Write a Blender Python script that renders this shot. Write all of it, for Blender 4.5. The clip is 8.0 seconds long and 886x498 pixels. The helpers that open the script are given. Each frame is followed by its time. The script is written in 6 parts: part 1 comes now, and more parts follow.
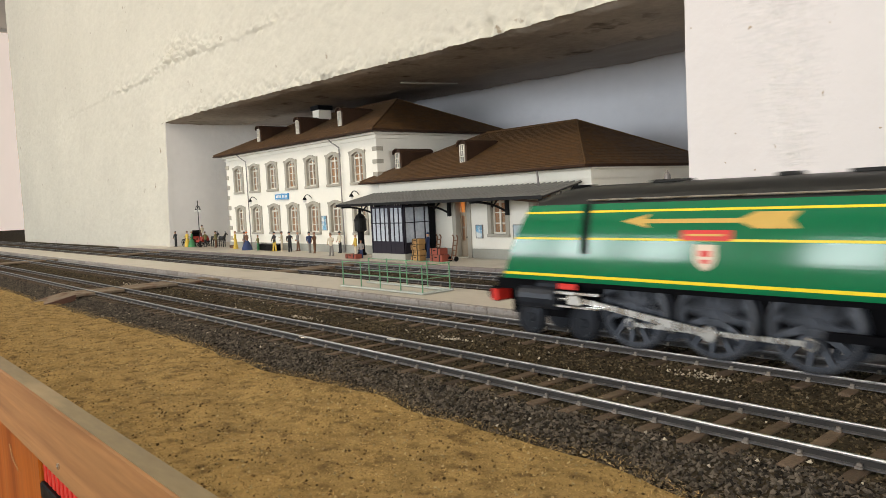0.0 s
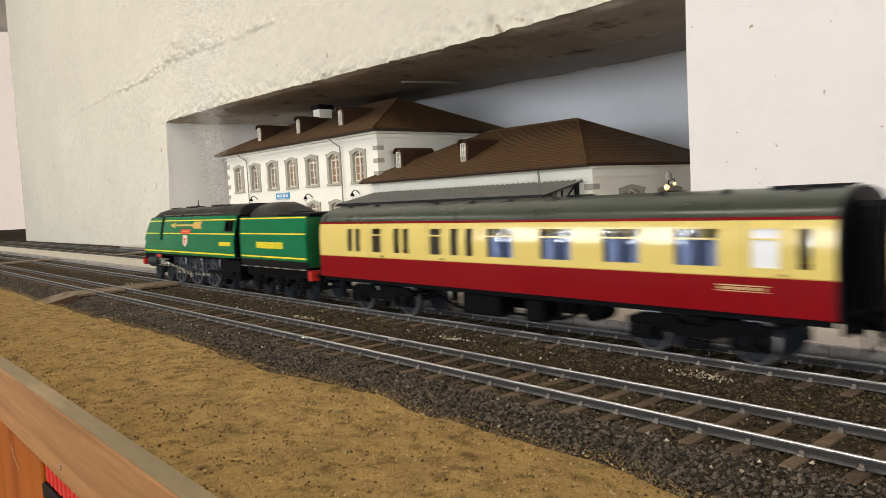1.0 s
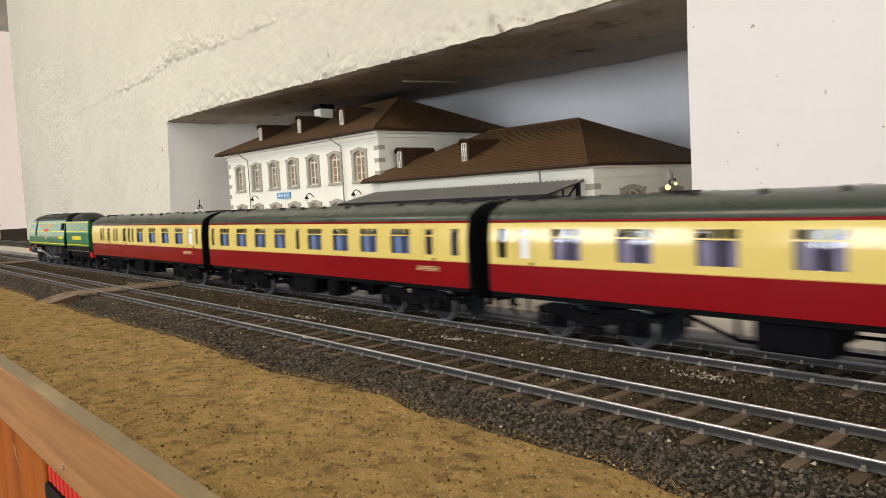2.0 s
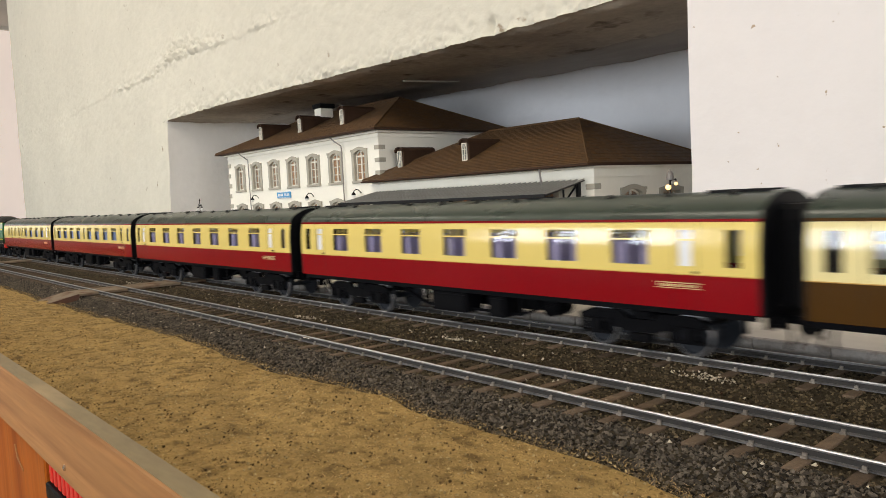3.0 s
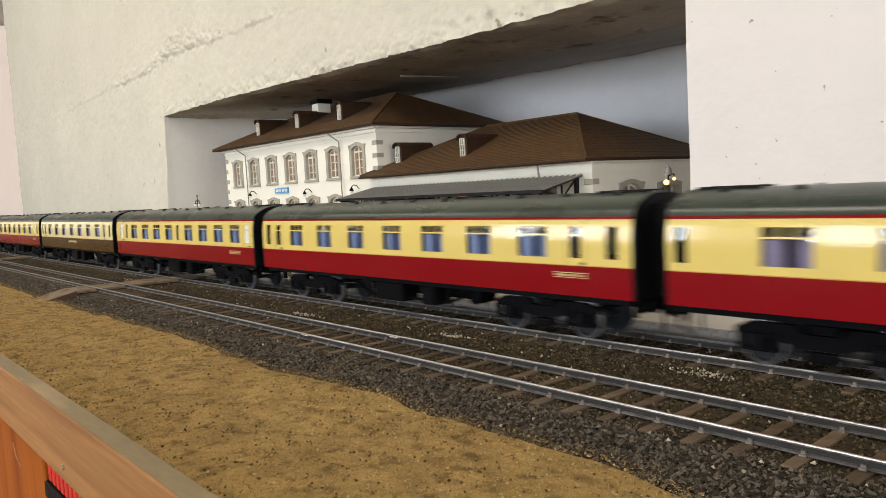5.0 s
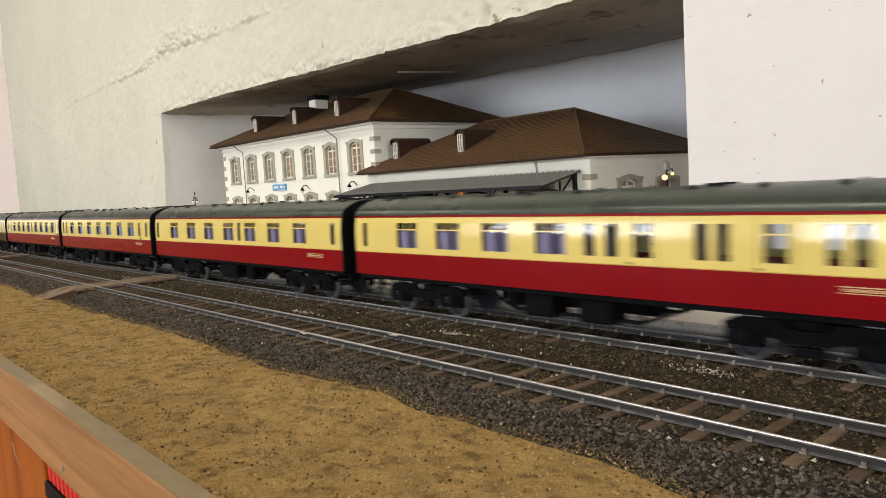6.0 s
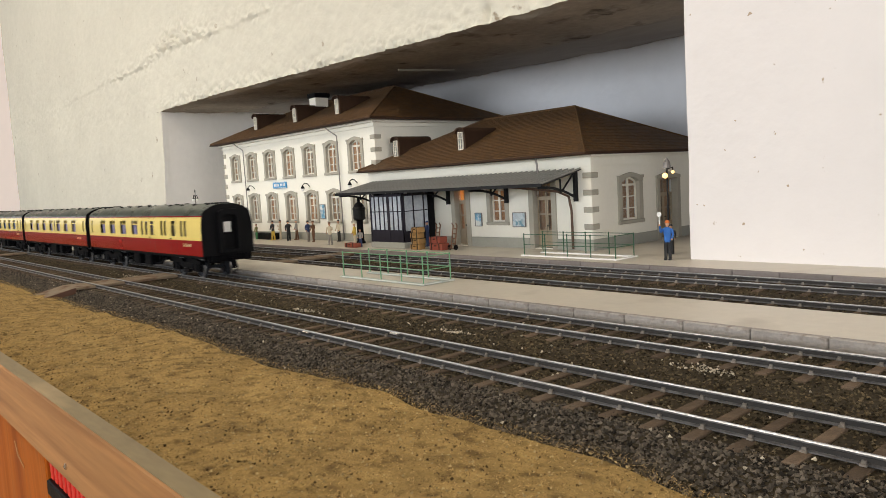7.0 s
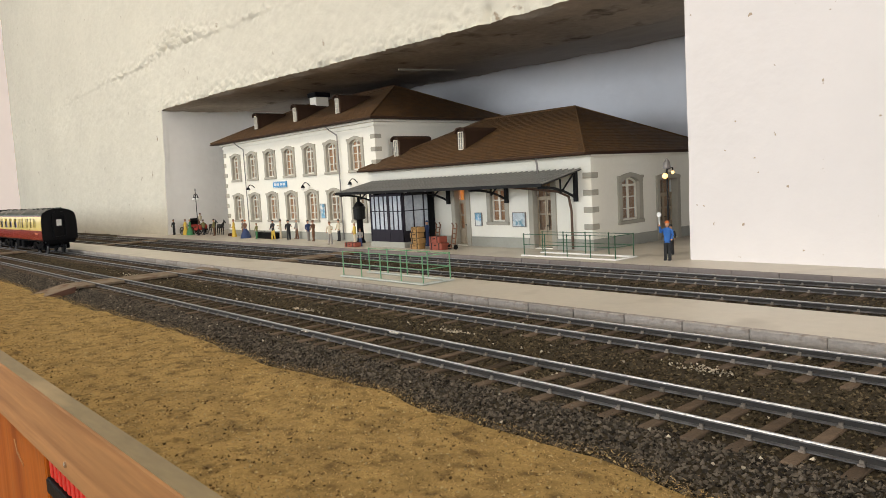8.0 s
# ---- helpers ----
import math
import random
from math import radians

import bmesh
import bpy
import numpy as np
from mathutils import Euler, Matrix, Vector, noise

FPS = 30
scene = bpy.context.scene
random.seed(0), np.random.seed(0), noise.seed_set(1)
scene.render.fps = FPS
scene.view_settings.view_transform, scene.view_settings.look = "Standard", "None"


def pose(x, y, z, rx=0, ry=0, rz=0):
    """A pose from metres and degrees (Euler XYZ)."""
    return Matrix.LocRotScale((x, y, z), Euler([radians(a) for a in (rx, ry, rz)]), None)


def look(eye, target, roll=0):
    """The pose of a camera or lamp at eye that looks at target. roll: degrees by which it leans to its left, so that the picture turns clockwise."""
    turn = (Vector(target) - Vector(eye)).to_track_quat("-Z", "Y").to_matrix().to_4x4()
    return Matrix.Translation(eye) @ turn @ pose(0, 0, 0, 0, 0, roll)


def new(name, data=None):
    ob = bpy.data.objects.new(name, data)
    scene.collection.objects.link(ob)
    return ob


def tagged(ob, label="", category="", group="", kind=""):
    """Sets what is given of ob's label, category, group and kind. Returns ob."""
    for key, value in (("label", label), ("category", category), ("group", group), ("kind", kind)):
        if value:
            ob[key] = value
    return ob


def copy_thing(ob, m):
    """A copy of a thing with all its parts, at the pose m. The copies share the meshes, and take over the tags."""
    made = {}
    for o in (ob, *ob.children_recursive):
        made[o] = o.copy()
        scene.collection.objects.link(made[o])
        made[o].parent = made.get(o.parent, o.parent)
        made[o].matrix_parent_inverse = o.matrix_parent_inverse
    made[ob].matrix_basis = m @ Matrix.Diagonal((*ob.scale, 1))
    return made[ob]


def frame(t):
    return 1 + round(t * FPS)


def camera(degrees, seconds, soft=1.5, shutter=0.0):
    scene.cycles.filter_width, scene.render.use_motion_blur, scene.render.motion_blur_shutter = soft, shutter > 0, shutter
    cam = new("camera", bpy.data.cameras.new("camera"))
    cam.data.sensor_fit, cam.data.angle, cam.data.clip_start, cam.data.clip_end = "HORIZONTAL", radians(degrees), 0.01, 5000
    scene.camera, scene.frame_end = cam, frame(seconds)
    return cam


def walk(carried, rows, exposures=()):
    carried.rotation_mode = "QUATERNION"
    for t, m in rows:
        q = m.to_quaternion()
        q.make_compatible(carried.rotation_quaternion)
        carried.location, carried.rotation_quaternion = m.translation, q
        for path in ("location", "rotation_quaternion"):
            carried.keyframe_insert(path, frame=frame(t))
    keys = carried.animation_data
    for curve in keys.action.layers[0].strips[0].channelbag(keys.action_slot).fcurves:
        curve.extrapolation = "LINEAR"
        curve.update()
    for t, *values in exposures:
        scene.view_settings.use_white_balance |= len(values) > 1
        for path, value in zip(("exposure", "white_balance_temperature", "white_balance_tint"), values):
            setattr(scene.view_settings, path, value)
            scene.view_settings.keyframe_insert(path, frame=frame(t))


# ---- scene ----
cam = camera(61.97, 8.0, 0.8, 0.27)
walk(cam, [
    (0.0, pose(0.00150, 0.00160, 0.09022, 86.095, 2.735, 49.143)),
    (0.5, pose(0.00125, 0.00165, 0.09060, 86.045, 2.780, 49.164)),
    (1.0, pose(0.00115, 0.00150, 0.09120, 85.985, 2.825, 49.200)),
    (1.5, pose(0.00115, 0.00120, 0.09150, 85.955, 2.830, 49.240)),
    (3.0, pose(0.00090, 0.00030, 0.09265, 85.870, 2.790, 49.250)),
    (3.5, pose(0.00090, 0.00030, 0.09275, 85.822, 2.755, 49.235)),
    (4.0, pose(0.00070, 0.00050, 0.09265, 85.745, 2.765, 49.195)),
    (4.5, pose(0.00060, 0.00070, 0.09325, 85.615, 2.830, 49.170)),
    (6.0, pose(-0.00060, 0.00110, 0.09590, 85.022, 3.290, 48.914)),
    (6.5, pose(-0.00065, 0.00070, 0.09620, 84.900, 3.350, 48.904)),
    (7.0, pose(-0.00040, 0.00010, 0.09675, 84.832, 3.300, 48.908)),
    (7.5, pose(-0.00005, -0.00015, 0.09680, 84.815, 3.205, 48.920)),
    (8.0, pose(0.00000, 0.00000, 0.09660, 84.820, 3.140, 48.926)),
], exposures=[(0.0, -0.27), (8.0, -0.27)])

# ---- world and light ----
world = bpy.data.worlds.new("sky")
scene.world = world
world.use_nodes = True
wn = world.node_tree
sky = wn.nodes.new("ShaderNodeTexSky")
sky.sky_type, sky.sun_disc, sky.sun_elevation, sky.sun_rotation = "NISHITA", False, radians(40), radians(200)
wn.links.new(sky.outputs[0], wn.nodes["Background"].inputs[0])
wn.nodes["Background"].inputs[1].default_value = 0.12


def area(name, eye, target, w, h, power, colour):
    """A rectangular lamp in an opening, for an inferred window or added fill."""
    data = bpy.data.lights.new(name, "AREA")
    data.shape, data.size, data.size_y, data.energy, data.color = "RECTANGLE", w, h, power, colour
    ob = new(name, data)
    ob.matrix_world = look(eye, target)
    return ob


WALL_Y = 0.696          # the front of the niche wall
ROOM = (-7.4, 4.9, -3.2, 1.75)   # x from, x to, back wall y, ceiling z
# The four at x > 0 are unseen, added to light faces turned to +x.
WINDOWS_AND_FILLS = [(-3.75, 0.46), (-3.15, 0.46), (-2.55, 0.46), (-1.45, 0.46), (1.2, 0.46), (1.8, 0.46), (3.2, 0.46), (3.8, 0.46)]
for wx, ww in WINDOWS_AND_FILLS:
    area("window_or_fill_light", (wx, ROOM[2] - 0.02, 0.575), (wx, 0.0, 0.575), ww - 0.04, 0.83, 23.5, (0.90, 0.955, 1.0))
area("window_or_fill_light", (ROOM[0] - 0.02, -0.9, 0.7), (0.0, -0.9, 0.7), 1.1, 1.16, 3.5, (1.0, 0.90, 0.80))
# Unseen opening and lamp, added to brighten the niche side and end walls.
EAST_FILL = (-1.35, 0.15, 0.1, 1.3)     # y from, y to, z from, z to
area("window_or_fill_light", (ROOM[1] + 0.02, -0.6, 0.7), (0.0, -0.6, 0.7), 1.46, 1.16, 72, (1.0, 0.95, 0.89))
# Unseen ceiling openings with lamps, added to brighten the ground from above.
CEILING_FILLS = [(-3.0, -0.9), (-1.1, -0.9)]
for (wx, wy), watt in zip(CEILING_FILLS, (20, 29)):
    area("ceiling_fill", (wx, wy, ROOM[3] + 0.06), (wx, wy, 0.0), 0.96, 0.76, watt, (1.0, 0.89, 0.72))

# ---- materials ----
MATS = {}


def mat(name, colour, rough=0.6, metal=0.0, var=0.15, scale=60.0, bump=0.0, bscale=None, coat=0.0, spec=None,
        stain=None, stain_at=(0.55, 0.75), stain_scale=25.0, rvar=0.08, emit=None, power=0.0, island=0.0, stretch=None):
    """A Principled material whose colour and relief vary at two scales, in metres of the object's own space."""
    if name in MATS:
        return MATS[name]
    m = MATS[name] = bpy.data.materials.new(name)
    m.use_nodes = True
    t = m.node_tree
    b = t.nodes["Principled BSDF"]
    spec = spec if spec is not None else (0.12 if rough > 0.7 else 0.35)
    b.inputs["Roughness"].default_value, b.inputs["Metallic"].default_value = rough, metal
    b.inputs["Coat Weight"].default_value, b.inputs["Specular IOR Level"].default_value = coat, spec
    b.inputs["Coat Roughness"].default_value = 0.12
    co = t.nodes.new("ShaderNodeTexCoord").outputs["Object"]
    if stretch:
        mp = t.nodes.new("ShaderNodeMapping")
        mp.inputs["Scale"].default_value = stretch
        t.links.new(co, mp.inputs["Vector"])
        co = mp.outputs[0]
    n1, n2 = t.nodes.new("ShaderNodeTexNoise"), t.nodes.new("ShaderNodeTexNoise")
    n1.inputs["Scale"].default_value, n1.inputs["Detail"].default_value = scale, 5
    n2.inputs["Scale"].default_value, n2.inputs["Detail"].default_value = scale * 9, 3
    for n in (n1, n2):
        t.links.new(co, n.inputs["Vector"])
    add = t.nodes.new("ShaderNodeMath")
    add.operation = "MULTIPLY_ADD"
    t.links.new(n2.outputs["Fac"], add.inputs[0])
    add.inputs[1].default_value = 0.6
    t.links.new(n1.outputs["Fac"], add.inputs[2])
    ramp = t.nodes.new("ShaderNodeMapRange")
    t.links.new(add.outputs[0], ramp.inputs[0])
    ramp.inputs[1].default_value, ramp.inputs[2].default_value = 0.5, 1.1
    ramp.inputs[3].default_value, ramp.inputs[4].default_value = 1 - var, 1 + var
    last = ramp.outputs[0]
    if island:
        geo = t.nodes.new("ShaderNodeNewGeometry")
        inf = t.nodes.new("ShaderNodeObjectInfo")
        s = t.nodes.new("ShaderNodeMath")
        s.operation = "ADD"
        t.links.new(geo.outputs["Random Per Island"], s.inputs[0])
        t.links.new(inf.outputs["Random"], s.inputs[1])
        fr = t.nodes.new("ShaderNodeMath")
        fr.operation = "FRACT"
        t.links.new(s.outputs[0], fr.inputs[0])
        r2 = t.nodes.new("ShaderNodeMapRange")
        t.links.new(fr.outputs[0], r2.inputs[0])
        r2.inputs[3].default_value, r2.inputs[4].default_value = 1 - island, 1 + island
        mu = t.nodes.new("ShaderNodeMath")
        mu.operation = "MULTIPLY"
        t.links.new(last, mu.inputs[0])
        t.links.new(r2.outputs[0], mu.inputs[1])
        last = mu.outputs[0]
    mul = t.nodes.new("ShaderNodeVectorMath")
    mul.operation = "SCALE"
    mul.inputs[0].default_value = colour
    t.links.new(last, mul.inputs["Scale"])
    out = mul.outputs[0]
    if stain:
        n3 = t.nodes.new("ShaderNodeTexNoise")
        n3.inputs["Scale"].default_value, n3.inputs["Detail"].default_value = stain_scale, 6
        t.links.new(co, n3.inputs["Vector"])
        r3 = t.nodes.new("ShaderNodeMapRange")
        r3.inputs[1].default_value, r3.inputs[2].default_value = stain_at
        t.links.new(n3.outputs["Fac"], r3.inputs[0])
        mix = t.nodes.new("ShaderNodeMix")
        mix.data_type = "RGBA"
        t.links.new(r3.outputs[0], mix.inputs["Factor"])
        t.links.new(out, mix.inputs["A"])
        mix.inputs["B"].default_value = (*stain, 1)
        out = mix.outputs["Result"]
    t.links.new(out, b.inputs["Base Color"])
    rr = t.nodes.new("ShaderNodeMapRange")
    t.links.new(n1.outputs["Fac"], rr.inputs[0])
    rr.inputs[1].default_value, rr.inputs[2].default_value = 0.3, 0.7
    rr.inputs[3].default_value, rr.inputs[4].default_value = max(rough - rvar, 0.03), min(rough + rvar, 1)
    t.links.new(rr.outputs[0], b.inputs["Roughness"])
    if bump:
        nb = t.nodes.new("ShaderNodeTexNoise")
        nb.inputs["Scale"].default_value, nb.inputs["Detail"].default_value = bscale or scale * 4, 6
        t.links.new(co, nb.inputs["Vector"])
        bp = t.nodes.new("ShaderNodeBump")
        bp.inputs["Strength"].default_value, bp.inputs["Distance"].default_value = 1.0, bump
        t.links.new(nb.outputs["Fac"], bp.inputs["Height"])
        t.links.new(bp.outputs[0], b.inputs["Normal"])
    if emit:
        b.inputs["Emission Color"].default_value = (*emit, 1)
        b.inputs["Emission Strength"].default_value = power
    return m


def glass(name, tint=(0.9, 0.95, 1.0), gloss=0.05):
    """Thin clear pane: transparent with a constant share of sharp reflection."""
    if name in MATS:
        return MATS[name]
    m = MATS[name] = bpy.data.materials.new(name)
    m.use_nodes = True
    t = m.node_tree
    t.nodes.remove(t.nodes["Principled BSDF"])
    tr, gl, mx = (t.nodes.new("ShaderNode" + k) for k in ("BsdfTransparent", "BsdfGlossy", "MixShader"))
    tr.inputs[0].default_value = (*tint, 1)
    gl.inputs["Roughness"].default_value = 0.03
    mx.inputs[0].default_value = gloss
    t.links.new(tr.outputs[0], mx.inputs[1])
    t.links.new(gl.outputs[0], mx.inputs[2])
    t.links.new(mx.outputs[0], t.nodes["Material Output"].inputs[0])
    return m


PLASTER = mat("wall_plaster", (0.63, 0.60, 0.515), 0.85, var=0.07, scale=4, bump=0.0025, bscale=60, stain=(0.33, 0.27, 0.20), stain_at=(0.70, 0.77), stain_scale=38)
PIER = mat("pier_paint", (0.755, 0.715, 0.705), 0.75, var=0.025, scale=5, bump=0.0005, bscale=90, stain=(0.42, 0.33, 0.24), stain_at=(0.695, 0.71), stain_scale=95)
NICHE_WHITE = mat("niche_white", (0.64, 0.655, 0.70), 0.8, var=0.05, scale=5, bump=0.0008, bscale=80)
# Lit look of the niche side, put into a paler plaster tone.
NICHE_SIDE = mat("niche_side", (0.88, 0.86, 0.83), 0.85, var=0.04, scale=6, bump=0.0015, bscale=60)
CONCRETE = mat("bare_concrete", (0.42, 0.37, 0.31), 0.9, var=0.25, scale=9, bump=0.002, bscale=70, stain=(0.13, 0.105, 0.085), stain_at=(0.60, 0.75), stain_scale=22)
ROOM_PAINT = mat("room_paint", (0.72, 0.69, 0.63), 0.85, var=0.05, scale=3)
FLOOR_WOOD = mat("floor_wood", (0.25, 0.16, 0.09), 0.5, var=0.2, scale=5)
EARTH = mat("track_earth", (0.045, 0.035, 0.022), 0.95, var=0.35, scale=60, bump=0.0015, bscale=450, stain=(0.070, 0.052, 0.027), stain_at=(0.5, 0.7), stain_scale=18)
STONE = mat("ballast_stone", (0.074, 0.061, 0.047), 0.85, var=0.35, scale=150, island=0.9)
STONE_BROWN = mat("brown_ballast", (0.074, 0.057, 0.034), 0.85, var=0.3, scale=150, island=0.85)
PALE_STONE = mat("pale_stone", (0.38, 0.33, 0.25), 0.8, var=0.25, scale=150, island=0.4)
GRASS = mat("dry_grass_mat", (0.325, 0.215, 0.079), 0.95, var=0.32, scale=60, bump=0.0026, bscale=330, stain=(0.150, 0.096, 0.036), stain_at=(0.50, 0.68), stain_scale=110)
FIBRE = mat("grass_fibre", (0.315, 0.212, 0.086), 0.9, var=0.25, scale=30, island=0.8)
# One steel in three tones: web shade and foot glint put into the colour.
RAIL_TOP = mat("rail_steel", (0.36, 0.37, 0.39), 0.38, 0.9, var=0.35, scale=60, bump=0.0)
RAIL_SIDE = mat("rail_web_shade", (0.028, 0.025, 0.023), 0.7, 0.0, var=0.4, scale=120)
RAIL_FOOT = mat("rail_foot", (0.15, 0.145, 0.145), 0.5, 0.6, var=0.5, scale=160)
SLEEPER = mat("sleeper_wood", (0.100, 0.072, 0.050), 0.8, var=0.35, scale=120, bump=0.0003, bscale=700, island=0.45)
CHAIR_METAL = mat("chair_metal", (0.27, 0.24, 0.21), 0.42, 0.7, var=0.4, scale=200)
PLATFORM = mat("platform_top", (0.52, 0.475, 0.40), 0.42, var=0.08, scale=14, bump=0.0001, bscale=600, stain=(0.36, 0.32, 0.26), stain_at=(0.55, 0.8), stain_scale=20, spec=0.35)
KERB = mat("kerb_stone", (0.275, 0.25, 0.23), 0.65, var=0.25, scale=60, bump=0.0003, bscale=500, stain=(0.14, 0.10, 0.08), stain_at=(0.54, 0.78), stain_scale=160, island=0.16)
PLANK = mat("crossing_plank", (0.20, 0.155, 0.11), 0.75, var=0.25, scale=60, bump=0.0002, bscale=500, stain=(0.10, 0.05, 0.03), stain_at=(0.50, 0.70), stain_scale=60)
PLANK_EDGE = mat("plank_edge", (0.085, 0.040, 0.024), 0.7, var=0.25, scale=60)
BOARD = mat("board_wood", (0.335, 0.165, 0.062), 0.55, var=0.3, scale=26, bump=0.0003, bscale=60, stain=(0.20, 0.085, 0.03), stain_at=(0.50, 0.70), stain_scale=30, stretch=(0.1, 1, 2.0), spec=0.2)
BOARD_TOP = mat("board_top_paint", (0.225, 0.17, 0.09), 0.55, var=0.25, scale=30, stain=(0.36, 0.26, 0.14), stain_at=(0.56, 0.72), stain_scale=40, stretch=(0.25, 1, 1))
VARNISH = mat("varnished_wood", (0.36, 0.090, 0.006), 0.5, var=0.35, scale=30, stain=(0.20, 0.042, 0.003), stain_at=(0.48, 0.68), stain_scale=30, stretch=(1, 1, 0.1), spec=0.15)
STUCCO = mat("station_stucco", (0.87, 0.84, 0.75), 0.8, var=0.03, scale=20, bump=0.0002, bscale=400)
STUCCO_GREY = mat("station_base", (0.36, 0.36, 0.32), 0.8, var=0.08, scale=40)
SURROUND = mat("window_stone", (0.40, 0.375, 0.315), 0.8, var=0.1, scale=60)
ROOF = mat("roof_tile", (0.086, 0.043, 0.014), 0.7, var=0.28, scale=90, island=0.22)
ROOF_DARK = mat("roof_edge", (0.05, 0.028, 0.018), 0.6, var=0.2, scale=60, spec=0.08)
SASH = mat("sash_white", (0.78, 0.74, 0.64), 0.5, var=0.04, scale=60)
GUTTER = mat("gutter_zinc", (0.24, 0.22, 0.21), 0.5, 0.4, var=0.15, scale=60)
# Blinds glow faintly of themselves, added to lift the dark panes.
CURTAIN_GLOW = mat("blind_glow", (0.40, 0.23, 0.13), 0.8, var=0.3, scale=40, emit=(1.0, 0.45, 0.2), power=0.025)
LIT_ROOM = mat("lit_room", (0.8, 0.35, 0.1), 0.8, var=0.1, scale=40, emit=(1.0, 0.30, 0.06), power=0.55)
DIM_ROOM = mat("dim_lit_room", (0.46, 0.24, 0.12), 0.8, var=0.25, scale=40, emit=(1.0, 0.36, 0.12), power=0.075)
GLASS = glass("window_glass")
BLACK = mat("black_paint", (0.006, 0.006, 0.007), 0.45, var=0.2, scale=80, spec=0.08)
IRON = mat("canopy_iron", (0.02, 0.02, 0.021), 0.5, 0.2, var=0.2, scale=80, spec=0.08)
CANOPY = mat("canopy_sheet", (0.040, 0.037, 0.033), 0.5, 0.1, var=0.25, scale=40, spec=0.25)
SEAM = mat("canopy_seam", (0.33, 0.32, 0.295), 0.45, 0.2, var=0.15, scale=40)
# White light in the clear shelter glass, put into a pale half-opaque colour.
LIT_PANE = mat("lit_pane", (0.68, 0.74, 0.82), 0.12, var=0.25, scale=25)
LIT_PANE.node_tree.nodes["Principled BSDF"].inputs["Alpha"].default_value = 0.5
SHELTER = mat("shelter_frame", (0.030, 0.027, 0.036), 0.5, var=0.1, scale=60, spec=0.08)
DOORWOOD = mat("door_wood", (0.38, 0.31, 0.22), 0.5, var=0.1, scale=60)
BLUE_SIGN = mat("sign_blue", (0.08, 0.31, 0.60), 0.5, var=0.05, scale=60)
WHITE = mat("white_paint", (0.78, 0.78, 0.76), 0.5, var=0.04, scale=60)
FENCE_GREEN = mat("fence_green", (0.13, 0.29, 0.16), 0.5, var=0.2, scale=80)
FENCE_DARK = mat("fence_dark", (0.035, 0.10, 0.055), 0.5, var=0.15, scale=80)
BULB = mat("bulb_lit", (1.0, 0.8, 0.5), 0.4, emit=(1.0, 0.55, 0.18), power=2.2)
OPAL = mat("opal_glass", (0.85, 0.84, 0.80), 0.3)
LOCO_GREEN = mat("loco_green", (0.002, 0.150, 0.058), 0.13, var=0.06, scale=20, coat=0.25, spec=0.35, rvar=0.03)
YELLOW = mat("lining_yellow", (0.80, 0.66, 0.02), 0.35, var=0.05, scale=60)
GOLD = mat("arrow_gold", (0.56, 0.36, 0.08), 0.4, 0.15, var=0.08, scale=60)
RED = mat("signal_red", (0.62, 0.03, 0.02), 0.4, var=0.06, scale=60)
SOOT = mat("soot_black", (0.017, 0.017, 0.016), 0.42, var=0.25, scale=60, spec=0.15)
DRIVER_BLACK = mat("driver_black", (0.070, 0.078, 0.095), 0.34, 0.4, var=0.3, scale=120)
WHEEL = mat("wheel_black", (0.030, 0.033, 0.040), 0.36, 0.3, var=0.3, scale=120, spec=0.15)
STEEL = mat("bright_steel", (0.62, 0.61, 0.58), 0.28, 1.0, var=0.08, scale=100)
MAROON = mat("coach_maroon", (0.205, 0.003, 0.007), 0.16, var=0.05, scale=15, coat=0.1, spec=0.2, rvar=0.04)
BROWN = mat("coach_brown", (0.055, 0.025, 0.005), 0.18, var=0.05, scale=15, coat=0.1, spec=0.2, rvar=0.04)
CREAM_PALE = mat("coach_pale_cream", (0.74, 0.64, 0.32), 0.15, var=0.03, scale=15, coat=0.2, spec=0.4, rvar=0.04)
CREAM = mat("coach_cream", (0.71, 0.555, 0.165), 0.15, var=0.03, scale=15, coat=0.2, spec=0.4, rvar=0.04)
COACH_ROOF = mat("coach_roof", (0.030, 0.040, 0.030), 0.30, var=0.2, scale=30, spec=0.35)
UNDER = mat("underframe", (0.003, 0.003, 0.004), 0.55, var=0.25, scale=90, spec=0.05)
SEAT = mat("seat_cloth", (0.27, 0.32, 0.50), 0.8, var=0.2, scale=60)
SEAT_PURPLE = mat("seat_cloth_purple", (0.36, 0.29, 0.40), 0.8, var=0.2, scale=60)
COACH_GLASS = glass("coach_glass", (0.92, 0.95, 0.99), 0.022)
SKIN = mat("figure_skin", (0.50, 0.27, 0.17), 0.6)


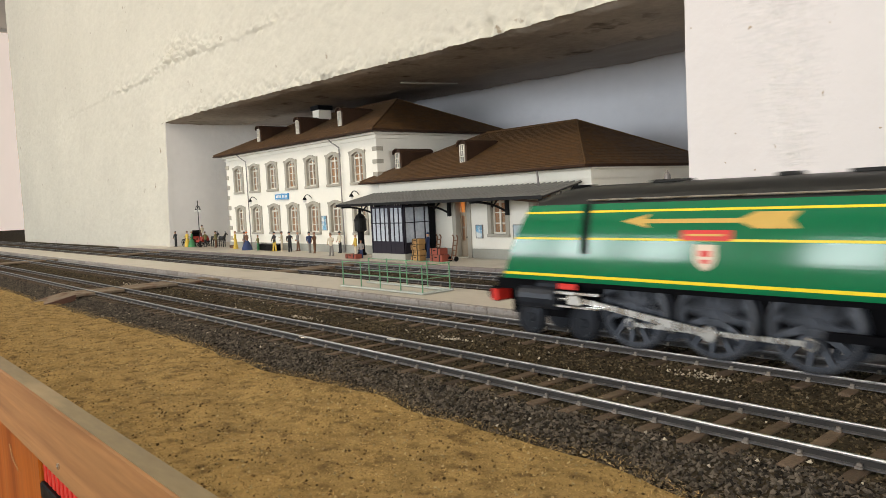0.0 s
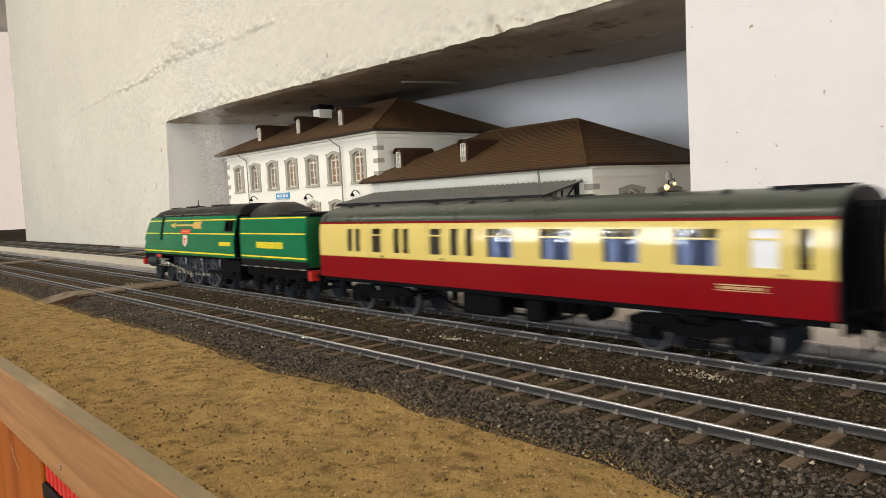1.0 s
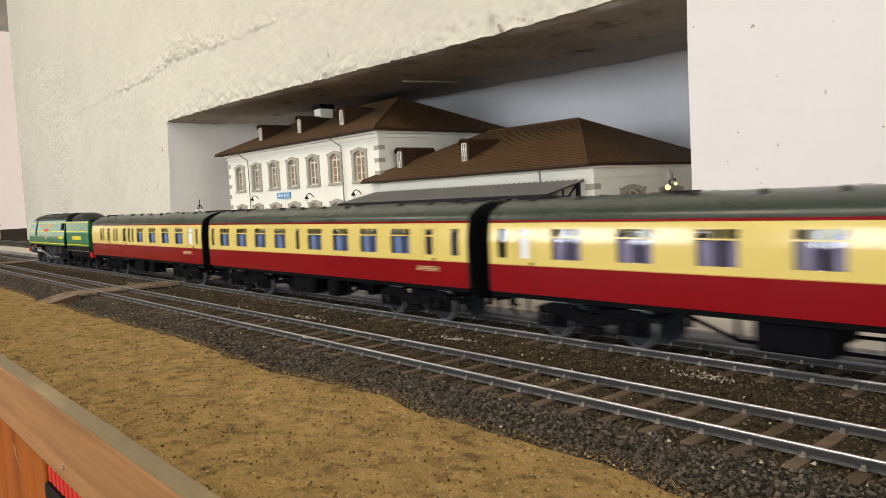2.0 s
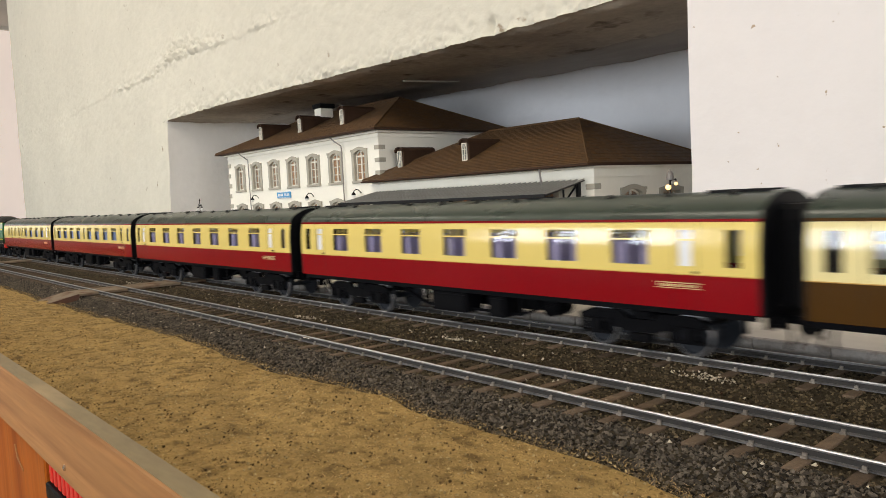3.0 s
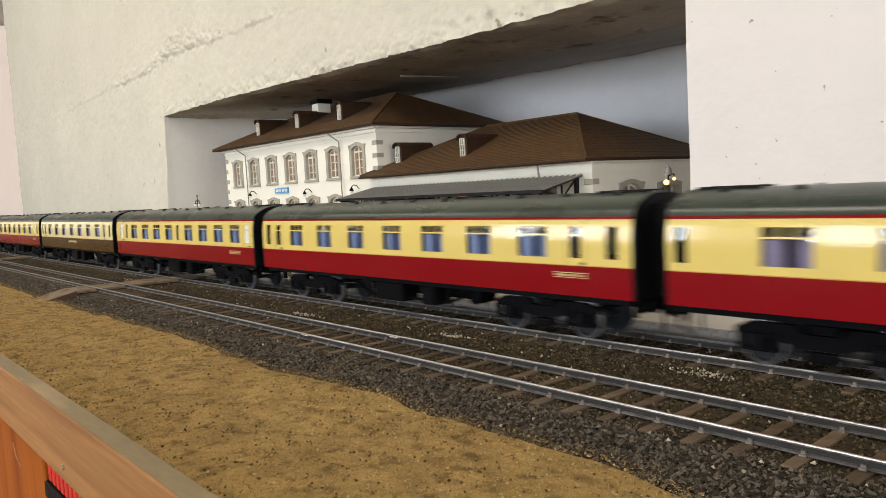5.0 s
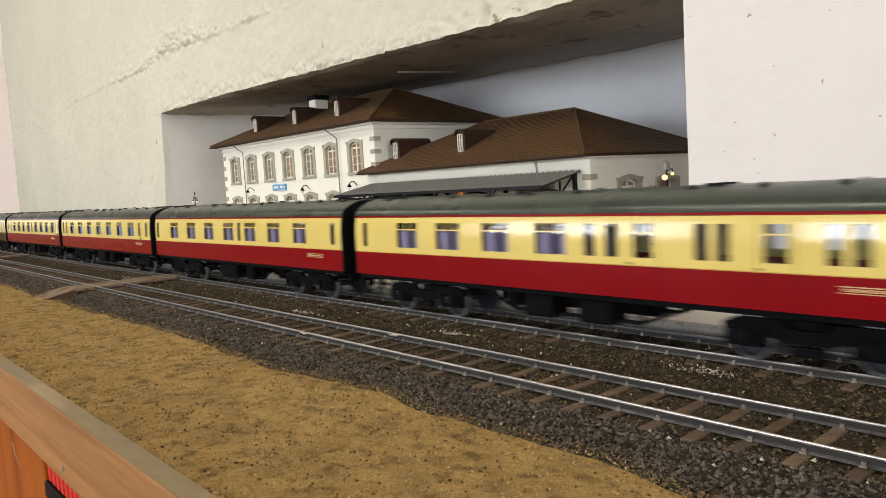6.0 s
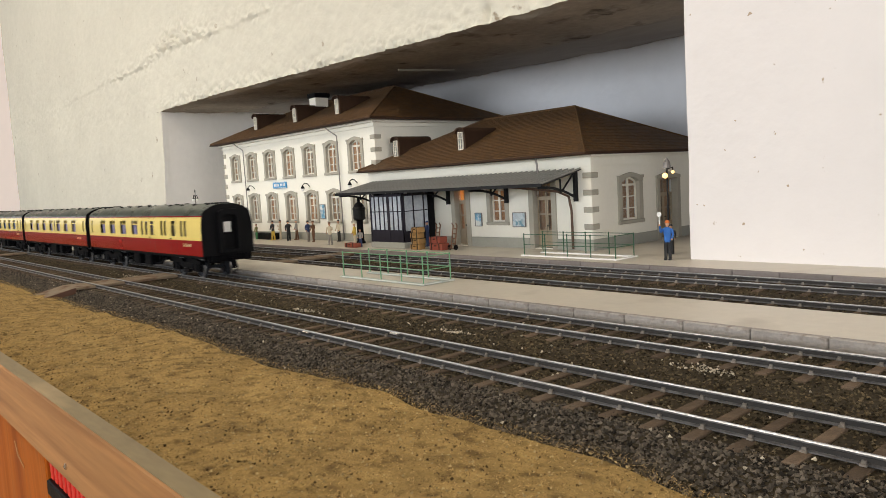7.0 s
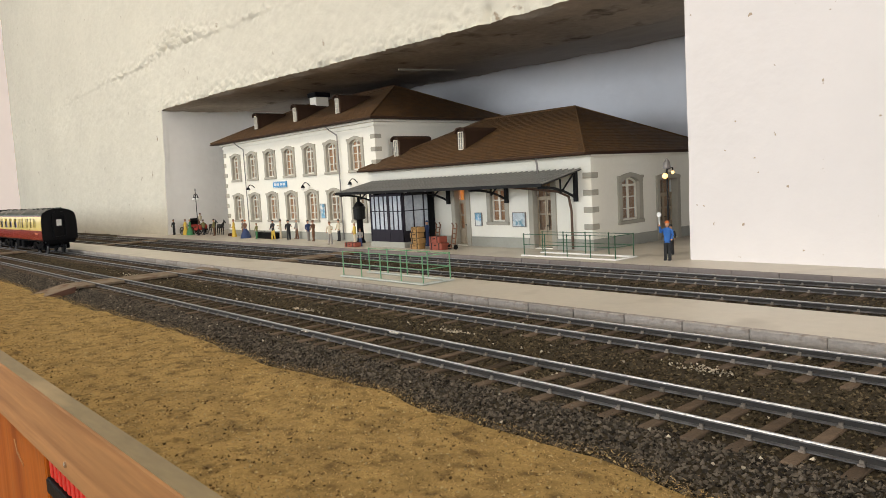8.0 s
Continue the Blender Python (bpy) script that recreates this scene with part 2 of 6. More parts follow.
# ---- mesh helpers ----
class Mesh:
    """Collects faces in one mesh; s scales what is given (0.001: millimetres)."""

    def __init__(self, s=1.0):
        self.v, self.f, self.s, self.mi, self.cur = [], [], s, [], 0

    def add(self, verts, faces):
        n = len(self.v)
        self.v += [(a * self.s, b * self.s, c * self.s) for a, b, c in verts]
        self.f += [tuple(i + n for i in f) for f in faces]
        self.mi += [self.cur] * len(faces)
        return self

    def box(self, x0, y0, z0, x1, y1, z1, c=0.0):
        if c <= 0:
            v = [(x, y, z) for x in (x0, x1) for y in (y0, y1) for z in (z0, z1)]
            return self.add(v, [(0, 1, 3, 2), (4, 6, 7, 5), (0, 4, 5, 1), (2, 3, 7, 6), (0, 2, 6, 4), (1, 5, 7, 3)])
        prof = lambda d: [(x0 + c, y0 + d), (x1 - c, y0 + d), (x1 - d, y0 + c), (x1 - d, y1 - c), (x1 - c, y1 - d), (x0 + c, y1 - d), (x0 + d, y1 - c), (x0 + d, y0 + c)]
        rings = [(z0, c), (z0 + c, 0.0), (z1 - c, 0.0), (z1, c)]
        v = [(x, y, z) for z, d in rings for x, y in prof(d * 0.999)]
        f = [tuple(reversed(range(8))), tuple(range(24, 32))]
        for k in range(3):
            for i in range(8):
                j = (i + 1) % 8
                f.append((k * 8 + i, k * 8 + j, k * 8 + 8 + j, k * 8 + 8 + i))
        return self.add(v, f)

    def prism(self, pts, axis, a, b):
        """A polygon in the two other axes, drawn out along axis from a to b."""
        n = len(pts)
        put = {"x": lambda p, t: (t, p[0], p[1]), "y": lambda p, t: (p[0], t, p[1]), "z": lambda p, t: (p[0], p[1], t)}[axis]
        v = [put(p, a) for p in pts] + [put(p, b) for p in pts]
        f = [tuple(reversed(range(n))), tuple(range(n, 2 * n))] + [(i, (i + 1) % n, n + (i + 1) % n, n + i) for i in range(n)]
        return self.add(v, f)

    def cyl(self, p, q, r, r2=None, n=10):
        p, q = Vector(p), Vector(q)
        r2 = r if r2 is None else r2
        d = (q - p).normalized()
        a = d.orthogonal().normalized()
        b = d.cross(a)
        ring = lambda c, rad: [tuple(c + rad * (math.cos(2 * math.pi * i / n) * a + math.sin(2 * math.pi * i / n) * b)) for i in range(n)]
        f = [tuple(reversed(range(n))), tuple(range(n, 2 * n))] + [(i, (i + 1) % n, n + (i + 1) % n, n + i) for i in range(n)]
        return self.add(ring(p, r) + ring(q, r2), f)

    def tube(self, pts, r, n=6):
        for p, q in zip(pts, pts[1:]):
            self.cyl(p, q, r, None, n)
        return self

    def lathe(self, c, prof, n=12):
        """prof: rows of radius and height above c."""
        v, f = [], []
        for r, z in prof:
            v += [(c[0] + r * math.cos(2 * math.pi * i / n), c[1] + r * math.sin(2 * math.pi * i / n), c[2] + z) for i in range(n)]
        for k in range(len(prof) - 1):
            f += [(k * n + i, k * n + (i + 1) % n, k * n + n + (i + 1) % n, k * n + n + i) for i in range(n)]
        f += [tuple(reversed(range(n))), tuple(range(len(v) - n, len(v)))]
        return self.add(v, f)

    def ball(self, c, r, sx=1, sy=1, sz=1, n=8):
        rows = [(math.sin(math.pi * k / 6) * r, -math.cos(math.pi * k / 6) * r) for k in range(7)]
        rows[0], rows[-1] = (r * 0.05, -r), (r * 0.05, r)
        tmp = Mesh()
        tmp.lathe((0, 0, 0), rows, n)
        return self.add([(c[0] + a * sx, c[1] + b * sy, c[2] + z * sz) for a, b, z in tmp.v], tmp.f)

    def loft(self, rings, caps=True):
        n = len(rings[0])
        v = [p for r in rings for p in r]
        f = [(k * n + i, k * n + (i + 1) % n, k * n + n + (i + 1) % n, k * n + n + i) for k in range(len(rings) - 1) for i in range(n)]
        if caps:
            f += [tuple(reversed(range(n))), tuple(range(len(v) - n, len(v)))]
        return self.add(v, f)

    def data(self, name, material, smooth=False):
        me = bpy.data.meshes.new(name)
        me.from_pydata(self.v, [], self.f)
        for m in material if isinstance(material, (list, tuple)) else [material]:
            me.materials.append(m)
        me.polygons.foreach_set("material_index", self.mi)
        bm = bmesh.new()
        bm.from_mesh(me)
        if len(bm.faces) < 4000:
            bmesh.ops.recalc_face_normals(bm, faces=bm.faces)
        for f in bm.faces:
            f.smooth = smooth
        if smooth:
            for e in bm.edges:
                e.smooth = len(e.link_faces) == 2 and e.calc_face_angle(0) < 0.7
        bm.to_mesh(me)
        bm.free()
        return me


def part(name, mesh, material, parent=None, label="", at=None, smooth=False, data=None):
    """One mesh object under a thing or a part."""
    ob = new(name, data or mesh.data(name, material, smooth))
    if parent:
        ob.parent = parent
    if at:
        ob.matrix_basis = at
    if label:
        tagged(ob, label)
    return ob


def thing(name, label, category, group="", kind="", at=None):
    ob = new(name)
    ob.empty_display_size = 0.02
    if at:
        ob.matrix_basis = at
    return tagged(ob, label, category, group, kind)


def whole(name, mesh, material, label, category, group="", kind="", at=None, smooth=False):
    """A thing or a piece of the setting that is one mesh."""
    ob = part(name, mesh, material, at=at, smooth=smooth)
    return tagged(ob, label, category, group, kind)

# ---- large structure ----
NICHE = (-1.868, -0.4114, 0.296, 1.05)      # x from, x to, ceiling z, back y
TRACK_Y = {"a": 0.2731, "b": 0.3715, "c": 0.5052, "d": 0.600}
GAUGE = 0.0333
GROUND_Z = -0.0053


CRACK_X = [-3.5, -2.72, -2.28, -1.95, -1.79, -1.65, -1.45, -1.25, -1.12, -0.9, -0.4]
CRACK_Z = [0.402, 0.416, 0.430, 0.431, 0.450, 0.443, 0.436, 0.434, 0.424, 0.418, 0.415]


def lean(z):
    """The niche's corner leans inwards as it rises, shaped to fit the camera's view."""
    return 0.095 * max(0.0, min(z, 0.33))


def lintel_rise(x):
    return 0.0135 * max(0.0, min(1.0, (-0.72 - x) / 0.8))


LIP = []          # the lintel's lower edge, where the wall meets its underside


def rough_wall():
    """The plastered wall round the niche, with its torn plaster edge and the chipped lintel."""
    x0, x1, z0, z1 = -3.50, NICHE[1], -0.03, 1.70
    nx = 1240
    zs = [z0 + (NICHE[2] - z0) * k / 16 for k in range(16)] + [NICHE[2] + 0.0026 * k for k in range(84)] + [0.5144 + (z1 - 0.5144) * k / 30 for k in range(1, 31)]
    me = Mesh()
    v, f = [], []
    xs = [x0 + (x1 - x0) * i / nx for i in range(nx + 1)]
    near = min(range(nx + 1), key=lambda i: abs(xs[i] - NICHE[0]))
    xs[near] = NICHE[0]
    for z in zs:
        for x in xs:
            q = Vector((x * 14, 3.1, z * 14))
            worn = max(0.0, min(1.0, (x + 2.9) / 0.9)) * max(0.3, min(1.0, (-1.05 - x) / 0.3))
            worn *= max(0.5, min(1.0, 0.85 + 1.4 * noise.noise(Vector((x * 6, 4.0, 1.0)))))
            tear = float(np.interp(x, CRACK_X, CRACK_Z)) + 0.005 * noise.noise(Vector((x * 23, 0.0, 7.0))) + 0.0025 * noise.noise(Vector((x * 90, 0.0, 3.0)))
            step = max(0.0, min(1.0, (z - tear) / 0.0045 + 0.5))
            d = 0.0022 * noise.fractal(q, 0.8, 2.1, 4)
            d += 0.0075 * (0.55 + 0.6 * noise.noise(Vector((x * 19, 2.0, 5.0)))) * worn * step * max(0.0, 1 - (z - tear) / 0.35)
            lumps = 1.2 * math.exp(-((x + 1.72) / 0.14) ** 2) * math.exp(-((z - tear - 0.022) / 0.022) ** 2)
            ragged = lumps + math.exp(-((z - tear - 0.006) / 0.014) ** 2) * max(0.0, min(1.0, 0.6 + 1.4 * noise.noise(Vector((x * 4, 9, 0))))) * (0.25 + 0.75 * worn)
            lip = math.exp(-((z - NICHE[2]) / 0.03) ** 2) if NICHE[0] < x else 0.0
            d += (0.0085 * ragged + 0.0055 * lip) * noise.fractal(Vector((x * 56, 5.0, z * 56)), 0.9, 2.0, 3)
            d -= 0.009 * math.exp(-((x + 0.697) / 0.007) ** 2) * math.exp(-((z - 0.308) / 0.016) ** 2)
            zz = z + lintel_rise(x) * max(0.0, 1 - abs(z - NICHE[2]) / 0.12) if z >= NICHE[2] - 1e-6 else z
            if abs(z - NICHE[2]) < 1e-6 and x > NICHE[0] + 0.01:
                zz += 0.004 + 0.0032 * noise.fractal(Vector((x * 17, 1.0, 0.0)), 0.9, 2.0, 4)
                d -= 0.002
            if abs(z - NICHE[2]) < 1e-6 and x >= NICHE[0]:
                LIP.append((x, WALL_Y - d, zz))
            v.append((x + lean(zz) * max(0.0, 1 - abs(x - NICHE[0]) / 0.25), WALL_Y - d, zz))
    w = nx + 1
    for k in range(len(zs) - 1):
        for i in range(nx):
            if k < 16 and i >= near:
                continue
            f.append((k * w + i, k * w + i + 1, (k + 1) * w + i + 1, (k + 1) * w + i))
    edge = [k * w + near for k in range(17)]
    me.add(v, f)
    me.cur = 1
    me.add([v[e] for e in edge] + [(v[e][0] - 0.0005, WALL_Y + 0.0125, v[e][2]) for e in edge], [(k, k + 1, k + 18, k + 17) for k in range(16)])
    return me


skin = whole("wall_north", rough_wall(), [PLASTER, NICHE_SIDE], "rough cream-white plastered wall with torn paint and chipped lintel edge", "wall", kind="structure", smooth=True)
core = Mesh()
cx0_ = NICHE[0] - 0.001
core.prism([(-3.495, -0.95), (cx0_, -0.95), (cx0_, 0.0), (cx0_ + lean(0.33), 0.33), (cx0_ + lean(0.33), 1.7), (-3.495, 1.7)], "y", WALL_Y + 0.012, NICHE[3])
core.box(NICHE[0] + lean(0.33) - 0.001, WALL_Y + 0.012, NICHE[2] + 0.028, NICHE[1] - 0.002, NICHE[3], 1.7)
part("wall_core", core, NICHE_SIDE, skin)

pier = Mesh()
nx, nz = 40, 40
pv, pf = [], []
for k in range(nz + 1):
    for i in range(nx + 1):
        x, z = NICHE[1] + (1.2 - NICHE[1]) * i / nx, -0.03 + 1.73 * k / nz
        edge = 0.0012 * noise.noise(Vector((0, 3, z * 25))) if i == 0 else 0
        pv.append((x + edge, WALL_Y - 0.0015 * noise.noise(Vector((x * 6, 1, z * 6))), z))
for k in range(nz):
    for i in range(nx):
        pf.append((k * (nx + 1) + i, k * (nx + 1) + i + 1, (k + 1) * (nx + 1) + i + 1, (k + 1) * (nx + 1) + i))
pier.add(pv, pf)
wall_pier = whole("wall_pier", pier, PIER, "smooth white painted pier beside the niche, with small spots", "wall", kind="structure", smooth=True)
m = Mesh()
m.box(NICHE[1] + 0.0015, WALL_Y + 0.003, -0.95, ROOM[1], NICHE[3], 1.7)
part("wall_core", m, PIER, wall_pier)

m = Mesh().box(NICHE[0] - 0.3, NICHE[3], -0.1, NICHE[1] + 0.3, NICHE[3] + 0.12, 0.6)
whole("wall_niche", m, NICHE_WHITE, "bluish white painted back wall of the niche", "wall", kind="structure")

cl = Mesh()
cv, cy = [], 32
for k in range(cy + 1):
    for x, y_lip, z_lip in LIP:
        y = y_lip + (NICHE[3] - y_lip) * k / cy
        d = 0.003 * noise.fractal(Vector((x * 12, y * 12, 4)), 0.8, 2, 4) + 0.0012 * noise.noise(Vector((x * 60, y * 60, 2)))
        cv.append((x, y, NICHE[2] + d + lintel_rise(x) + (0.0035 if y > 0.9 else 0.0)) if k else (x, y_lip, z_lip))
n = len(LIP)
for zone, k0, k1 in ((0, 0, 18), (1, 18, cy)):
    cl.cur = zone
    cl.add(cv[k0 * n:(k1 + 1) * n], [(k * n + i, (k + 1) * n + i, (k + 1) * n + i + 1, k * n + i + 1) for k in range(k1 - k0) for i in range(n - 1)])
CONCRETE_SMOOTH = mat("smooth_concrete", (0.40, 0.36, 0.32), 0.85, var=0.12, scale=7, bump=0.0006, bscale=60, stain=(0.27, 0.24, 0.21), stain_at=(0.52, 0.75), stain_scale=9, stretch=(0.3, 1, 1))
whole("ceiling_niche", cl, [CONCRETE, CONCRETE_SMOOTH], "rough grey concrete underside of the lintel with a smoother rear band", "ceiling", kind="structure", smooth=True)
m = Mesh(0.001)
m.cyl((-1004, 789, 291), (-986, 902, 294), 1.6, 1.2, 6)
whole("ceiling_wire", m, SURROUND, "thin pale wire end stuck in the concrete lintel", "wire")

# the room round the layout
rx0, rx1, ry, rz = ROOM


def holed(me, along, a0, a1, z0, z1, b0, b1, holes):
    """A wall with rectangular openings (from, to, low, high), along x or y, b0 to b1 thick."""
    xs = sorted({a0, a1, *[h[0] for h in holes], *[h[1] for h in holes]})
    zs = sorted({z0, z1, *[h[2] for h in holes], *[h[3] for h in holes]})
    for xa, xb in zip(xs, xs[1:]):
        for za, zb in zip(zs, zs[1:]):
            mx, mz = (xa + xb) / 2, (za + zb) / 2
            if any(h[0] < mx < h[1] and h[2] < mz < h[3] for h in holes):
                continue
            if along == "x":
                me.box(xa, b0, za, xb, b1, zb)
            else:
                me.box(b0, xa, za, b1, xb, zb)
    return me


m = holed(Mesh(), "x", rx0, rx1, -0.95, rz, ry - 0.2, ry, [(wx - ww / 2, wx + ww / 2, 0.15, 1.0) for wx, ww in WINDOWS_AND_FILLS])
whole("wall_south", m, ROOM_PAINT, "pale painted wall with tall windows, those at x > 0 added for fill light", "wall", kind="structure")
m = holed(Mesh(), "y", ry - 0.2, 2.2, -0.95, rz, rx0 - 0.2, rx0, [(-1.47, -0.33, 0.1, 1.3), (0.58, 1.72, -0.07, 1.72)])
whole("wall_west", m, ROOM_PAINT, "pale painted end wall with an opening for added light", "wall", kind="structure")
# Glowing sheet added in place of the brightly lit far wall.
glow = mat("end_glow", (0.9, 0.8, 0.75), 0.8, emit=(1.0, 0.84, 0.74), power=0.55)
whole("window_blind", Mesh().box(rx0 - 0.06, 0.58, -0.07, rx0 - 0.04, 1.72, 1.72), glow, "glowing pinkish white panel added for the bright far end of the room", "window blind", kind="structure")
whole("wall_east", holed(Mesh(), "y", ry - 0.2, 2.2, -0.95, rz, rx1, rx1 + 0.2, [EAST_FILL]), ROOM_PAINT, "pale painted end wall with an opening for added light", "wall", kind="structure")
whole("wall_recess", Mesh().box(rx0, 1.9, -0.95, -3.495, 2.1, rz), ROOM_PAINT, "pale wall of the recess past the niche wall", "wall", kind="structure")
whole("wall_return", Mesh().box(-3.492, NICHE[3], -0.95, -3.39, 1.9, rz), ROOM_PAINT, "pale return wall", "wall", kind="structure")
whole("floor", Mesh().box(rx0, ry, -1.0, rx1, 2.1, -0.95), FLOOR_WOOD, "dark wooden room floor", "floor", kind="structure")
# The lid leaves holes for the added ceiling lamps.
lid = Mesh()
for xa, xb in zip([rx0 - 0.2] + [s_[0] + 0.5 for s_ in CEILING_FILLS], [s_[0] - 0.5 for s_ in CEILING_FILLS] + [rx1 + 0.2]):
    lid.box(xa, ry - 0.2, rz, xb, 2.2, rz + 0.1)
for wx, wy in CEILING_FILLS:
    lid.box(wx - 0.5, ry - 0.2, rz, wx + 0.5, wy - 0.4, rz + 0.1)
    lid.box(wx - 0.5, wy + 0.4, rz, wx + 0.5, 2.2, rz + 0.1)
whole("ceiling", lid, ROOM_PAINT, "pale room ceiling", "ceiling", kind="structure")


# ---- layout ground ----
def sheet(x0, x1, nx, ys, z_of):
    me = Mesh()
    v = [(x0 + (x1 - x0) * i / nx, y, z_of(x0 + (x1 - x0) * i / nx, y)) for y in ys for i in range(nx + 1)]
    w = nx + 1
    me.add(v, [(k * w + i, k * w + i + 1, (k + 1) * w + i + 1, (k + 1) * w + i) for k in range(len(ys) - 1) for i in range(nx)])
    return me


def bed_z(x, y):
    shoulder = max(0.0, min(1.0, (0.240 - y) / 0.032))
    return GROUND_Z - 0.007 * shoulder + 0.0006 * noise.noise(Vector((x * 60, y * 60, 0)))


ground = whole("ground", sheet(-3.6, 1.2, 500, [0.0925 + 0.0061 * k for k in range(100)], bed_z), EARTH,
               "dark brown earth and fine ballast between the model tracks", "ground", kind="structure", smooth=True)
m = Mesh()
m.box(rx0 + 0.05, 0.0925, -0.04, rx1 - 0.05, WALL_Y + 0.001, -0.0135)
m.box(rx0 + 0.05, WALL_Y + 0.001, -0.04, -3.505, 1.5, -0.0135)
m.box(rx0 + 0.05, 0.0925, -0.0135, -3.6, 1.5, GROUND_Z)
m.box(1.2, 0.0925, -0.0135, rx1 - 0.05, WALL_Y, GROUND_Z)
whole("baseboard", m, EARTH, "dark brown baseboard that carries the layout", "baseboard", kind="structure")


def grass_edge(x):
    return float(np.interp(x, [-0.95, -0.70, -0.58, -0.45, -0.37, -0.30, -0.25, -0.17, -0.12], [0.2065, 0.211, 0.216, 0.209, 0.213, 0.218, 0.213, 0.215, 0.208])) + 0.0025 * noise.noise(Vector((x * 9, 0.3, 0))) + 0.003 * noise.noise(Vector((x * 40, 0.7, 0)))


gm = Mesh()
gv, gf, GN, GK = [], [], 420, 24
for k in range(GK + 1):
    for i in range(GN + 1):
        x = -3.0 + 3.4 * i / GN
        t = k / GK
        y = 0.0925 + (grass_edge(x) - 0.0925) * t
        z = -0.0075 + 0.0022 * noise.fractal(Vector((x * 22, y * 22, 1)), 0.9, 2, 4) - (0.006 if k == GK else 0.0)
        gv.append((x, y, z))
for k in range(GK):
    for i in range(GN):
        gf.append((k * (GN + 1) + i, k * (GN + 1) + i + 1, (k + 1) * (GN + 1) + i + 1, (k + 1) * (GN + 1) + i))
gm.add(gv, gf)
whole("grass_verge", gm, GRASS, "dry brown static-grass verge along the near track", "grass", kind="stuff", smooth=True)

rng = random.Random(5)


def stone(me, x, y, z, r):
    """A small angular stone of eight faces."""
    j = lambda: r * rng.uniform(0.55, 1.15)
    a = rng.uniform(0, 3.14)
    ca, sa = math.cos(a), math.sin(a)
    p, q, s, u = j(), j(), j(), j()
    w = lambda k: r * rng.uniform(-k, k)
    v = [(x + ca * p, y + sa * p, z + w(.5)), (x - sa * q, y + ca * q, z + w(.5)), (x - ca * s, y - sa * s, z + w(.5)), (x + sa * u, y - ca * u, z + w(.5)),
         (x + w(.6), y + w(.6), z + j() * 0.85), (x + w(.4), y + w(.4), z - r * 0.7)]
    me.add(v, [(0, 1, 4), (1, 2, 4), (2, 3, 4), (3, 0, 4), (1, 0, 5), (2, 1, 5), (3, 2, 5), (0, 3, 5)])


def stone_band(n, x0, x1, y0, y1, r0, r1, clear=()):
    me = Mesh()
    for _ in range(n):
        x = x1 - (x1 - x0) * rng.random() ** 1.5
        y = rng.uniform(y0, y1)
        if y < grass_edge(x) - 0.003 or any(a < y < b for a, b in clear):
            continue
        r = rng.uniform(r0, r1)
        stone(me, x, y, bed_z(x, y) + r * 0.1, r)
    return me


whole("shoulder_ballast", stone_band(62000, -2.2, 0.12, 0.198, 0.2475, 0.0005, 0.0015), STONE, "grey-black angular ballast on the track shoulder", "ballast", kind="stuff")
whole("track_ballast", stone_band(70000, -2.0, 0.12, 0.244, 0.406, 0.0005, 0.0013), STONE_BROWN, "fine brown ballast between the sleepers", "ballast", kind="stuff")
whole("far_ballast", stone_band(14000, -2.4, -0.1, 0.488, 0.632, 0.0006, 0.0015), STONE_BROWN, "fine dark ballast on the far tracks", "ballast", kind="stuff")
pale = Mesh()
for cx_, cy_, n, sp, r in ((-0.1905, 0.334, 60, 0.0085, 0.0009), (-0.545, 0.3135, 40, 0.007, 0.0011), (-0.372, 0.325, 60, 0.0075, 0.0009), (-1.02, 0.325, 26, 0.012, 0.0012)):
    for _ in range(n):
        stone(pale, cx_ + rng.gauss(0, sp), cy_ + rng.gauss(0, sp * 0.35), GROUND_Z + 0.0012, r * rng.uniform(0.6, 1.2))
for _ in range(260):
    x = -0.06 - 1.1 * rng.random()
    y = rng.uniform(0.212, 0.395)
    stone(pale, x, y, bed_z(x, y) + 0.001, rng.uniform(0.0006, 0.0013))
whole("pale_gravel", pale, PALE_STONE, "scattered pale gravel stones beside the rails", "gravel", kind="stuff")

fib, fringe = Mesh(), Mesh()
for _ in range(60000):
    x = 0.1 - 1.9 * rng.random() ** 1.6
    y = rng.uniform(0.094, grass_edge(x) + 0.002)
    z = -0.0075 + 0.0022 * noise.fractal(Vector((x * 22, y * 22, 1)), 0.9, 2, 4)
    a, ln, up = rng.uniform(0, 6.28), rng.uniform(0.0005, 0.0014), rng.uniform(0.0002, 0.0013)
    w = 0.00014
    dx, dy = math.cos(a), math.sin(a)
    fib.add([(x - dy * w, y + dx * w, z), (x + dy * w, y - dx * w, z), (x, y, z + w * 2), (x + dx * ln, y + dy * ln, z + up)],
            [(0, 1, 3), (1, 2, 3), (2, 0, 3)])
for _ in range(22000):
    x = 0.1 - 1.5 * rng.random() ** 1.4
    y = grass_edge(x) + rng.gauss(-0.001, 0.0045)
    z = bed_z(x, y) + 0.001
    a, ln, up = rng.uniform(0, 6.28), rng.uniform(0.0006, 0.0018), rng.uniform(0.0001, 0.0008)
    w = 0.00009
    dx, dy = math.cos(a), math.sin(a)
    fringe.add([(x - dy * w, y + dx * w, z), (x + dy * w, y - dx * w, z), (x, y, z + w * 2), (x + dx * ln, y + dy * ln, z + up)],
               [(0, 1, 3), (1, 2, 3), (2, 0, 3)])
whole("grass_fringe", fringe, mat("pale_fibre", (0.24, 0.18, 0.105), 0.9, var=0.2, scale=30, island=0.6), "pale dusty fibres where the dry grass meets the ballast", "grass", kind="stuff")
whole("grass_fibres", fib, FIBRE, "short dry straw-coloured grass fibres", "grass", kind="stuff")

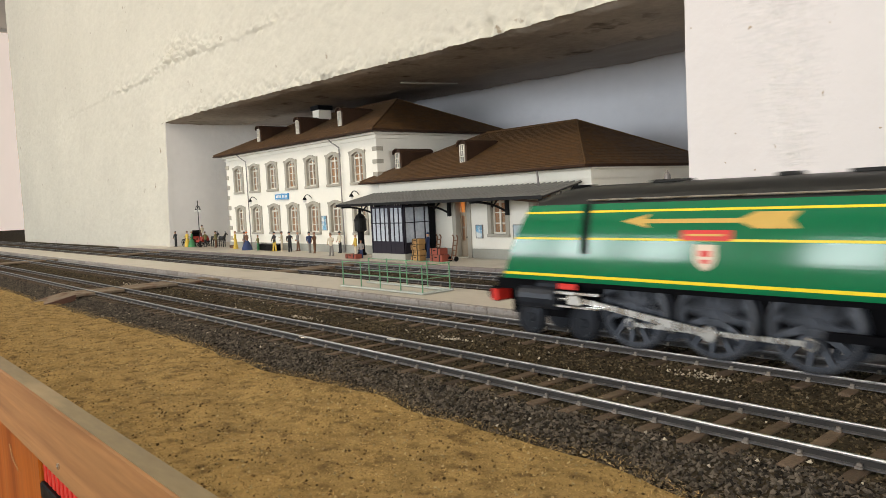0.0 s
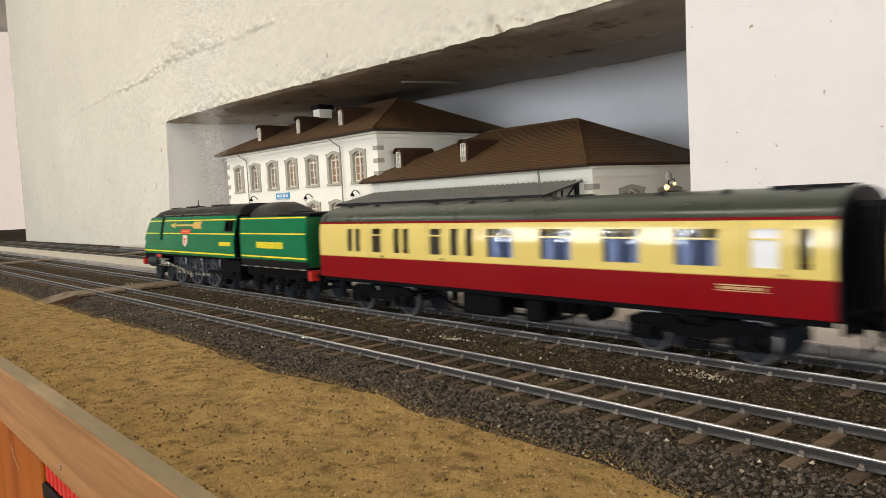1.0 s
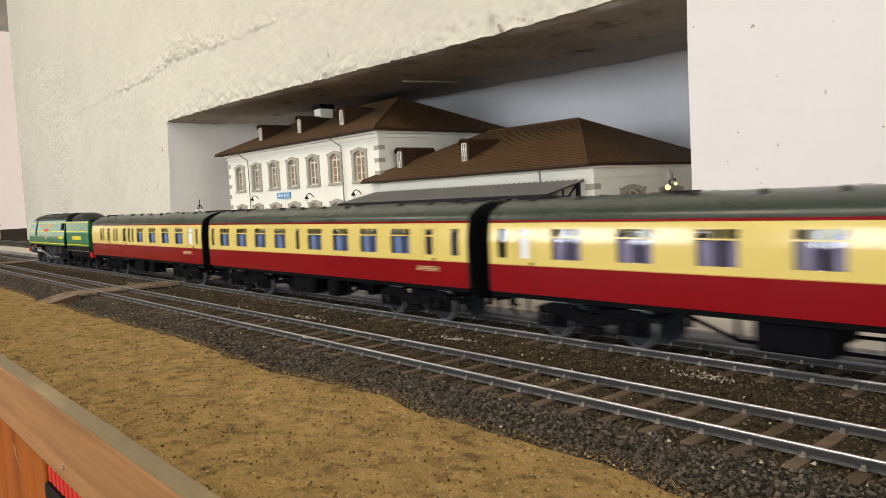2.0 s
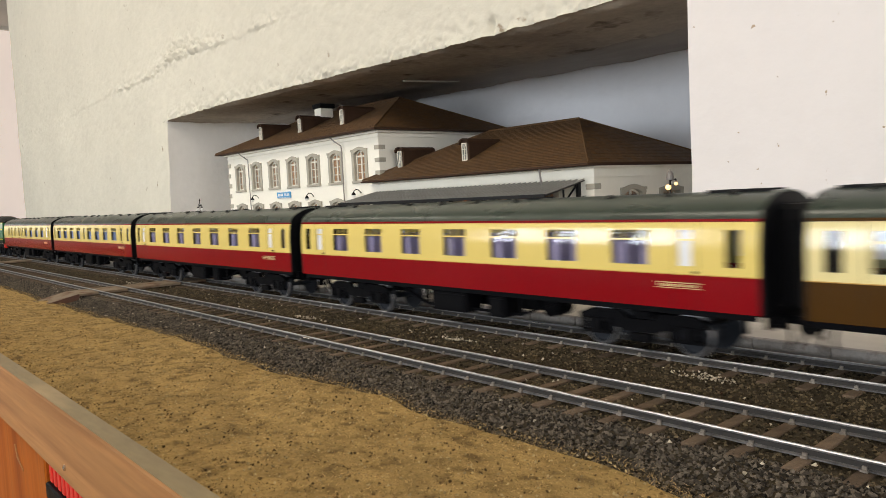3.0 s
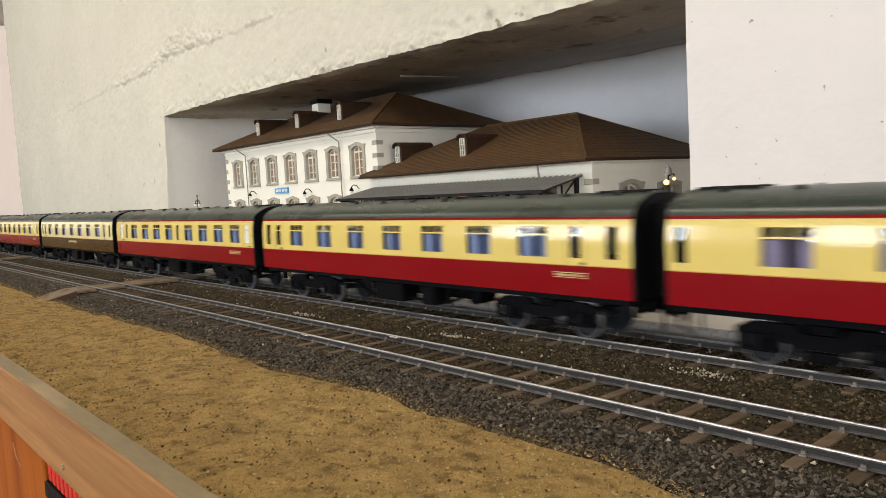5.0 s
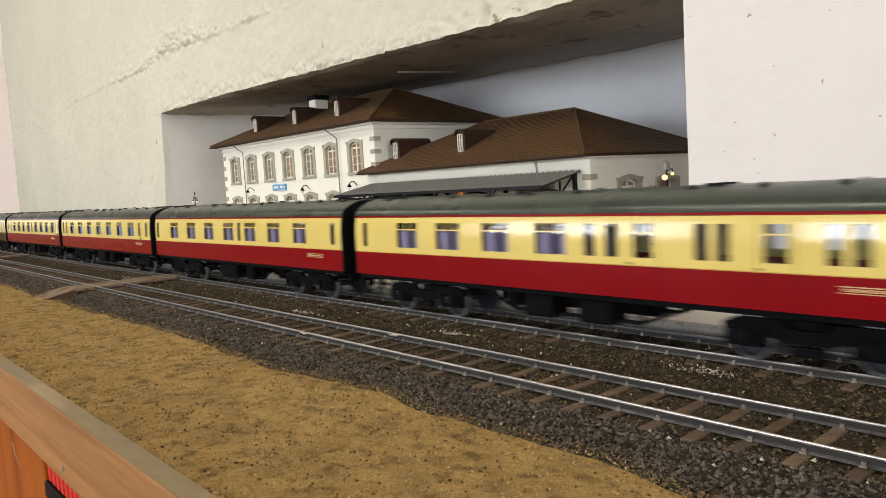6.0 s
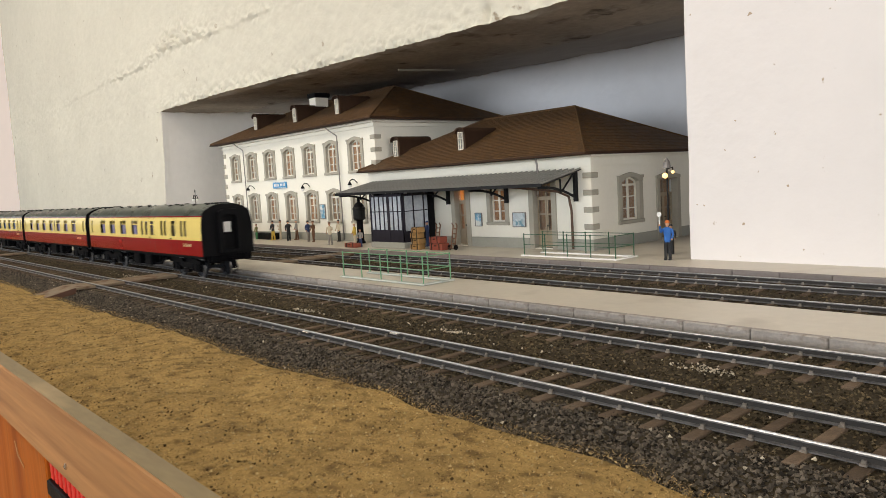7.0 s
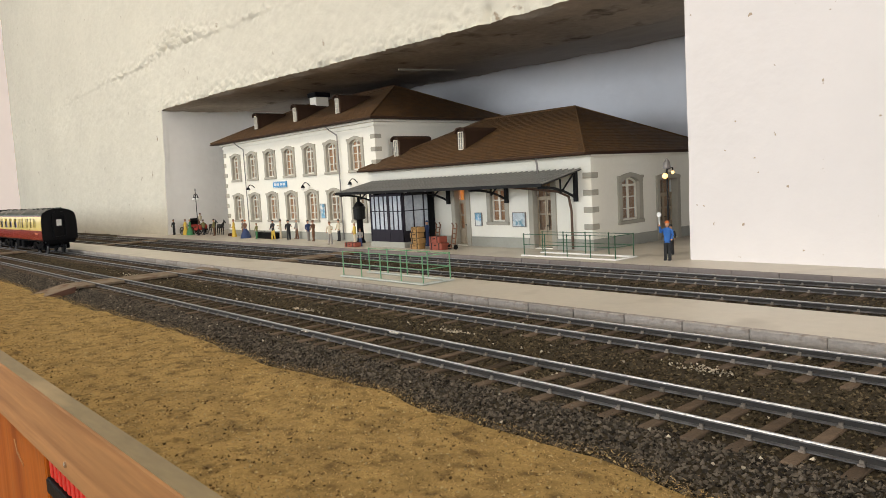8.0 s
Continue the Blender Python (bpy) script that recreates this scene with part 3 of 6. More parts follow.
crumb, straw = Mesh(), Mesh()
for _ in range(9000):
    x = 0.1 - 1.7 * rng.random() ** 1.6
    y = rng.uniform(0.094, grass_edge(x))
    z = -0.0075 + 0.0022 * noise.fractal(Vector((x * 22, y * 22, 1)), 0.9, 2, 4)
    stone(crumb if rng.random() < 0.5 else straw, x, y, z + 0.0002, rng.uniform(0.0003, 0.0009))
whole("grass_crumbs", crumb, mat("dark_crumb", (0.11, 0.068, 0.025), 0.95, var=0.3, scale=200, island=0.6), "dark earthy crumbs in the dry grass", "grass", kind="stuff")
whole("straw_crumbs", straw, mat("straw_crumb", (0.36, 0.27, 0.13), 0.95, var=0.2, scale=200, island=0.4), "pale straw crumbs in the dry grass", "grass", kind="stuff")

# the wooden front board and what is under it
fb = thing("front_board", "thin plywood board with an orange-brown face and painted top edge", "board", kind="structure")
m = Mesh().box(rx0 + 0.1, 0.0832, -0.0352, rx1 - 0.1, 0.0922, 0.0, 0.0007)
part("board", m, BOARD, fb)
part("top_edge", Mesh().box(rx0 + 0.1, 0.0842, -0.0004, rx1 - 0.1, 0.0924, 0.0004), BOARD_TOP, fb, "greenish grey painted top edge")
m = Mesh(0.001)
m.cyl((-380, 82.4, -27.5), (-380, 84, -27.5), 1.5, 1.5, 10)
m.box(-381.2, 82.1, -27.8, -378.8, 82.6, -27.2)
whole("screw", m, STEEL, "small steel screw head in the front board", "screw")
m = Mesh(0.001)
m.box(-900, 93.5, -300, -478, 108, -14, 1.0)
cab = whole("support_panel", m, VARNISH, "orange varnished wooden support panel under the board", "panel")
m = Mesh(0.001)
m.prism([(-562, -60), (-559, -60), (-554, -67), (-539, -72), (-539, -73.5), (-557, -69)], "y", 93.0, 93.45)
part("scratch", m, BOARD, cab, "pale scratch in the varnish")
m = Mesh(0.001)
for k in range(30):
    m.box(-474 + 9 * k, 95, -63, -468.5 + 9 * k, 140, -42, 0.5)
m.box(-476, 98, -63, -190, 141, -44)
whole("parts_bin", m, RED, "red ribbed plastic parts bin under the layout", "bin")
m = Mesh(0.001)
m.box(-477, 93, -73, -150, 150, -63.5, 1)
whole("under_shelf", m, BLACK, "black shelf edge under the layout", "shelf")


# ---- tracks ----
RAIL_PROFILE = [(-1.5, -4.0), (1.5, -4.0), (1.5, -3.6), (0.45, -3.1), (0.45, -1.3), (0.85, -1.0), (0.85, -0.4), (0.5, 0.0), (-0.5, 0.0), (-0.85, -0.4), (-0.85, -1.0), (-0.45, -1.3), (-0.45, -3.1), (-1.5, -3.5)]


def rail_mesh(x0, x1):
    me = Mesh(0.001)
    n = len(RAIL_PROFILE)
    me.prism(RAIL_PROFILE, "x", x0, x1)
    me.mi = [0, 0] + [1 if i in (6, 7, 8) else 2 if i in (1, 2, 5, 9, 12, 13) else 0 for i in range(n)]
    return me


SLEEPER_STEP = 0.0192
sl = Mesh(0.001).box(-2.7, -30, -8.0, 2.7, 30, -4.1, 0.35)
sleeper_data = sl.data("sleeper", SLEEPER)
ch = Mesh(0.001)
for yy in (-16.65, 16.65):
    ch.box(-1.2, yy - 2.4, -4.1, 1.2, yy + 2.4, -3.3)
    for s in (-1, 1):
        ch.box(-0.8, yy + s * 1.25 - 0.45, -3.3, 0.8, yy + s * 1.25 + 0.45, -2.2)
chair_data = ch.data("rail_chair", CHAIR_METAL)
rail_data = rail_mesh(-3500, 1100).data("rail", [RAIL_SIDE, RAIL_TOP, RAIL_FOOT])
end_data = rail_mesh(-7000, -3501).data("rail", [RAIL_SIDE, RAIL_TOP, RAIL_FOOT])
end_data2 = rail_mesh(1101, 4700).data("rail", [RAIL_SIDE, RAIL_TOP, RAIL_FOOT])


def track(letter, label, near_from, near_to):
    y = TRACK_Y[letter]
    t = thing("track_" + letter, label, "track", "model railway tracks", "structure", pose(0, y, 0))
    for s in (-1, 1):
        for d in (rail_data, end_data, end_data2):
            part("rail", None, None, t, at=pose(0, s * GAUGE / 2, 0), data=d)
    rest, chairs = Mesh(0.001), Mesh(0.001)
    r = random.Random(ord(letter))
    n = int((1.1 + 3.4) / SLEEPER_STEP)
    for k in range(n):
        x = 1.1 - k * SLEEPER_STEP
        if near_from < x < near_to:
            part("sleeper", None, None, t, at=pose(x + r.uniform(-.0008, .0008), r.uniform(-.0008, .0008), r.uniform(-.0003, .0), 0, 0, r.uniform(-1.2, 1.2)), data=sleeper_data)
            part("rail_chair", None, None, t, at=pose(x, 0, 0), data=chair_data)
        else:
            rest.box(x * 1000 - 2.7, -30, -8, x * 1000 + 2.7, 30, -4.1)
    tagged(part("far_sleepers", rest, SLEEPER, t), kind="stuff")
    return t


track("a", "model railway track nearest the grass verge with bright rails", -1.7, 0.1)
track("b", "model railway track beside the platform, carrying the train", -2.0, 0.1)
track("c", "empty model railway track past the island platform", -2.3, -0.1)
track("d", "empty model railway track beside the station platform", -2.3, -0.1)
# small white insulated joints
m = Mesh(0.001)
m.box(-357, 387, -1.4, -346, 389.6, -0.2, 0.3)
whole("rail_joiner", m, STEEL, "bright metal rail joiner on the running rail", "rail joiner")
m = Mesh(0.001)
m.box(-449, 253.4, -1.4, -441, 255.6, -0.2, 0.3)
whole("rail_joiner", m, STEEL, "bright metal rail joiner on the running rail", "rail joiner")
m = Mesh(0.001)
m.box(-392, 286.5, -1.4, -382, 288.7, -0.2, 0.3)
whole("rail_joiner", m, STEEL, "bright metal rail joiner on the running rail", "rail joiner")

# platforms
ip = thing("island_platform", "beige island platform between the tracks with a pale stone kerb", "platform", kind="structure")
m = Mesh().box(-3.4, 0.4135, -0.012, 1.1, 0.4845, 0.0013)
part("deck", m, PLATFORM, ip)
kd = Mesh(0.001).box(-21.55, -2.6, -13, 21.55, 2.6, 0, 0.7).data("kerb_stone", KERB)
for k in range(64):
    part("kerb_stone", None, None, ip, at=pose(-0.0535 - 0.0434 * k + 0.13, 0.4117, 0.0016, 0, 0, 0.25 * math.sin(k * 7.3)), data=kd)
m = Mesh().box(-3.4, 0.4846, -0.012, 1.1, 0.4868, 0.0009)
part("back_edge", m, ROOF_DARK, ip)
sp = thing("station_platform", "wide beige station platform with a grey kerb inside the niche", "platform", kind="structure")
part("deck", Mesh().box(-2.07, 0.6372, -0.012, 1.1, 1.05, 0.002), PLATFORM, sp)
kd2 = Mesh(0.001).box(-21.55, -2, -13, 21.55, 2, 0, 0.6).data("kerb_stone", mat("dark_kerb", (0.20, 0.175, 0.165), 0.75, var=0.15, scale=40, island=0.1))
for k in range(46):
    part("kerb_stone", None, None, sp, at=pose(-2.048 + 0.0434 * k, 0.6351, 0.0022), data=kd2)


def crossing(name, x0, x1, y0, y1, label, rails, ramp=0.0):
    """Plank boards laid level with the rail heads, with gaps where the rails run."""
    c = thing(name, label, "crossing")
    cuts = sorted([y0] + [v for r in rails for v in (r - 0.0022, r + 0.0022)] + [y1])
    for a, b in zip(cuts[::2], cuts[1::2]):
        n = max(1, round((b - a) / 0.012))
        for k in range(n):
            ya, yb = a + (b - a) * k / n, a + (b - a) * (k + 1) / n - 0.0004
            part("plank", Mesh().box(x0, ya, -0.0035, x1, yb, -0.0006, 0.0003), PLANK, c)
    if ramp:
        mm = Mesh()
        mm.prism([(y0 - 0.0005, -0.0006), (y0 - ramp, -0.0085), (y0 - ramp, -0.0105), (y0 - 0.0005, -0.0028)], "x", x0, x1)
        part("ramp", mm, PLANK, c)
        part("ramp_end", Mesh().box(x0 - 0.0005, y0 - ramp - 0.0016, -0.0125, x1 + 0.0005, y0 - ramp - 0.0002, -0.0080), PLANK_EDGE, c, "red-brown end board of the ramp")
        for xe in (x0 - 0.0018, x1 + 0.0002):
            ed = Mesh().prism([(y0, -0.0004), (y0 - ramp, -0.0083), (y0 - ramp, -0.0125), (y0, -0.0075)], "x", xe, xe + 0.0016)
            part("edge_board", ed, PLANK_EDGE, c, "red-brown edge board")
    return c


h = GAUGE / 2
ya, yb2, yc, yd = (TRACK_Y[k] for k in "abcd")
crossing("foot_crossing", -0.975, -0.925, 0.232, 0.4085, "weathered plank foot crossing over the near tracks", [ya - h, ya + h, yb2 - h, yb2 + h], 0.036)
crossing("foot_crossing", -0.955, -0.915, 0.4875, 0.632, "weathered plank foot crossing over the far tracks", [yc - h, yc + h, yd - h, yd + h])
crossing("foot_crossing", -1.76, -1.715, 0.4875, 0.632, "weathered plank foot crossing over the far tracks", [yc - h, yc + h, yd - h, yd + h])
crossing("foot_crossing", -1.80, -1.75, 0.232, 0.4085, "weathered plank foot crossing over the near tracks", [ya - h, ya + h, yb2 - h, yb2 + h], 0.03)

# ---- station building, in its own millimetres: x along the front, y into the niche ----
ST = pose(-0.5757, 0.7313, 0.002)
station = thing("station_building", "model station, cream stucco with stone surrounds and brown tile roofs", "station building", at=ST)
MAIN_X0, MAIN_X1, WING_X1, DEPTH = -1010.0, -430.0, 12.0, 290.0
MAIN_Z, WING_Z = 206.0, 120.0
COLS = [-487.0 - 77.3 * k for k in range(7)]
UP, LOW = (119.5, 182.0), (32.0, 95.5)


def mm():
    return Mesh(0.001)


holes_main = []
for cx_ in COLS:
    holes_main += [(cx_ - 17, cx_ + 17, UP[0] + 3, UP[1] - 6), (cx_ - 17, cx_ + 17, LOW[0] + 3, LOW[1] - 6)]
m = mm()
holed(m, "x", MAIN_X0, MAIN_X1, 0, MAIN_Z, 0, 12, holes_main)
m.box(MAIN_X0, 12, 0, MAIN_X0 + 12, DEPTH - 12, MAIN_Z)
m.box(MAIN_X1 - 12, 12, 0, MAIN_X1, DEPTH - 12, MAIN_Z)
m.box(MAIN_X0, DEPTH - 12, 0, MAIN_X1, DEPTH, MAIN_Z)
main_wall = part("main_wall", m, STUCCO, station, "cream stucco walls of the two-storey block")
holes_wing = [(-239, -213, 1, 88), (-165, -135, 34, 91), (-84.5, -51.5, 1, 90)]
m = mm()
holed(m, "x", MAIN_X1 + 0.5, WING_X1, 0, WING_Z, 0, 12, holes_wing)
side_holes = [(60, 99, 31, 90), (145, 191, 1, 85)]
holed(m, "y", 12, DEPTH - 12, 0, WING_Z, WING_X1 - 12, WING_X1, side_holes)
m.box(MAIN_X1 + 0.5, DEPTH - 12, 0, WING_X1, DEPTH, WING_Z)
wing_wall = part("wing_wall", m, STUCCO, station, "cream stucco walls of the low wing")
# stone base, cornices
m = mm()
m.box(MAIN_X0 - 1.5, -2.0, 0, -247, -0.2, 14)
m.box(-204, -2.0, 0, -92, -0.2, 14)
m.box(-44, -2.0, 0, WING_X1 + 2.0, -0.2, 14)
m.box(WING_X1 + 0.2, -0.2, 0, WING_X1 + 2.0, 138, 14)
m.box(WING_X1 + 0.2, 198, 0, WING_X1 + 2.0, DEPTH, 14)
part("stone_base", m, STUCCO_GREY, station, "grey stone base course")
m = mm()
m.box(MAIN_X1 + 1, -2.2, 104, WING_X1 + 2, -0.2, 106)
m.box(MAIN_X1 + 1, -6, 116, WING_X1 + 6, -0.2, 120)
part("wing_cornice", m, STUCCO, station, "cream moulded cornice under the eaves")
m = mm()
m.box(WING_X1 + 0.2, -0.2, 104, WING_X1 + 2.2, DEPTH, 106)
m.box(WING_X1 + 0.2, -0.2, 116, WING_X1 + 6, DEPTH, 120)
part("end_cornice", m, STUCCO, station, "cream moulded cornice under the eaves")
m = mm()
m.box(MAIN_X0 - 2, -2.5, 194, MAIN_X1 + 2, -0.2, 197)
m.box(MAIN_X0 - 6, -7, 201, MAIN_X1 + 6, -0.2, 206)
m.box(MAIN_X1 + 0.2, -0.2, 194, MAIN_X1 + 2.5, DEPTH, 197)
m.box(MAIN_X1 + 0.2, -0.2, 201, MAIN_X1 + 7, DEPTH, 206)
part("cornice", m, STUCCO, station, "cream moulded cornice under the eaves")


def roof(name, x0, x1, y0, y1, z0, z1, inset):
    """A hipped roof in overlapping tile courses over a closed core."""
    yc_ = (y0 + y1) / 2
    run = x1 - x0
    core_ = mm()
    a, b = (x0 + inset, yc_, z1 - 1), (x1 - inset, yc_, z1 - 1)
    base = [(x0, y0, z0), (x1, y0, z0), (x1, y1, z0), (x0, y1, z0)]
    low = [(x, y, z0 - 3.5) for x, y, z in base]
    core_.add(low + base + [a, b], [(3, 2, 1, 0), (0, 1, 5, 4), (1, 2, 6, 5), (2, 3, 7, 6), (3, 0, 4, 7), (4, 5, 9, 8), (5, 6, 9), (6, 7, 8, 9), (7, 4, 8)])
    ob = part(name, core_, ROOF_DARK, station, "dark boarded roof edge")
    t = mm()
    n = 30
    r = random.Random(3)
    for k in range(n):
        f0, f1 = k / n, (k + 1.12) / n
        f1 = min(f1, 1.0)

        def ring(f, lift):
            ix, iy = inset * f, (yc_ - y0) * f
            z = z0 + (z1 - z0) * f + lift
            return [(x0 + ix, y0 + iy, z), (x1 - ix, y0 + iy, z), (x1 - ix, y1 - iy, z), (x0 + ix, y1 - iy, z)]
        lo, hi = ring(f0, 0.8), ring(f1, 0.4)
        und = ring(f0, 0.0)
        for i in range(4):
            j = (i + 1) % 4
            p, q, u, w = Vector(lo[i]), Vector(lo[j]), Vector(hi[i]), Vector(hi[j])
            pd, qd = Vector(und[i]), Vector(und[j])
            cells = max(1, int((q - p).length / 9.0)) if i < 2 else 1
            for c in range(cells):
                s0, s1 = c / cells, (c + 0.97) / cells if cells > 1 else 1.0
                up = Vector((0, 0, r.uniform(-0.06, 0.12)))
                t.add([tuple(p.lerp(q, s0) + up), tuple(p.lerp(q, s1) + up), tuple(u.lerp(w, s1) + up), tuple(u.lerp(w, s0) + up), tuple(pd.lerp(qd, s0)), tuple(pd.lerp(qd, s1))],
                      [(0, 1, 2, 3), (4, 5, 1, 0)])
    tagged(part("roof_tiling", t, ROOF, ob), "brown roof tiles in thin overlapping courses", kind="stuff")
    rg = mm()
    for p in (base[0], base[3]):
        rg.tube([(p[0], p[1], p[2] + 1), (a[0], a[1], a[2] + 1.5)], 1.5, 6)
    for p in (base[1], base[2]):
        rg.tube([(p[0], p[1], p[2] + 1), (b[0], b[1], b[2] + 1.5)], 1.5, 6)
    rg.tube([(a[0], a[1], a[2] + 1.7), (b[0], b[1], b[2] + 1.7)], 1.9, 6)
    part("ridge_tiles", rg, ROOF, ob)
    return ob


roof("main_roof", MAIN_X0 - 20, MAIN_X1 + 20, -20, DEPTH + 18, 208, 281, 142)
roof("wing_roof", MAIN_X1 - 25, WING_X1 + 8, -20, DEPTH + 18, 121.5, 194, 142)
m = mm()
m.tube([(MAIN_X1 - 25, -22, 119.5), (WING_X1 + 9, -22, 119.5)], 1.5, 8)
part("gutter", m, ROOF_DARK, station, "dark brown eaves gutter")
m = mm()
m.tube([(MAIN_X0 - 20, -21, 205.8), (MAIN_X1 + 21, -21, 205.8)], 1.4, 8)
part("gutter", m, ROOF_DARK, station, "dark brown eaves gutter")


def arch(hw, z_side, rise, n=8):
    """Points of a flat arch from the left springing to the right one."""
    return [(-hw + 2 * hw * k / n, z_side + rise * (1 - (2 * k / n - 1) ** 2)) for k in range(n + 1)]


def window(cx_, z0, z1, room, on="front", w=32.0, frame_w=7.5, deep=5.2):
    """An arched casement in a grey stone surround; local x along the wall."""
    top = new("window")
    top.empty_display_size = 0.01
    top.parent = station
    top.matrix_basis = pose(cx_ * 0.001, 0, 0) if on == "front" else pose(WING_X1 * 0.001, cx_ * 0.001, 0, 0, 0, 90)
    hw, fw = w / 2, frame_w
    za, zs = z0 + 4.5, z1 - 12.0
    s = mm()
    s.box(-hw - fw, -2.0, za, -hw, 8, zs, 0.4)
    s.box(hw, -2.0, za, hw + fw, 8, zs, 0.4)
    under = arch(hw, zs, 6.0)
    over = [(-hw - fw, z1 - 5.5), (-hw * 0.55, z1 - 1.4), (0, z1), (hw * 0.55, z1 - 1.4), (hw + fw, z1 - 5.5)]
    ends = [(-hw - fw, zs)] + under + [(hw + fw, zs)]
    for (xa, za_), (xb, zb_) in zip(ends, ends[1:]):
        ta, tb = (float(np.interp(x_, [p[0] for p in over], [p[1] for p in over])) for x_ in (xa, xb))
        s.prism([(xa, za_), (xb, zb_), (xb, tb), (xa, ta)], "y", -2.4, 8)
    s.box(-hw - fw - 1.2, -3.2, z1 - 7.5, -hw - fw * 0.35, -0.3, z1 - 4.0, 0.3)
    s.box(hw + fw * 0.35, -3.2, z1 - 7.5, hw + fw + 1.2, -0.3, z1 - 4.0, 0.3)
    part("surround", s, SURROUND, top, "grey stone window surround")
    part("sill", mm().box(-hw - fw - 0.4, -3.6, z0, hw + fw + 0.4, 8, za, 0.6), SURROUND, top, "grey stone sill")
    f = mm()
    y0, y1 = deep - 1.8, deep
    bar = 2.4
    mid = zs - 4.0
    f.box(-hw, y0, za, -hw + bar, y1, zs)
    f.box(hw - bar, y0, za, hw, y1, zs)
    f.box(-hw + bar, y0, za, hw - bar, y1, za + bar)
    f.box(-hw + bar, y0 - 0.5, mid - 1.6, hw - bar, y1, mid + 1.2)
    f.box(-1.5, y0 - 0.4, za + bar, 1.5, y1, zs + 3.6)
    for k in (1, 2):
        z = za + (mid - za) * k / 3
        f.box(-hw + bar, y0 + 0.2, z - 0.7, -1.5, y1 - 0.1, z + 0.7)
        f.box(1.5, y0 + 0.2, z - 0.7, hw - bar, y1 - 0.1, z + 0.7)
    for (xa, za_), (xb, zb_) in zip(under, under[1:]):
        f.prism([(xa, za_ - bar), (xb, zb_ - bar), (xb, zb_), (xa, za_)], "y", y0, y1)
    part("sash", f, SASH, top, "cream painted casement bars")
    part("pane", mm().box(-hw + 1, y1 - 1.0, za + 1, hw - 1, y1 - 0.7, zs + 5), GLASS, top)
    part("blind", mm().box(-hw - 0.8, y1 + 0.3, za - 1.0, hw + 0.8, y1 + 1.2, zs + 6.5), room, top, "warm brown blind with a faint added glow behind the glass")
    return top


for k, cx_ in enumerate(COLS):
    window(cx_, *UP, DIM_ROOM if k in (0, 1, 3) else CURTAIN_GLOW)
    window(cx_, *LOW, DIM_ROOM if k in (2, 3, 4) else CURTAIN_GLOW)
window(-150, 31, 96, DIM_ROOM, w=28, frame_w=7)
window(79.5, 28, 94, CURTAIN_GLOW, "side", w=37, frame_w=8.5)


def door(cx_, z1, w, label, room, lit, on="front", fw=8.0):
    """A two-leaf panelled door with a fanlight in a stone surround."""
    top = new("door")
    top.empty_display_size = 0.01
    top.parent = station
    top.matrix_basis = pose(cx_ * 0.001, 0, 0) if on == "front" else pose(WING_X1 * 0.001, cx_ * 0.001, 0, 0, 0, 90)
    tagged(top, label)
    hw = w / 2
    s = mm()
    s.box(-hw - fw, -2.0, 0, -hw, 8, z1, 0.4)
    s.box(hw, -2.0, 0, hw + fw, 8, z1, 0.4)
    s.prism([(-hw - fw, z1), (hw + fw, z1), (hw + fw, z1 + 4), (0, z1 + 9), (-hw - fw, z1 + 4)], "y", -2.4, 8)
    part("surround", s, SURROUND, top, "grey stone door surround")
    zt = z1 - 22
    for sgn in (-1, 1):
        a, b = (-hw, -0.3) if sgn < 0 else (0.3, hw)
        lf = mm()
        lf.box(a, 7.5, 2, b, 9.5, 22)
        lf.box(a + 1.8, 7.0, 5, b - 1.8, 7.6, 19, 0.3)
        lf.box(a, 7.5, 22, a + 2.2, 9.5, zt)
        lf.box(b - 2.2, 7.5, 22, b, 9.5, zt)
        for z in (22, 22 + (zt - 22) * 0.5, zt - 2.4):
            lf.box(a + 2.2, 7.6, z, b - 2.2, 9.4, z + 2.4)
        leaf = part("leaf", lf, DOORWOOD, top)
        part("pane", mm().box(a + 1.8, 8.4, 23, b - 1.8, 8.7, zt - 1), GLASS, leaf)
    t = mm()
    t.box(-hw, 7.0, zt, hw, 9.6, zt + 2.5)
    t.box(-hw, 7.4, z1 - 2, hw, 9.4, z1)
    t.box(-0.8, 7.4, zt + 2.5, 0.8, 9.4, z1 - 2)
    part("fanlight_frame", t, DOORWOOD, top)
    part("pane", mm().box(-hw + 0.5, 8.2, zt + 2, hw - 0.5, 8.5, z1 - 1.5), GLASS, top)
    part("blind", mm().box(-hw - 2, 12.2, 3, hw + 2, 13, zt), room, top)
    part("fanlight_blind", mm().box(-hw - 2, 12.2, zt + 0.5, hw + 2, 13, z1 + 1), lit, top)
    part("handle", mm().ball((1.8, 6.6, 30), 1.0), BLACK, top)
    return top


door(-226, 86, 24, "light brown panelled double door under a glowing orange fanlight", DIM_ROOM, LIT_ROOM)
door(-68, 88, 31, "grey-brown panelled double door with glazed upper panels", CURTAIN_GLOW, CURTAIN_GLOW)
door(168, 83, 42, "dark glazed double door in the end wall", CURTAIN_GLOW, CURTAIN_GLOW, "side", fw=8)

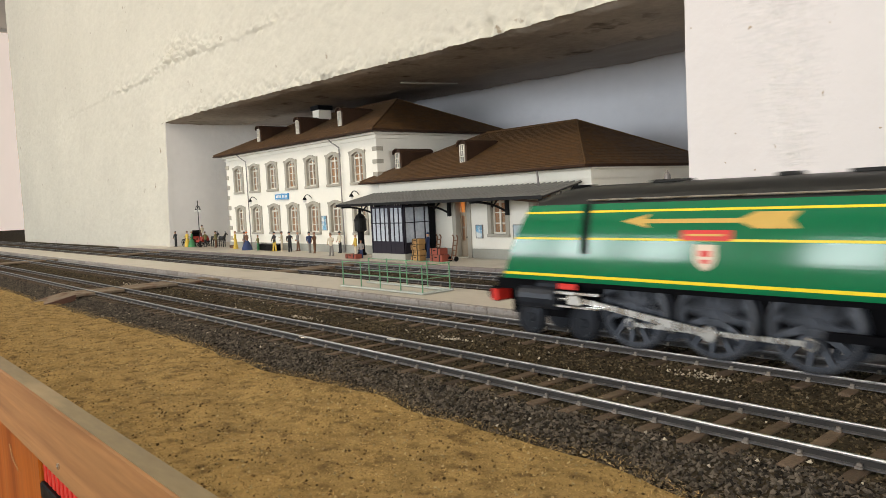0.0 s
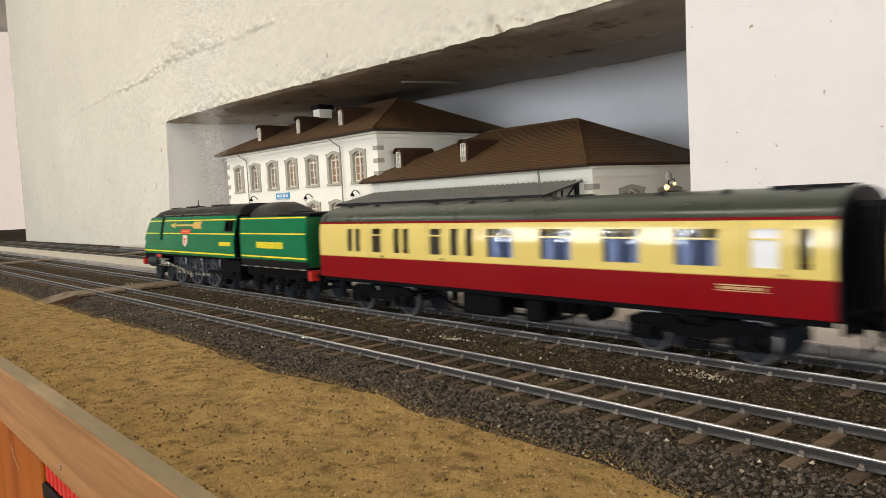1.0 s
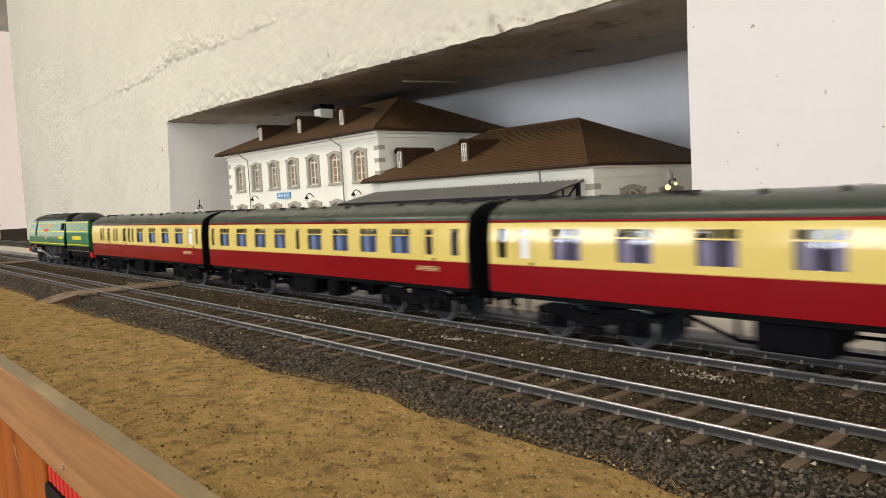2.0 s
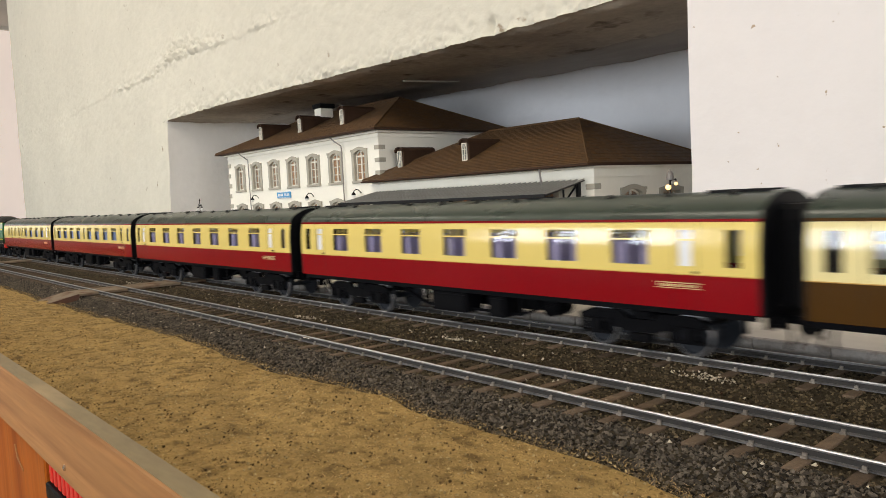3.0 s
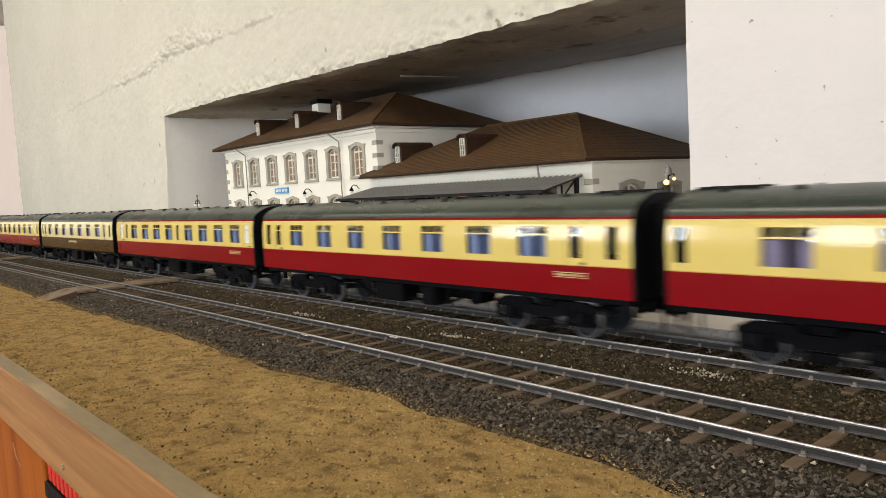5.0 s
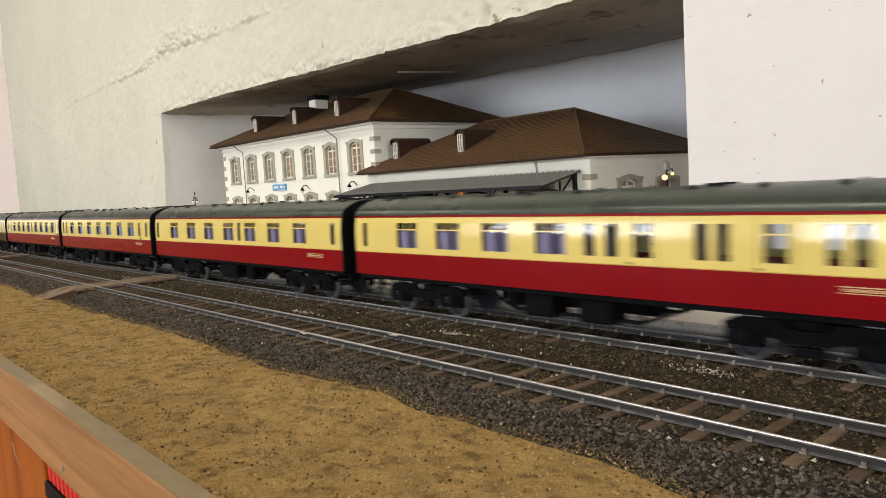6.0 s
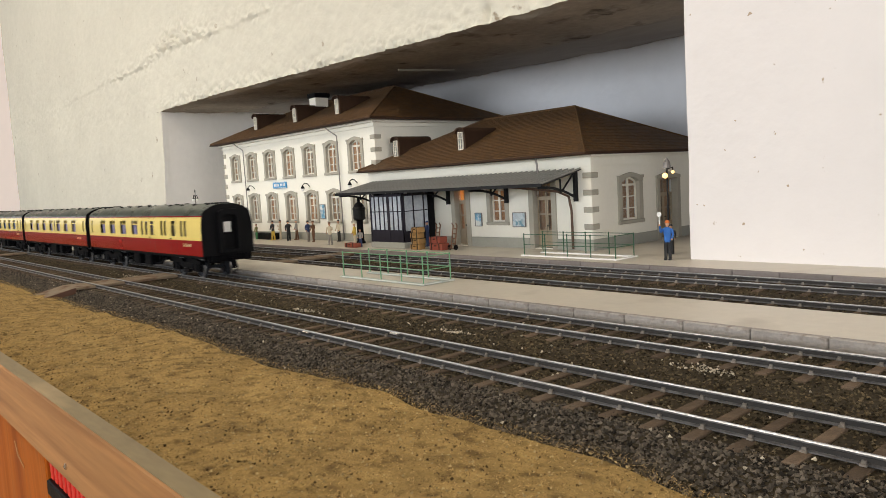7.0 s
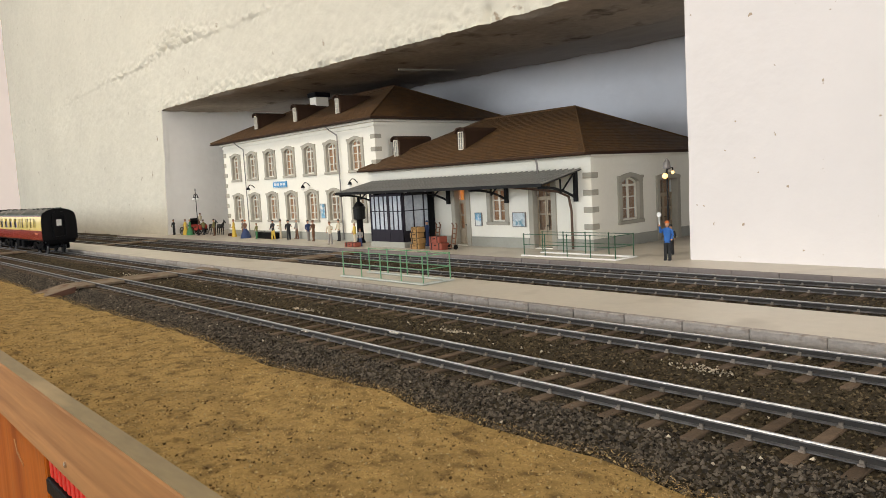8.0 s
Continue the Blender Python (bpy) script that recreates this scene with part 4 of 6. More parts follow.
# quoins, pipes, sign, posters, lamps on the front
for k in range(4):
    z = 26.0 + 21.2 * k
    part("quoin", mm().box(WING_X1 - 12.5, -1.4, z, WING_X1 + 1.4, 12.5, z + 7, 0.6), SURROUND, station)
for k in range(3):
    z = 131.2 + 21.2 * k
    part("quoin", mm().box(MAIN_X1 - 12, -1.4, z, MAIN_X1 + 1.4, 13, z + 7.1, 0.6), SURROUND, station)
for k in range(8):
    z = 18 + 22.5 * k
    part("quoin", mm().box(MAIN_X0 - 1.6, -1.6, z, MAIN_X0 + (13 if k % 2 else 9), 16, z + 9, 0.6), SURROUND, station)
for x, z1, z0 in ((-902, 201, 2), (-536, 201, 2)):
    p = mm().tube([(x - 12, -20, z1 + 2), (x - 9, -15, z1 - 4), (x, -5, z1 - 14), (x, -4, z0)], 1.1, 6)
    part("downpipe", p, GUTTER, station, "thin grey downpipe")
p = mm().tube([(-58, -21, 119), (-58, -19, 110), (-58, -18, 98.5)], 1.3, 6)
part("downpipe", p, GUTTER, station, "short grey downpipe above the canopy")
p = mm().tube([(-62, -68, 84), (-50, -40, 80), (-32, -12, 75), (-20, -5, 68), (-17, -4, 50), (-17, -4, 2)], 1.6, 6)
part("downpipe", p, mat("copper_pipe", (0.11, 0.065, 0.045), 0.5, 0.3), station, "copper-brown downpipe bending under the canopy")
sg = part("name_sign", mm().box(-785, -3.4, 101.5, -732, -0.3, 114, 0.5), BLUE_SIGN, station, "blue enamel station name sign with white lettering too small to read")
lt = mm()
for k, w in enumerate((5, 4, 4.5, 4.5, 0, 4.5, 3, 4, 3.5)):
    if w:
        lt.box(-779 + 5.1 * k, -3.7, 105.4, -779 + 5.1 * k + w * 0.8, -3.35, 110.6)
lt.box(-784, -3.6, 102.2, -733, -3.35, 102.8)
lt.box(-784, -3.6, 112.8, -733, -3.35, 113.4)
part("lettering", lt, WHITE, sg)
BLUEPOST = mat("poster_blue", (0.16, 0.36, 0.52), 0.5, var=0.5, scale=90, stain=(0.75, 0.78, 0.76), stain_at=(0.45, 0.6), stain_scale=110)
GREYPOST = mat("poster_grey", (0.55, 0.62, 0.66), 0.5, var=0.3, scale=90, stain=(0.18, 0.34, 0.42), stain_at=(0.52, 0.62), stain_scale=120)
for x0, x1, z0, z1, mt in ((-195, -183, 30, 47.5, BLUEPOST), (-121, -99, 29.5, 47.5, GREYPOST), (-613, -597, 41, 66, BLUEPOST)):
    po = part("poster", mm().box(x0, -1.6, z0, x1, -0.3, z1), mt, station, "small blue-and-white travel poster")
    fr = mm()
    fr.box(x0 - 1, -2, z0 - 1, x0, -0.3, z1 + 1)
    fr.box(x1, -2, z0 - 1, x1 + 1, -0.3, z1 + 1)
    fr.box(x0, -2, z0 - 1, x1, -0.3, z0)
    fr.box(x0, -2, z1, x1, -0.3, z1 + 1)
    part("poster_frame", fr, GUTTER, po)
for x, z in ((-874, 104), (-649, 101), (-491, 102)):
    b = mm()
    b.tube([(x + 3, -0.3, z), (x + 3, -6, z + 6), (x + 1, -10, z + 7), (x - 2, -13, z + 3)], 0.8, 6)
    b.lathe((x - 2, -13, z - 3), [(4.2, 0), (3.0, 3), (1.0, 5.5), (0.6, 6.5)], 10)
    wl = part("wall_lamp", b, BLACK, station, "black swan-neck wall lamp")
    part("bulb", mm().ball((x - 2, -13, z - 4.0), 3.4), OPAL, wl, "white opal globe")
# chimney
c = mm()
c.box(-742, 70, 240, -718, 100, 279, 0.8)
chim = part("chimney", c, STUCCO, station, "pale chimney with a dark cap")
part("cap", mm().box(-745, 67, 279.2, -715, 103, 288, 1.0), BLACK, chim)


def dormer(x, y, z, w=16.0):
    """A small dormer: boarded cheeks, round-headed front and a glazed sash."""
    d = new("dormer")
    d.parent = station
    d.empty_display_size = 0.01
    d.matrix_basis = pose(x * 0.001, y * 0.001, z * 0.001)
    b = mm()
    hw = w / 2
    arch = [(hw * math.cos(a) * 1.15, 26 + 6 * math.sin(a)) for a in [math.pi * k / 8 for k in range(9)]]
    b.prism([(hw * 1.15, -6), *arch, (-hw * 1.15, -6)], "y", 2, 70)
    part("dormer_body", b, ROOF_DARK, d, "dark boarded dormer cheeks")
    lid = mm()
    lid.prism([(hw * 1.3, 24.5), (hw * 1.3, 26.5), *[(px * 1.16, pz + 2.0) for px, pz in arch], (-hw * 1.3, 26.5), (-hw * 1.3, 24.5), *[(px, pz + 0.2) for px, pz in reversed(arch)]], "y", -2, 70)
    part("dormer_roof", lid, ROOF_DARK, d)
    f = mm()
    hw = w / 2 - 3.0
    f.box(-hw, -0.4, 0, -hw + 1.1, 1.9, 27)
    f.box(hw - 1.1, -0.4, 0, hw, 1.9, 27)
    f.box(-0.45, -0.4, 0, 0.45, 1.9, 27)
    for zz in (0, 8.6, 17.2, 26.0):
        f.box(-hw + 1.1, -0.3, zz, hw - 1.1, 1.8, zz + 1.0)
    part("sash", f, SASH, d)
    part("pane", mm().box(-hw + 1, 1.0, 1, hw - 1, 1.3, 26), GLASS, d)
    return d


for x in (-893, -727, -574):
    dormer(x, 24, 230)
for x in (-406, -246):
    dormer(x, 24, 141)

# platform canopy on the wing
canopy = new("canopy")
canopy.parent = station
tagged(canopy, "dark ribbed sheet-metal platform canopy on iron brackets")
cx0, cx1, cyf, czf, czb = -442.0, -2.0, -76.0, 85.5, 101.5
m = mm()
m.prism([(cyf, czf), (cyf, czf - 1.2), (-0.3, czb - 1.2), (-0.3, czb)], "x", cx0, cx1)
part("sheet", m, CANOPY, canopy)
n = 46
rib = mm().prism([(cyf, czf + 0.05), (-0.5, czb + 0.05), (-0.5, czb + 1.9), (cyf, czf + 1.9)], "x", -0.7, 0.7).data("seam", SEAM)
for k in range(n):
    part("seam", None, None, canopy, at=pose((cx0 + 2 + (cx1 - cx0 - 4) * k / (n - 1)) * 0.001, 0, 0), data=rib)
part("fascia", mm().box(cx0 - 1, cyf - 1.2, czf - 2.8, cx1 + 1, cyf, czf + 1.2), IRON, canopy, "black iron fascia")
for x in (-436, -343, -250, -130, -10):
    b = mm()
    arc = [(x, cyf + 4 + 66 * t, czf - 4 - 17 * t * t + 3 * t) for t in [k / 8 for k in range(9)]]
    b.tube(arc, 1.7, 6)
    b.box(x - 1.8, -6, czf - 24, x + 1.8, -0.4, czb - 2)
    b.tube([(x, cyf + 2, czf - 2.5), (x, -3, czb - 3)], 1.2, 6)
    b.tube([(x, -32, czf - 12), (x, -6, czb - 5)], 1.2, 6)
    b.tube([(x, -32, czf - 12), (x, -32, czf + 5)], 1.2, 6)
    part("bracket", b, IRON, canopy, "curved black iron bracket")

# glazed waiting shelter under the canopy
sh = thing("waiting_shelter", "dark-framed glazed waiting shelter on a pale stone plinth under the canopy", "shelter", at=ST)
sx0, sx1, sy0, sz1 = -367.0, -286.0, -62.0, 84.0
part("plinth", mm().box(sx0 - 2, sy0 - 2, 0, sx1 + 2, -2.5, 9, 0.6), STUCCO_GREY, sh, "pale grey stone plinth")


def glazed(name, along, a0, a1, b, posts, panel, heavy=()):
    me = mm()
    gl = mm()

    def bx(p0, z0, p1, z1, th):
        if along == "x":
            me.box(p0, b - th, z0, p1, b + th, z1)
        else:
            me.box(b - th, p0, z0, b + th, p1, z1)
    for k in range(posts + 1):
        p = a0 + (a1 - a0) * k / posts
        w = 2.6 if k in (0, posts) or k in heavy else 0.9
        bx(max(a0, p - w), 9, min(a1, p + w), sz1, 1.5 if w > 2 else 1.1)
    bx(a0, 9.2, a1, panel, 1.0)
    for z, th in ((panel, 1.6), (55, 0.9), (sz1 - 5, 2.5)):
        bx(a0, z - th / 2, a1, z + th, 1.3)
    ob = part(name, me, SHELTER, sh)
    if along == "x":
        gl.box(a0 + 1, b - 0.3, panel, a1 - 1, b + 0.3, sz1 - 5)
    else:
        gl.box(b - 0.3, a0 + 1, panel, b + 0.3, a1 - 1, sz1 - 5)
    part("pane", gl, LIT_PANE, ob)


glazed("front_frame", "x", sx0, sx1, sy0, 7, 26, (4,))
glazed("end_frame", "y", sy0, -2.5, sx1, 3, 24)
glazed("end_frame", "y", sy0, -2.5, sx0, 3, 24)
# Black panel stands in for the shade of the recess behind the shelter.
part("back_post", mm().box(sx1 - 3, -14, 9, sx1 + 2.2, -2.6, sz1), BLACK, sh, "black panel put in for the dark recess at the corner")
part("shelter_roof", mm().box(sx0 - 1, sy0 - 1, sz1, sx1 + 1, -2.5, sz1 + 1.2), BLACK, sh)
part("bench", mm().box(sx0 + 10, -18, 18, sx1 - 12, -6, 21), DOORWOOD, sh)

# ---- the train, in millimetres: x back from the front, on the rail heads ----
SIDE = [(31.5, 28.0), (31.5, 57.0)] + [(31.5 - 0.0065 * (1.85 * k) ** 2, 57.0 + 1.85 * k) for k in range(1, 11)]


def half(z):
    for (a, p), (b, q) in zip(SIDE, SIDE[1:]):
        if p <= z <= q:
            return a + (b - a) * (z - p) / (q - p)
    return SIDE[-1][0]


def strip(me, x0, x1, z0, z1, s, th=1.0, out=0.0):
    """A piece of coach side between two heights, following the curved side."""
    zs = [z0] + [z for _, z in SIDE if z0 < z < z1] + [z1]
    outer = [(s * (half(z) + out), z) for z in zs]
    inner = [(s * (half(z) + out - th), z) for z in reversed(zs)]
    me.prism(outer + inner, "x", x0, x1)


LEN = 428.0
STD = [(15.5, 27.5, "d"), (39.5, 46.5, "n"), (62.5, 85.5, "w"), (105.5, 128.5, "w"), (147.5, 170.5, "w"), (189.5, 212.5, "w"), (226.0, 233.0, "n"),
       (251.0, 274.0, "w"), (293.0, 316.0, "w"), (334.0, 357.0, "w"), (375.0, 398.0, "w"), (409.0, 419.0, "d")]
BRAKE = [(43.0, 50.5, "n"), (54.5, 61.5, "n"), (78.0, 90.0, "t"), (106.5, 114.0, "n"), (118.0, 125.5, "n"), (150.0, 162.0, "t"), (172.0, 180.5, "n"), (188.0, 195.5, "n"),
         (209.0, 233.0, "w"), (256.0, 280.0, "w"), (303.0, 327.0, "w"), (348.5, 372.5, "w"), (389.5, 403.0, "d"), (411.5, 417.5, "n")]
OPEN = [(7.5, 15.5, "n"), (27.0, 35.5, "d"), (53.5, 76.0, "w"), (101.0, 124.0, "w"), (149.5, 172.0, "w"), (198.5, 221.5, "w"), (246.5, 270.0, "w"), (295.0, 318.5, "w"), (343.0, 367.0, "w"),
        (385.0, 393.0, "d"), (411.0, 419.0, "n")]
KITCHEN = [(6.5, 13.5, "n"), (28.5, 52.0, "w"), (70.0, 93.5, "w"), (112.0, 135.0, "w"), (153.0, 175.0, "w"), (194.0, 201.0, "n"),
           (216.0, 239.5, "w"), (257.5, 281.5, "w"), (299.0, 322.5, "w"), (341.0, 364.5, "w"), (383.0, 391.0, "d"), (411.0, 419.0, "n")]
SALOON = [(4.0, 11.5, "n"), (50.0, 74.0, "w"), (101.0, 125.0, "w"), (150.0, 174.0, "w"), (200.0, 224.0, "w"), (233.5, 240.5, "n"), (250.0, 273.5, "w"), (299.0, 322.5, "w"), (348.0, 371.5, "w"), (411.5, 418.5, "n")]
OPEN_CLEAR = list(OPEN)
BRAKE_REAR = [w_ for w_ in BRAKE if w_[2] != "d"]
TOP, BOT = 69.0, 50.5
vent_data = mm().lathe((0, 0, 0), [(2.5, -1), (2.5, 1.2), (1.7, 2.2), (0.5, 2.6)], 8).data("roof_vent", SOOT)
wheel_prof = [(12.6, -1.0), (12.6, 0.2), (11.6, 0.6), (11.6, 2.6), (10.0, 3.0), (9.2, 2.0), (4.0, 2.0), (3.0, 3.4), (0.2, 3.4)]


def disc_pair(r):
    me = mm()
    for s in (-1, 1):
        rows = []
        tmp = Mesh()
        tmp.lathe((0, 0, 0), [(a * r / 11.6, h) for a, h in wheel_prof], 24)
        me.add([(x, s * (z + 14.2), y) for x, y, z in tmp.v], tmp.f)
    me.cyl((0, -15, 0), (0, 15, 0), 2.0, None, 8)
    return me


wheelset_data = disc_pair(11.6).data("wheelset", [WHEEL], True)
tyre = mm()
n = 24
rings = []
for r, y in ((11.62, -0.9), (11.62, 0.9), (10.4, 1.3), (10.4, -0.9)):
    rings.append([(r * math.cos(2 * math.pi * i / n), y, r * math.sin(2 * math.pi * i / n)) for i in range(n)])
tyre.loft(rings + [rings[0]], caps=False)
tyre_data = tyre.data("tyre", mat("bright_tyre", (0.45, 0.45, 0.47), 0.3, 0.9), True)


def bogie_mesh():
    b = mm()
    for s in (-1, 1):
        y0, y1 = s * 19.5, s * 22.5
        b.prism([(-42, 19), (-34, 22), (-12, 22), (-8, 18), (8, 18), (12, 22), (34, 22), (42, 19), (42, 16), (24, 15), (10, 11), (-10, 11), (-24, 15), (-42, 16)], "y", min(y0, y1), max(y0, y1))
        for x in (-30, 30):
            b.box(x - 4, min(y0, y1) - 1.2, 7.5, x + 4, max(y0, y1) + 1.2, 17, 0.8)
            for dx in (-9, 9):
                b.cyl((x + dx, s * 22.3, 9), (x + dx, s * 22.3, 17), 1.9, None, 8)
            b.box(x - 11, min(y0, y1), 7.5, x + 11, max(y0, y1), 9)
        b.box(-8, min(y0, y1) - 1, 5.5, 8, max(y0, y1) + 1, 10, 0.6)
    b.box(-6, -19.5, 14, 6, 19.5, 22)
    b.box(-40, -19.5, 17, -37, 19.5, 20)
    b.box(37, -19.5, 17, 40, 19.5, 20)
    return b


bogie_data = bogie_mesh().data("bogie", UNDER)


seat_data = {}
for sm in (SEAT, SEAT_PURPLE):
    s0 = mm().box(-6.5, -9.5, 0, 4.5, 9.5, 11, 1)
    s0.box(-6.5, -9.5, 11, 2.0, 9.5, 34.0, 1)
    seat_data[sm.name] = s0.data("seat", sm)
table_data = mm().box(-3, -8.5, 0, 3, 8.5, 1, 0.2).data("table", DOORWOOD)


FROSTED = mat("frosted_glass", (0.74, 0.75, 0.78), 0.3, var=0.05, scale=60)
LINING = mat("straw_lining", (0.50, 0.27, 0.05), 0.4, var=0.08, scale=60)


def coach(name, label, layout, lower, seats):
    c = thing(name, label, "railway coach", "coaches of the express train")
    for s in (-1, 1):
        sd_ = Mesh(0.001)
        strip(sd_, 0, LEN, 28, 46, s)
        sd_.cur = 1
        strip(sd_, 0, LEN, 46.25, BOT, s)
        strip(sd_, 0, LEN, TOP, 73, s)
        x = 0.0
        for a, b, kind in layout:
            strip(sd_, x, a, BOT, TOP, s)
            x = b
            if kind in "wtd":
                strip(sd_, a, b, 63.6, 64.5, s, 0.9, -0.05)
            if kind == "w":
                for q in (a + (b - a) / 3, a + 2 * (b - a) / 3):
                    strip(sd_, q - 0.3, q + 0.3, 64.5, TOP, s, 0.7, -0.1)
        strip(sd_, x, LEN, BOT, TOP, s)
        sd_.cur = 0
        strip(sd_, 0, LEN, 73.2, 74.9, s, 1.0, 0.05)
        sd_.cur = 2
        strip(sd_, 0, LEN, 45.9, 46.4, s, 1.0, 0.12)
        cream = CREAM_PALE if lower is BROWN else CREAM
        side = part("body_side", sd_, [lower, cream, LINING], c, "painted coach side in two colours")
        for a, b, kind in layout:
            g = Mesh(0.001)
            strip(g, a - 0.3, b + 0.3, BOT - 0.3, TOP + 0.3, s, 0.4, -0.75)
            part("window_pane", g, FROSTED if kind == "d" and lower is MAROON and any(layout is q for q in (OPEN, BRAKE, STD)) else COACH_GLASS, side)
            if kind in "wd":
                fr = Mesh(0.001)
                for u, w_ in ((a - 0.5, a), (b, b + 0.5)):
                    strip(fr, u, w_, BOT - 0.5, TOP + 0.5, s, 0.6, 0.1)
                strip(fr, a, b, BOT - 0.5, BOT, s, 0.6, 0.1)
                strip(fr, a, b, TOP, TOP + 0.5, s, 0.6, 0.1)
                part("window_frame", fr, cream, side)
        for a, b, kind in layout:
            if kind in "dt":
                dl = Mesh(0.001)
                for u in (a - 3.2, b + 3.2):
                    strip(dl, u - 0.14, u + 0.14, 29, 73, s, 0.5, 0.04)
                dl.cyl((b + 1.8, s * 31.4, 47.5), (b + 1.8, s * 33.0, 47.5), 0.7, None, 6)
                part("door_seam", dl, BLACK, side)
    # interior
    it = mm()
    it.box(1.5, -29.5, 27, LEN - 1.5, 29.5, 29)
    part("floor_pan", it, UNDER, c)
    part("ceiling_liner", mm().box(2, -27.5, 73.4, LEN - 2, 27.5, 74.2), WHITE, c, "white inner ceiling")
    st = mm()
    for a, b, kind in layout:
        if kind == "w":
            mid = (a + b) / 2
            for s in (-1, 1):
                for dx in (-6.5, 6.5):
                    part("seat", None, None, c, at=pose((mid + dx) * 0.001, s * 0.0185, 0.029, 0, 0, 0 if dx < 0 else 180), data=seat_data[seats.name])
                part("table", None, None, c, at=pose(mid * 0.001, s * 0.0175, 0.046), data=table_data)
    if layout is BRAKE or layout is BRAKE_REAR:
        st.box(36, -27, 29, 38, 27, 72)
        st.box(142, -27, 29, 144, 27, 72)
    st.box(201, -28.5, 29, 202, -10, 72)
    part("partition", st, DOORWOOD, c, "wooden partition")
    # roof
    arc = [(29.6, 74.6), (29.0, 77.0), (26.4, 80.0), (22, 82.7), (16, 85.2), (8, 87.1), (0, 87.7)]
    outer = arc + [(-y, z) for y, z in reversed(arc[:-1])]
    inner = [(y * 0.965, z - 1.0) for y, z in outer]
    rf = Mesh(0.001)
    rf.prism(outer + list(reversed(inner)), "x", -0.5, LEN + 0.5)
    rm = rf.data("roof", COACH_ROOF, True)
    roof_ = part("roof", None, None, c, "dark grey-green domed roof", data=rm)
    r = random.Random(len(name))
    for k in range(11):
        for yv in (-11, 11):
            if (k * 2 + (yv > 0)) % 5 == 4:
                continue
            part("roof_vent", None, None, roof_, at=pose((22 + k * 38.4) * 0.001, yv * 0.001, 0.0858), data=vent_data)
    for x0, x1 in ((4, 40), (120, 133), (258, 270), (LEN - 40, LEN - 4)):
        for yr in (-6.5, 6.5):
            part("roof_rib", mm().box(x0, yr - 1, 86.6, x1, yr + 1, 88.6, 0.4), BLACK, roof_)
    # ends with gangways
    for e, dirn in ((0.0, -1), (LEN, 1)):
        ring = [(s_, z) for s_, z in SIDE] + arc[1:]
        poly = ring + [(-y, z) for y, z in reversed(ring[:-1])]
        en = Mesh(0.001)
        hole = [(8, 33), (8, 72), (-8, 72), (-8, 33)]
        x0, x1 = sorted((e + dirn * 0.1, e + dirn * 1.4))
        k = 0.995
        cheek = [(y * k, z) for y, z in ring if y >= 8.1]
        cheek = [(8.05, 28.0)] + cheek + [(8.05, 86.6)]
        en.prism(cheek, "x", x0, x1)
        en.prism([(-y, z) for y, z in reversed(cheek)], "x", x0, x1)
        en.box(x0, -8, 72, x1, 8, 86.4)
        en.box(x0, -8, 28, x1, 8, 33)
        end = part("coach_end", en, BLACK, c, "black coach end")
        ga, gb = sorted((e + dirn * 1.2, e + dirn * 10.5))
        for zz in range(3):
            xa = ga + (gb - ga) * zz / 3
            xb = ga + (gb - ga) * (zz + 0.75) / 3
            big = [(13.5, 31), (13.5, 73), (12, 78), (8, 80.5), (-8, 80.5), (-12, 78), (-13.5, 73), (-13.5, 31)]
            small = [(8.5, 34), (8.5, 70), (7.5, 73), (5, 74.5), (-5, 74.5), (-7.5, 73), (-8.5, 70), (-8.5, 34)]
            at_x = lambda loop, x_: [(x_, y_, z_) for y_, z_ in loop]
            gw = Mesh(0.001).loft([at_x(big, xa), at_x(big, xb), at_x(small, xb), at_x(small, xa), at_x(big, xa)], caps=False)
            part("gangway_fold", gw, BLACK, end, "black corridor bellows fold")
        dr = mm()
        dr.box(e - 0.9, -8, 33, e + 0.9, 8, 72)
        dd = part("gangway_door", dr, BLACK, end)
        x0, x1 = sorted((e + dirn * 1.0, e + dirn * 1.3))
        part("door_pane", mm().box(x0, -4.5, 54, x1, 4.5, 66), OPAL, dd, "pale door window")
        bf = mm()
        for y in (-20, 20):
            bf.cyl((e, y, 24.5), (e + dirn * 6, y, 24.5), 2.0, None, 8)
            bf.cyl((e + dirn * 6, y, 24.5), (e + dirn * 7.4, y, 24.5), 4.2, None, 12)
        bf.box(min(e, e + dirn * 2.5), -26, 20.5, max(e, e + dirn * 2.5), 26, 28)
        bf.box(min(e, e + dirn * 9), -1.2, 20, max(e, e + dirn * 9), 1.2, 24)
        bf.tube([(e + dirn * 2, -6, 22), (e + dirn * 4, -7, 12), (e + dirn * 2, -6, 8)], 0.8, 6)
        bf.tube([(e + dirn * 2, 7, 22), (e + dirn * 4, 8, 12), (e + dirn * 2, 7, 8)], 0.8, 6)
        bf.tube([(e + dirn * 7, -1, 22), (e + dirn * 9, 0, 15), (e + dirn * 7, 1, 13)], 0.9, 6)
        part("buffer_beam", bf, UNDER, end)
    # underframe
    uf = mm()
    for s in (-1, 1):
        uf.box(2, s * 28 - 1, 24.5, LEN - 2, s * 28 + 1, 28)
        uf.tube([(130, s * 20, 25), (165, s * 20, 12), (262, s * 20, 12), (298, s * 20, 25)], 1.1, 6)
        for x in (165, 262):
            uf.box(x - 1, s * 20 - 1, 12, x + 1, s * 20 + 1, 25)
    uf.box(2, -3, 22, LEN - 2, 3, 27)
    part("underframe", uf, UNDER, c)
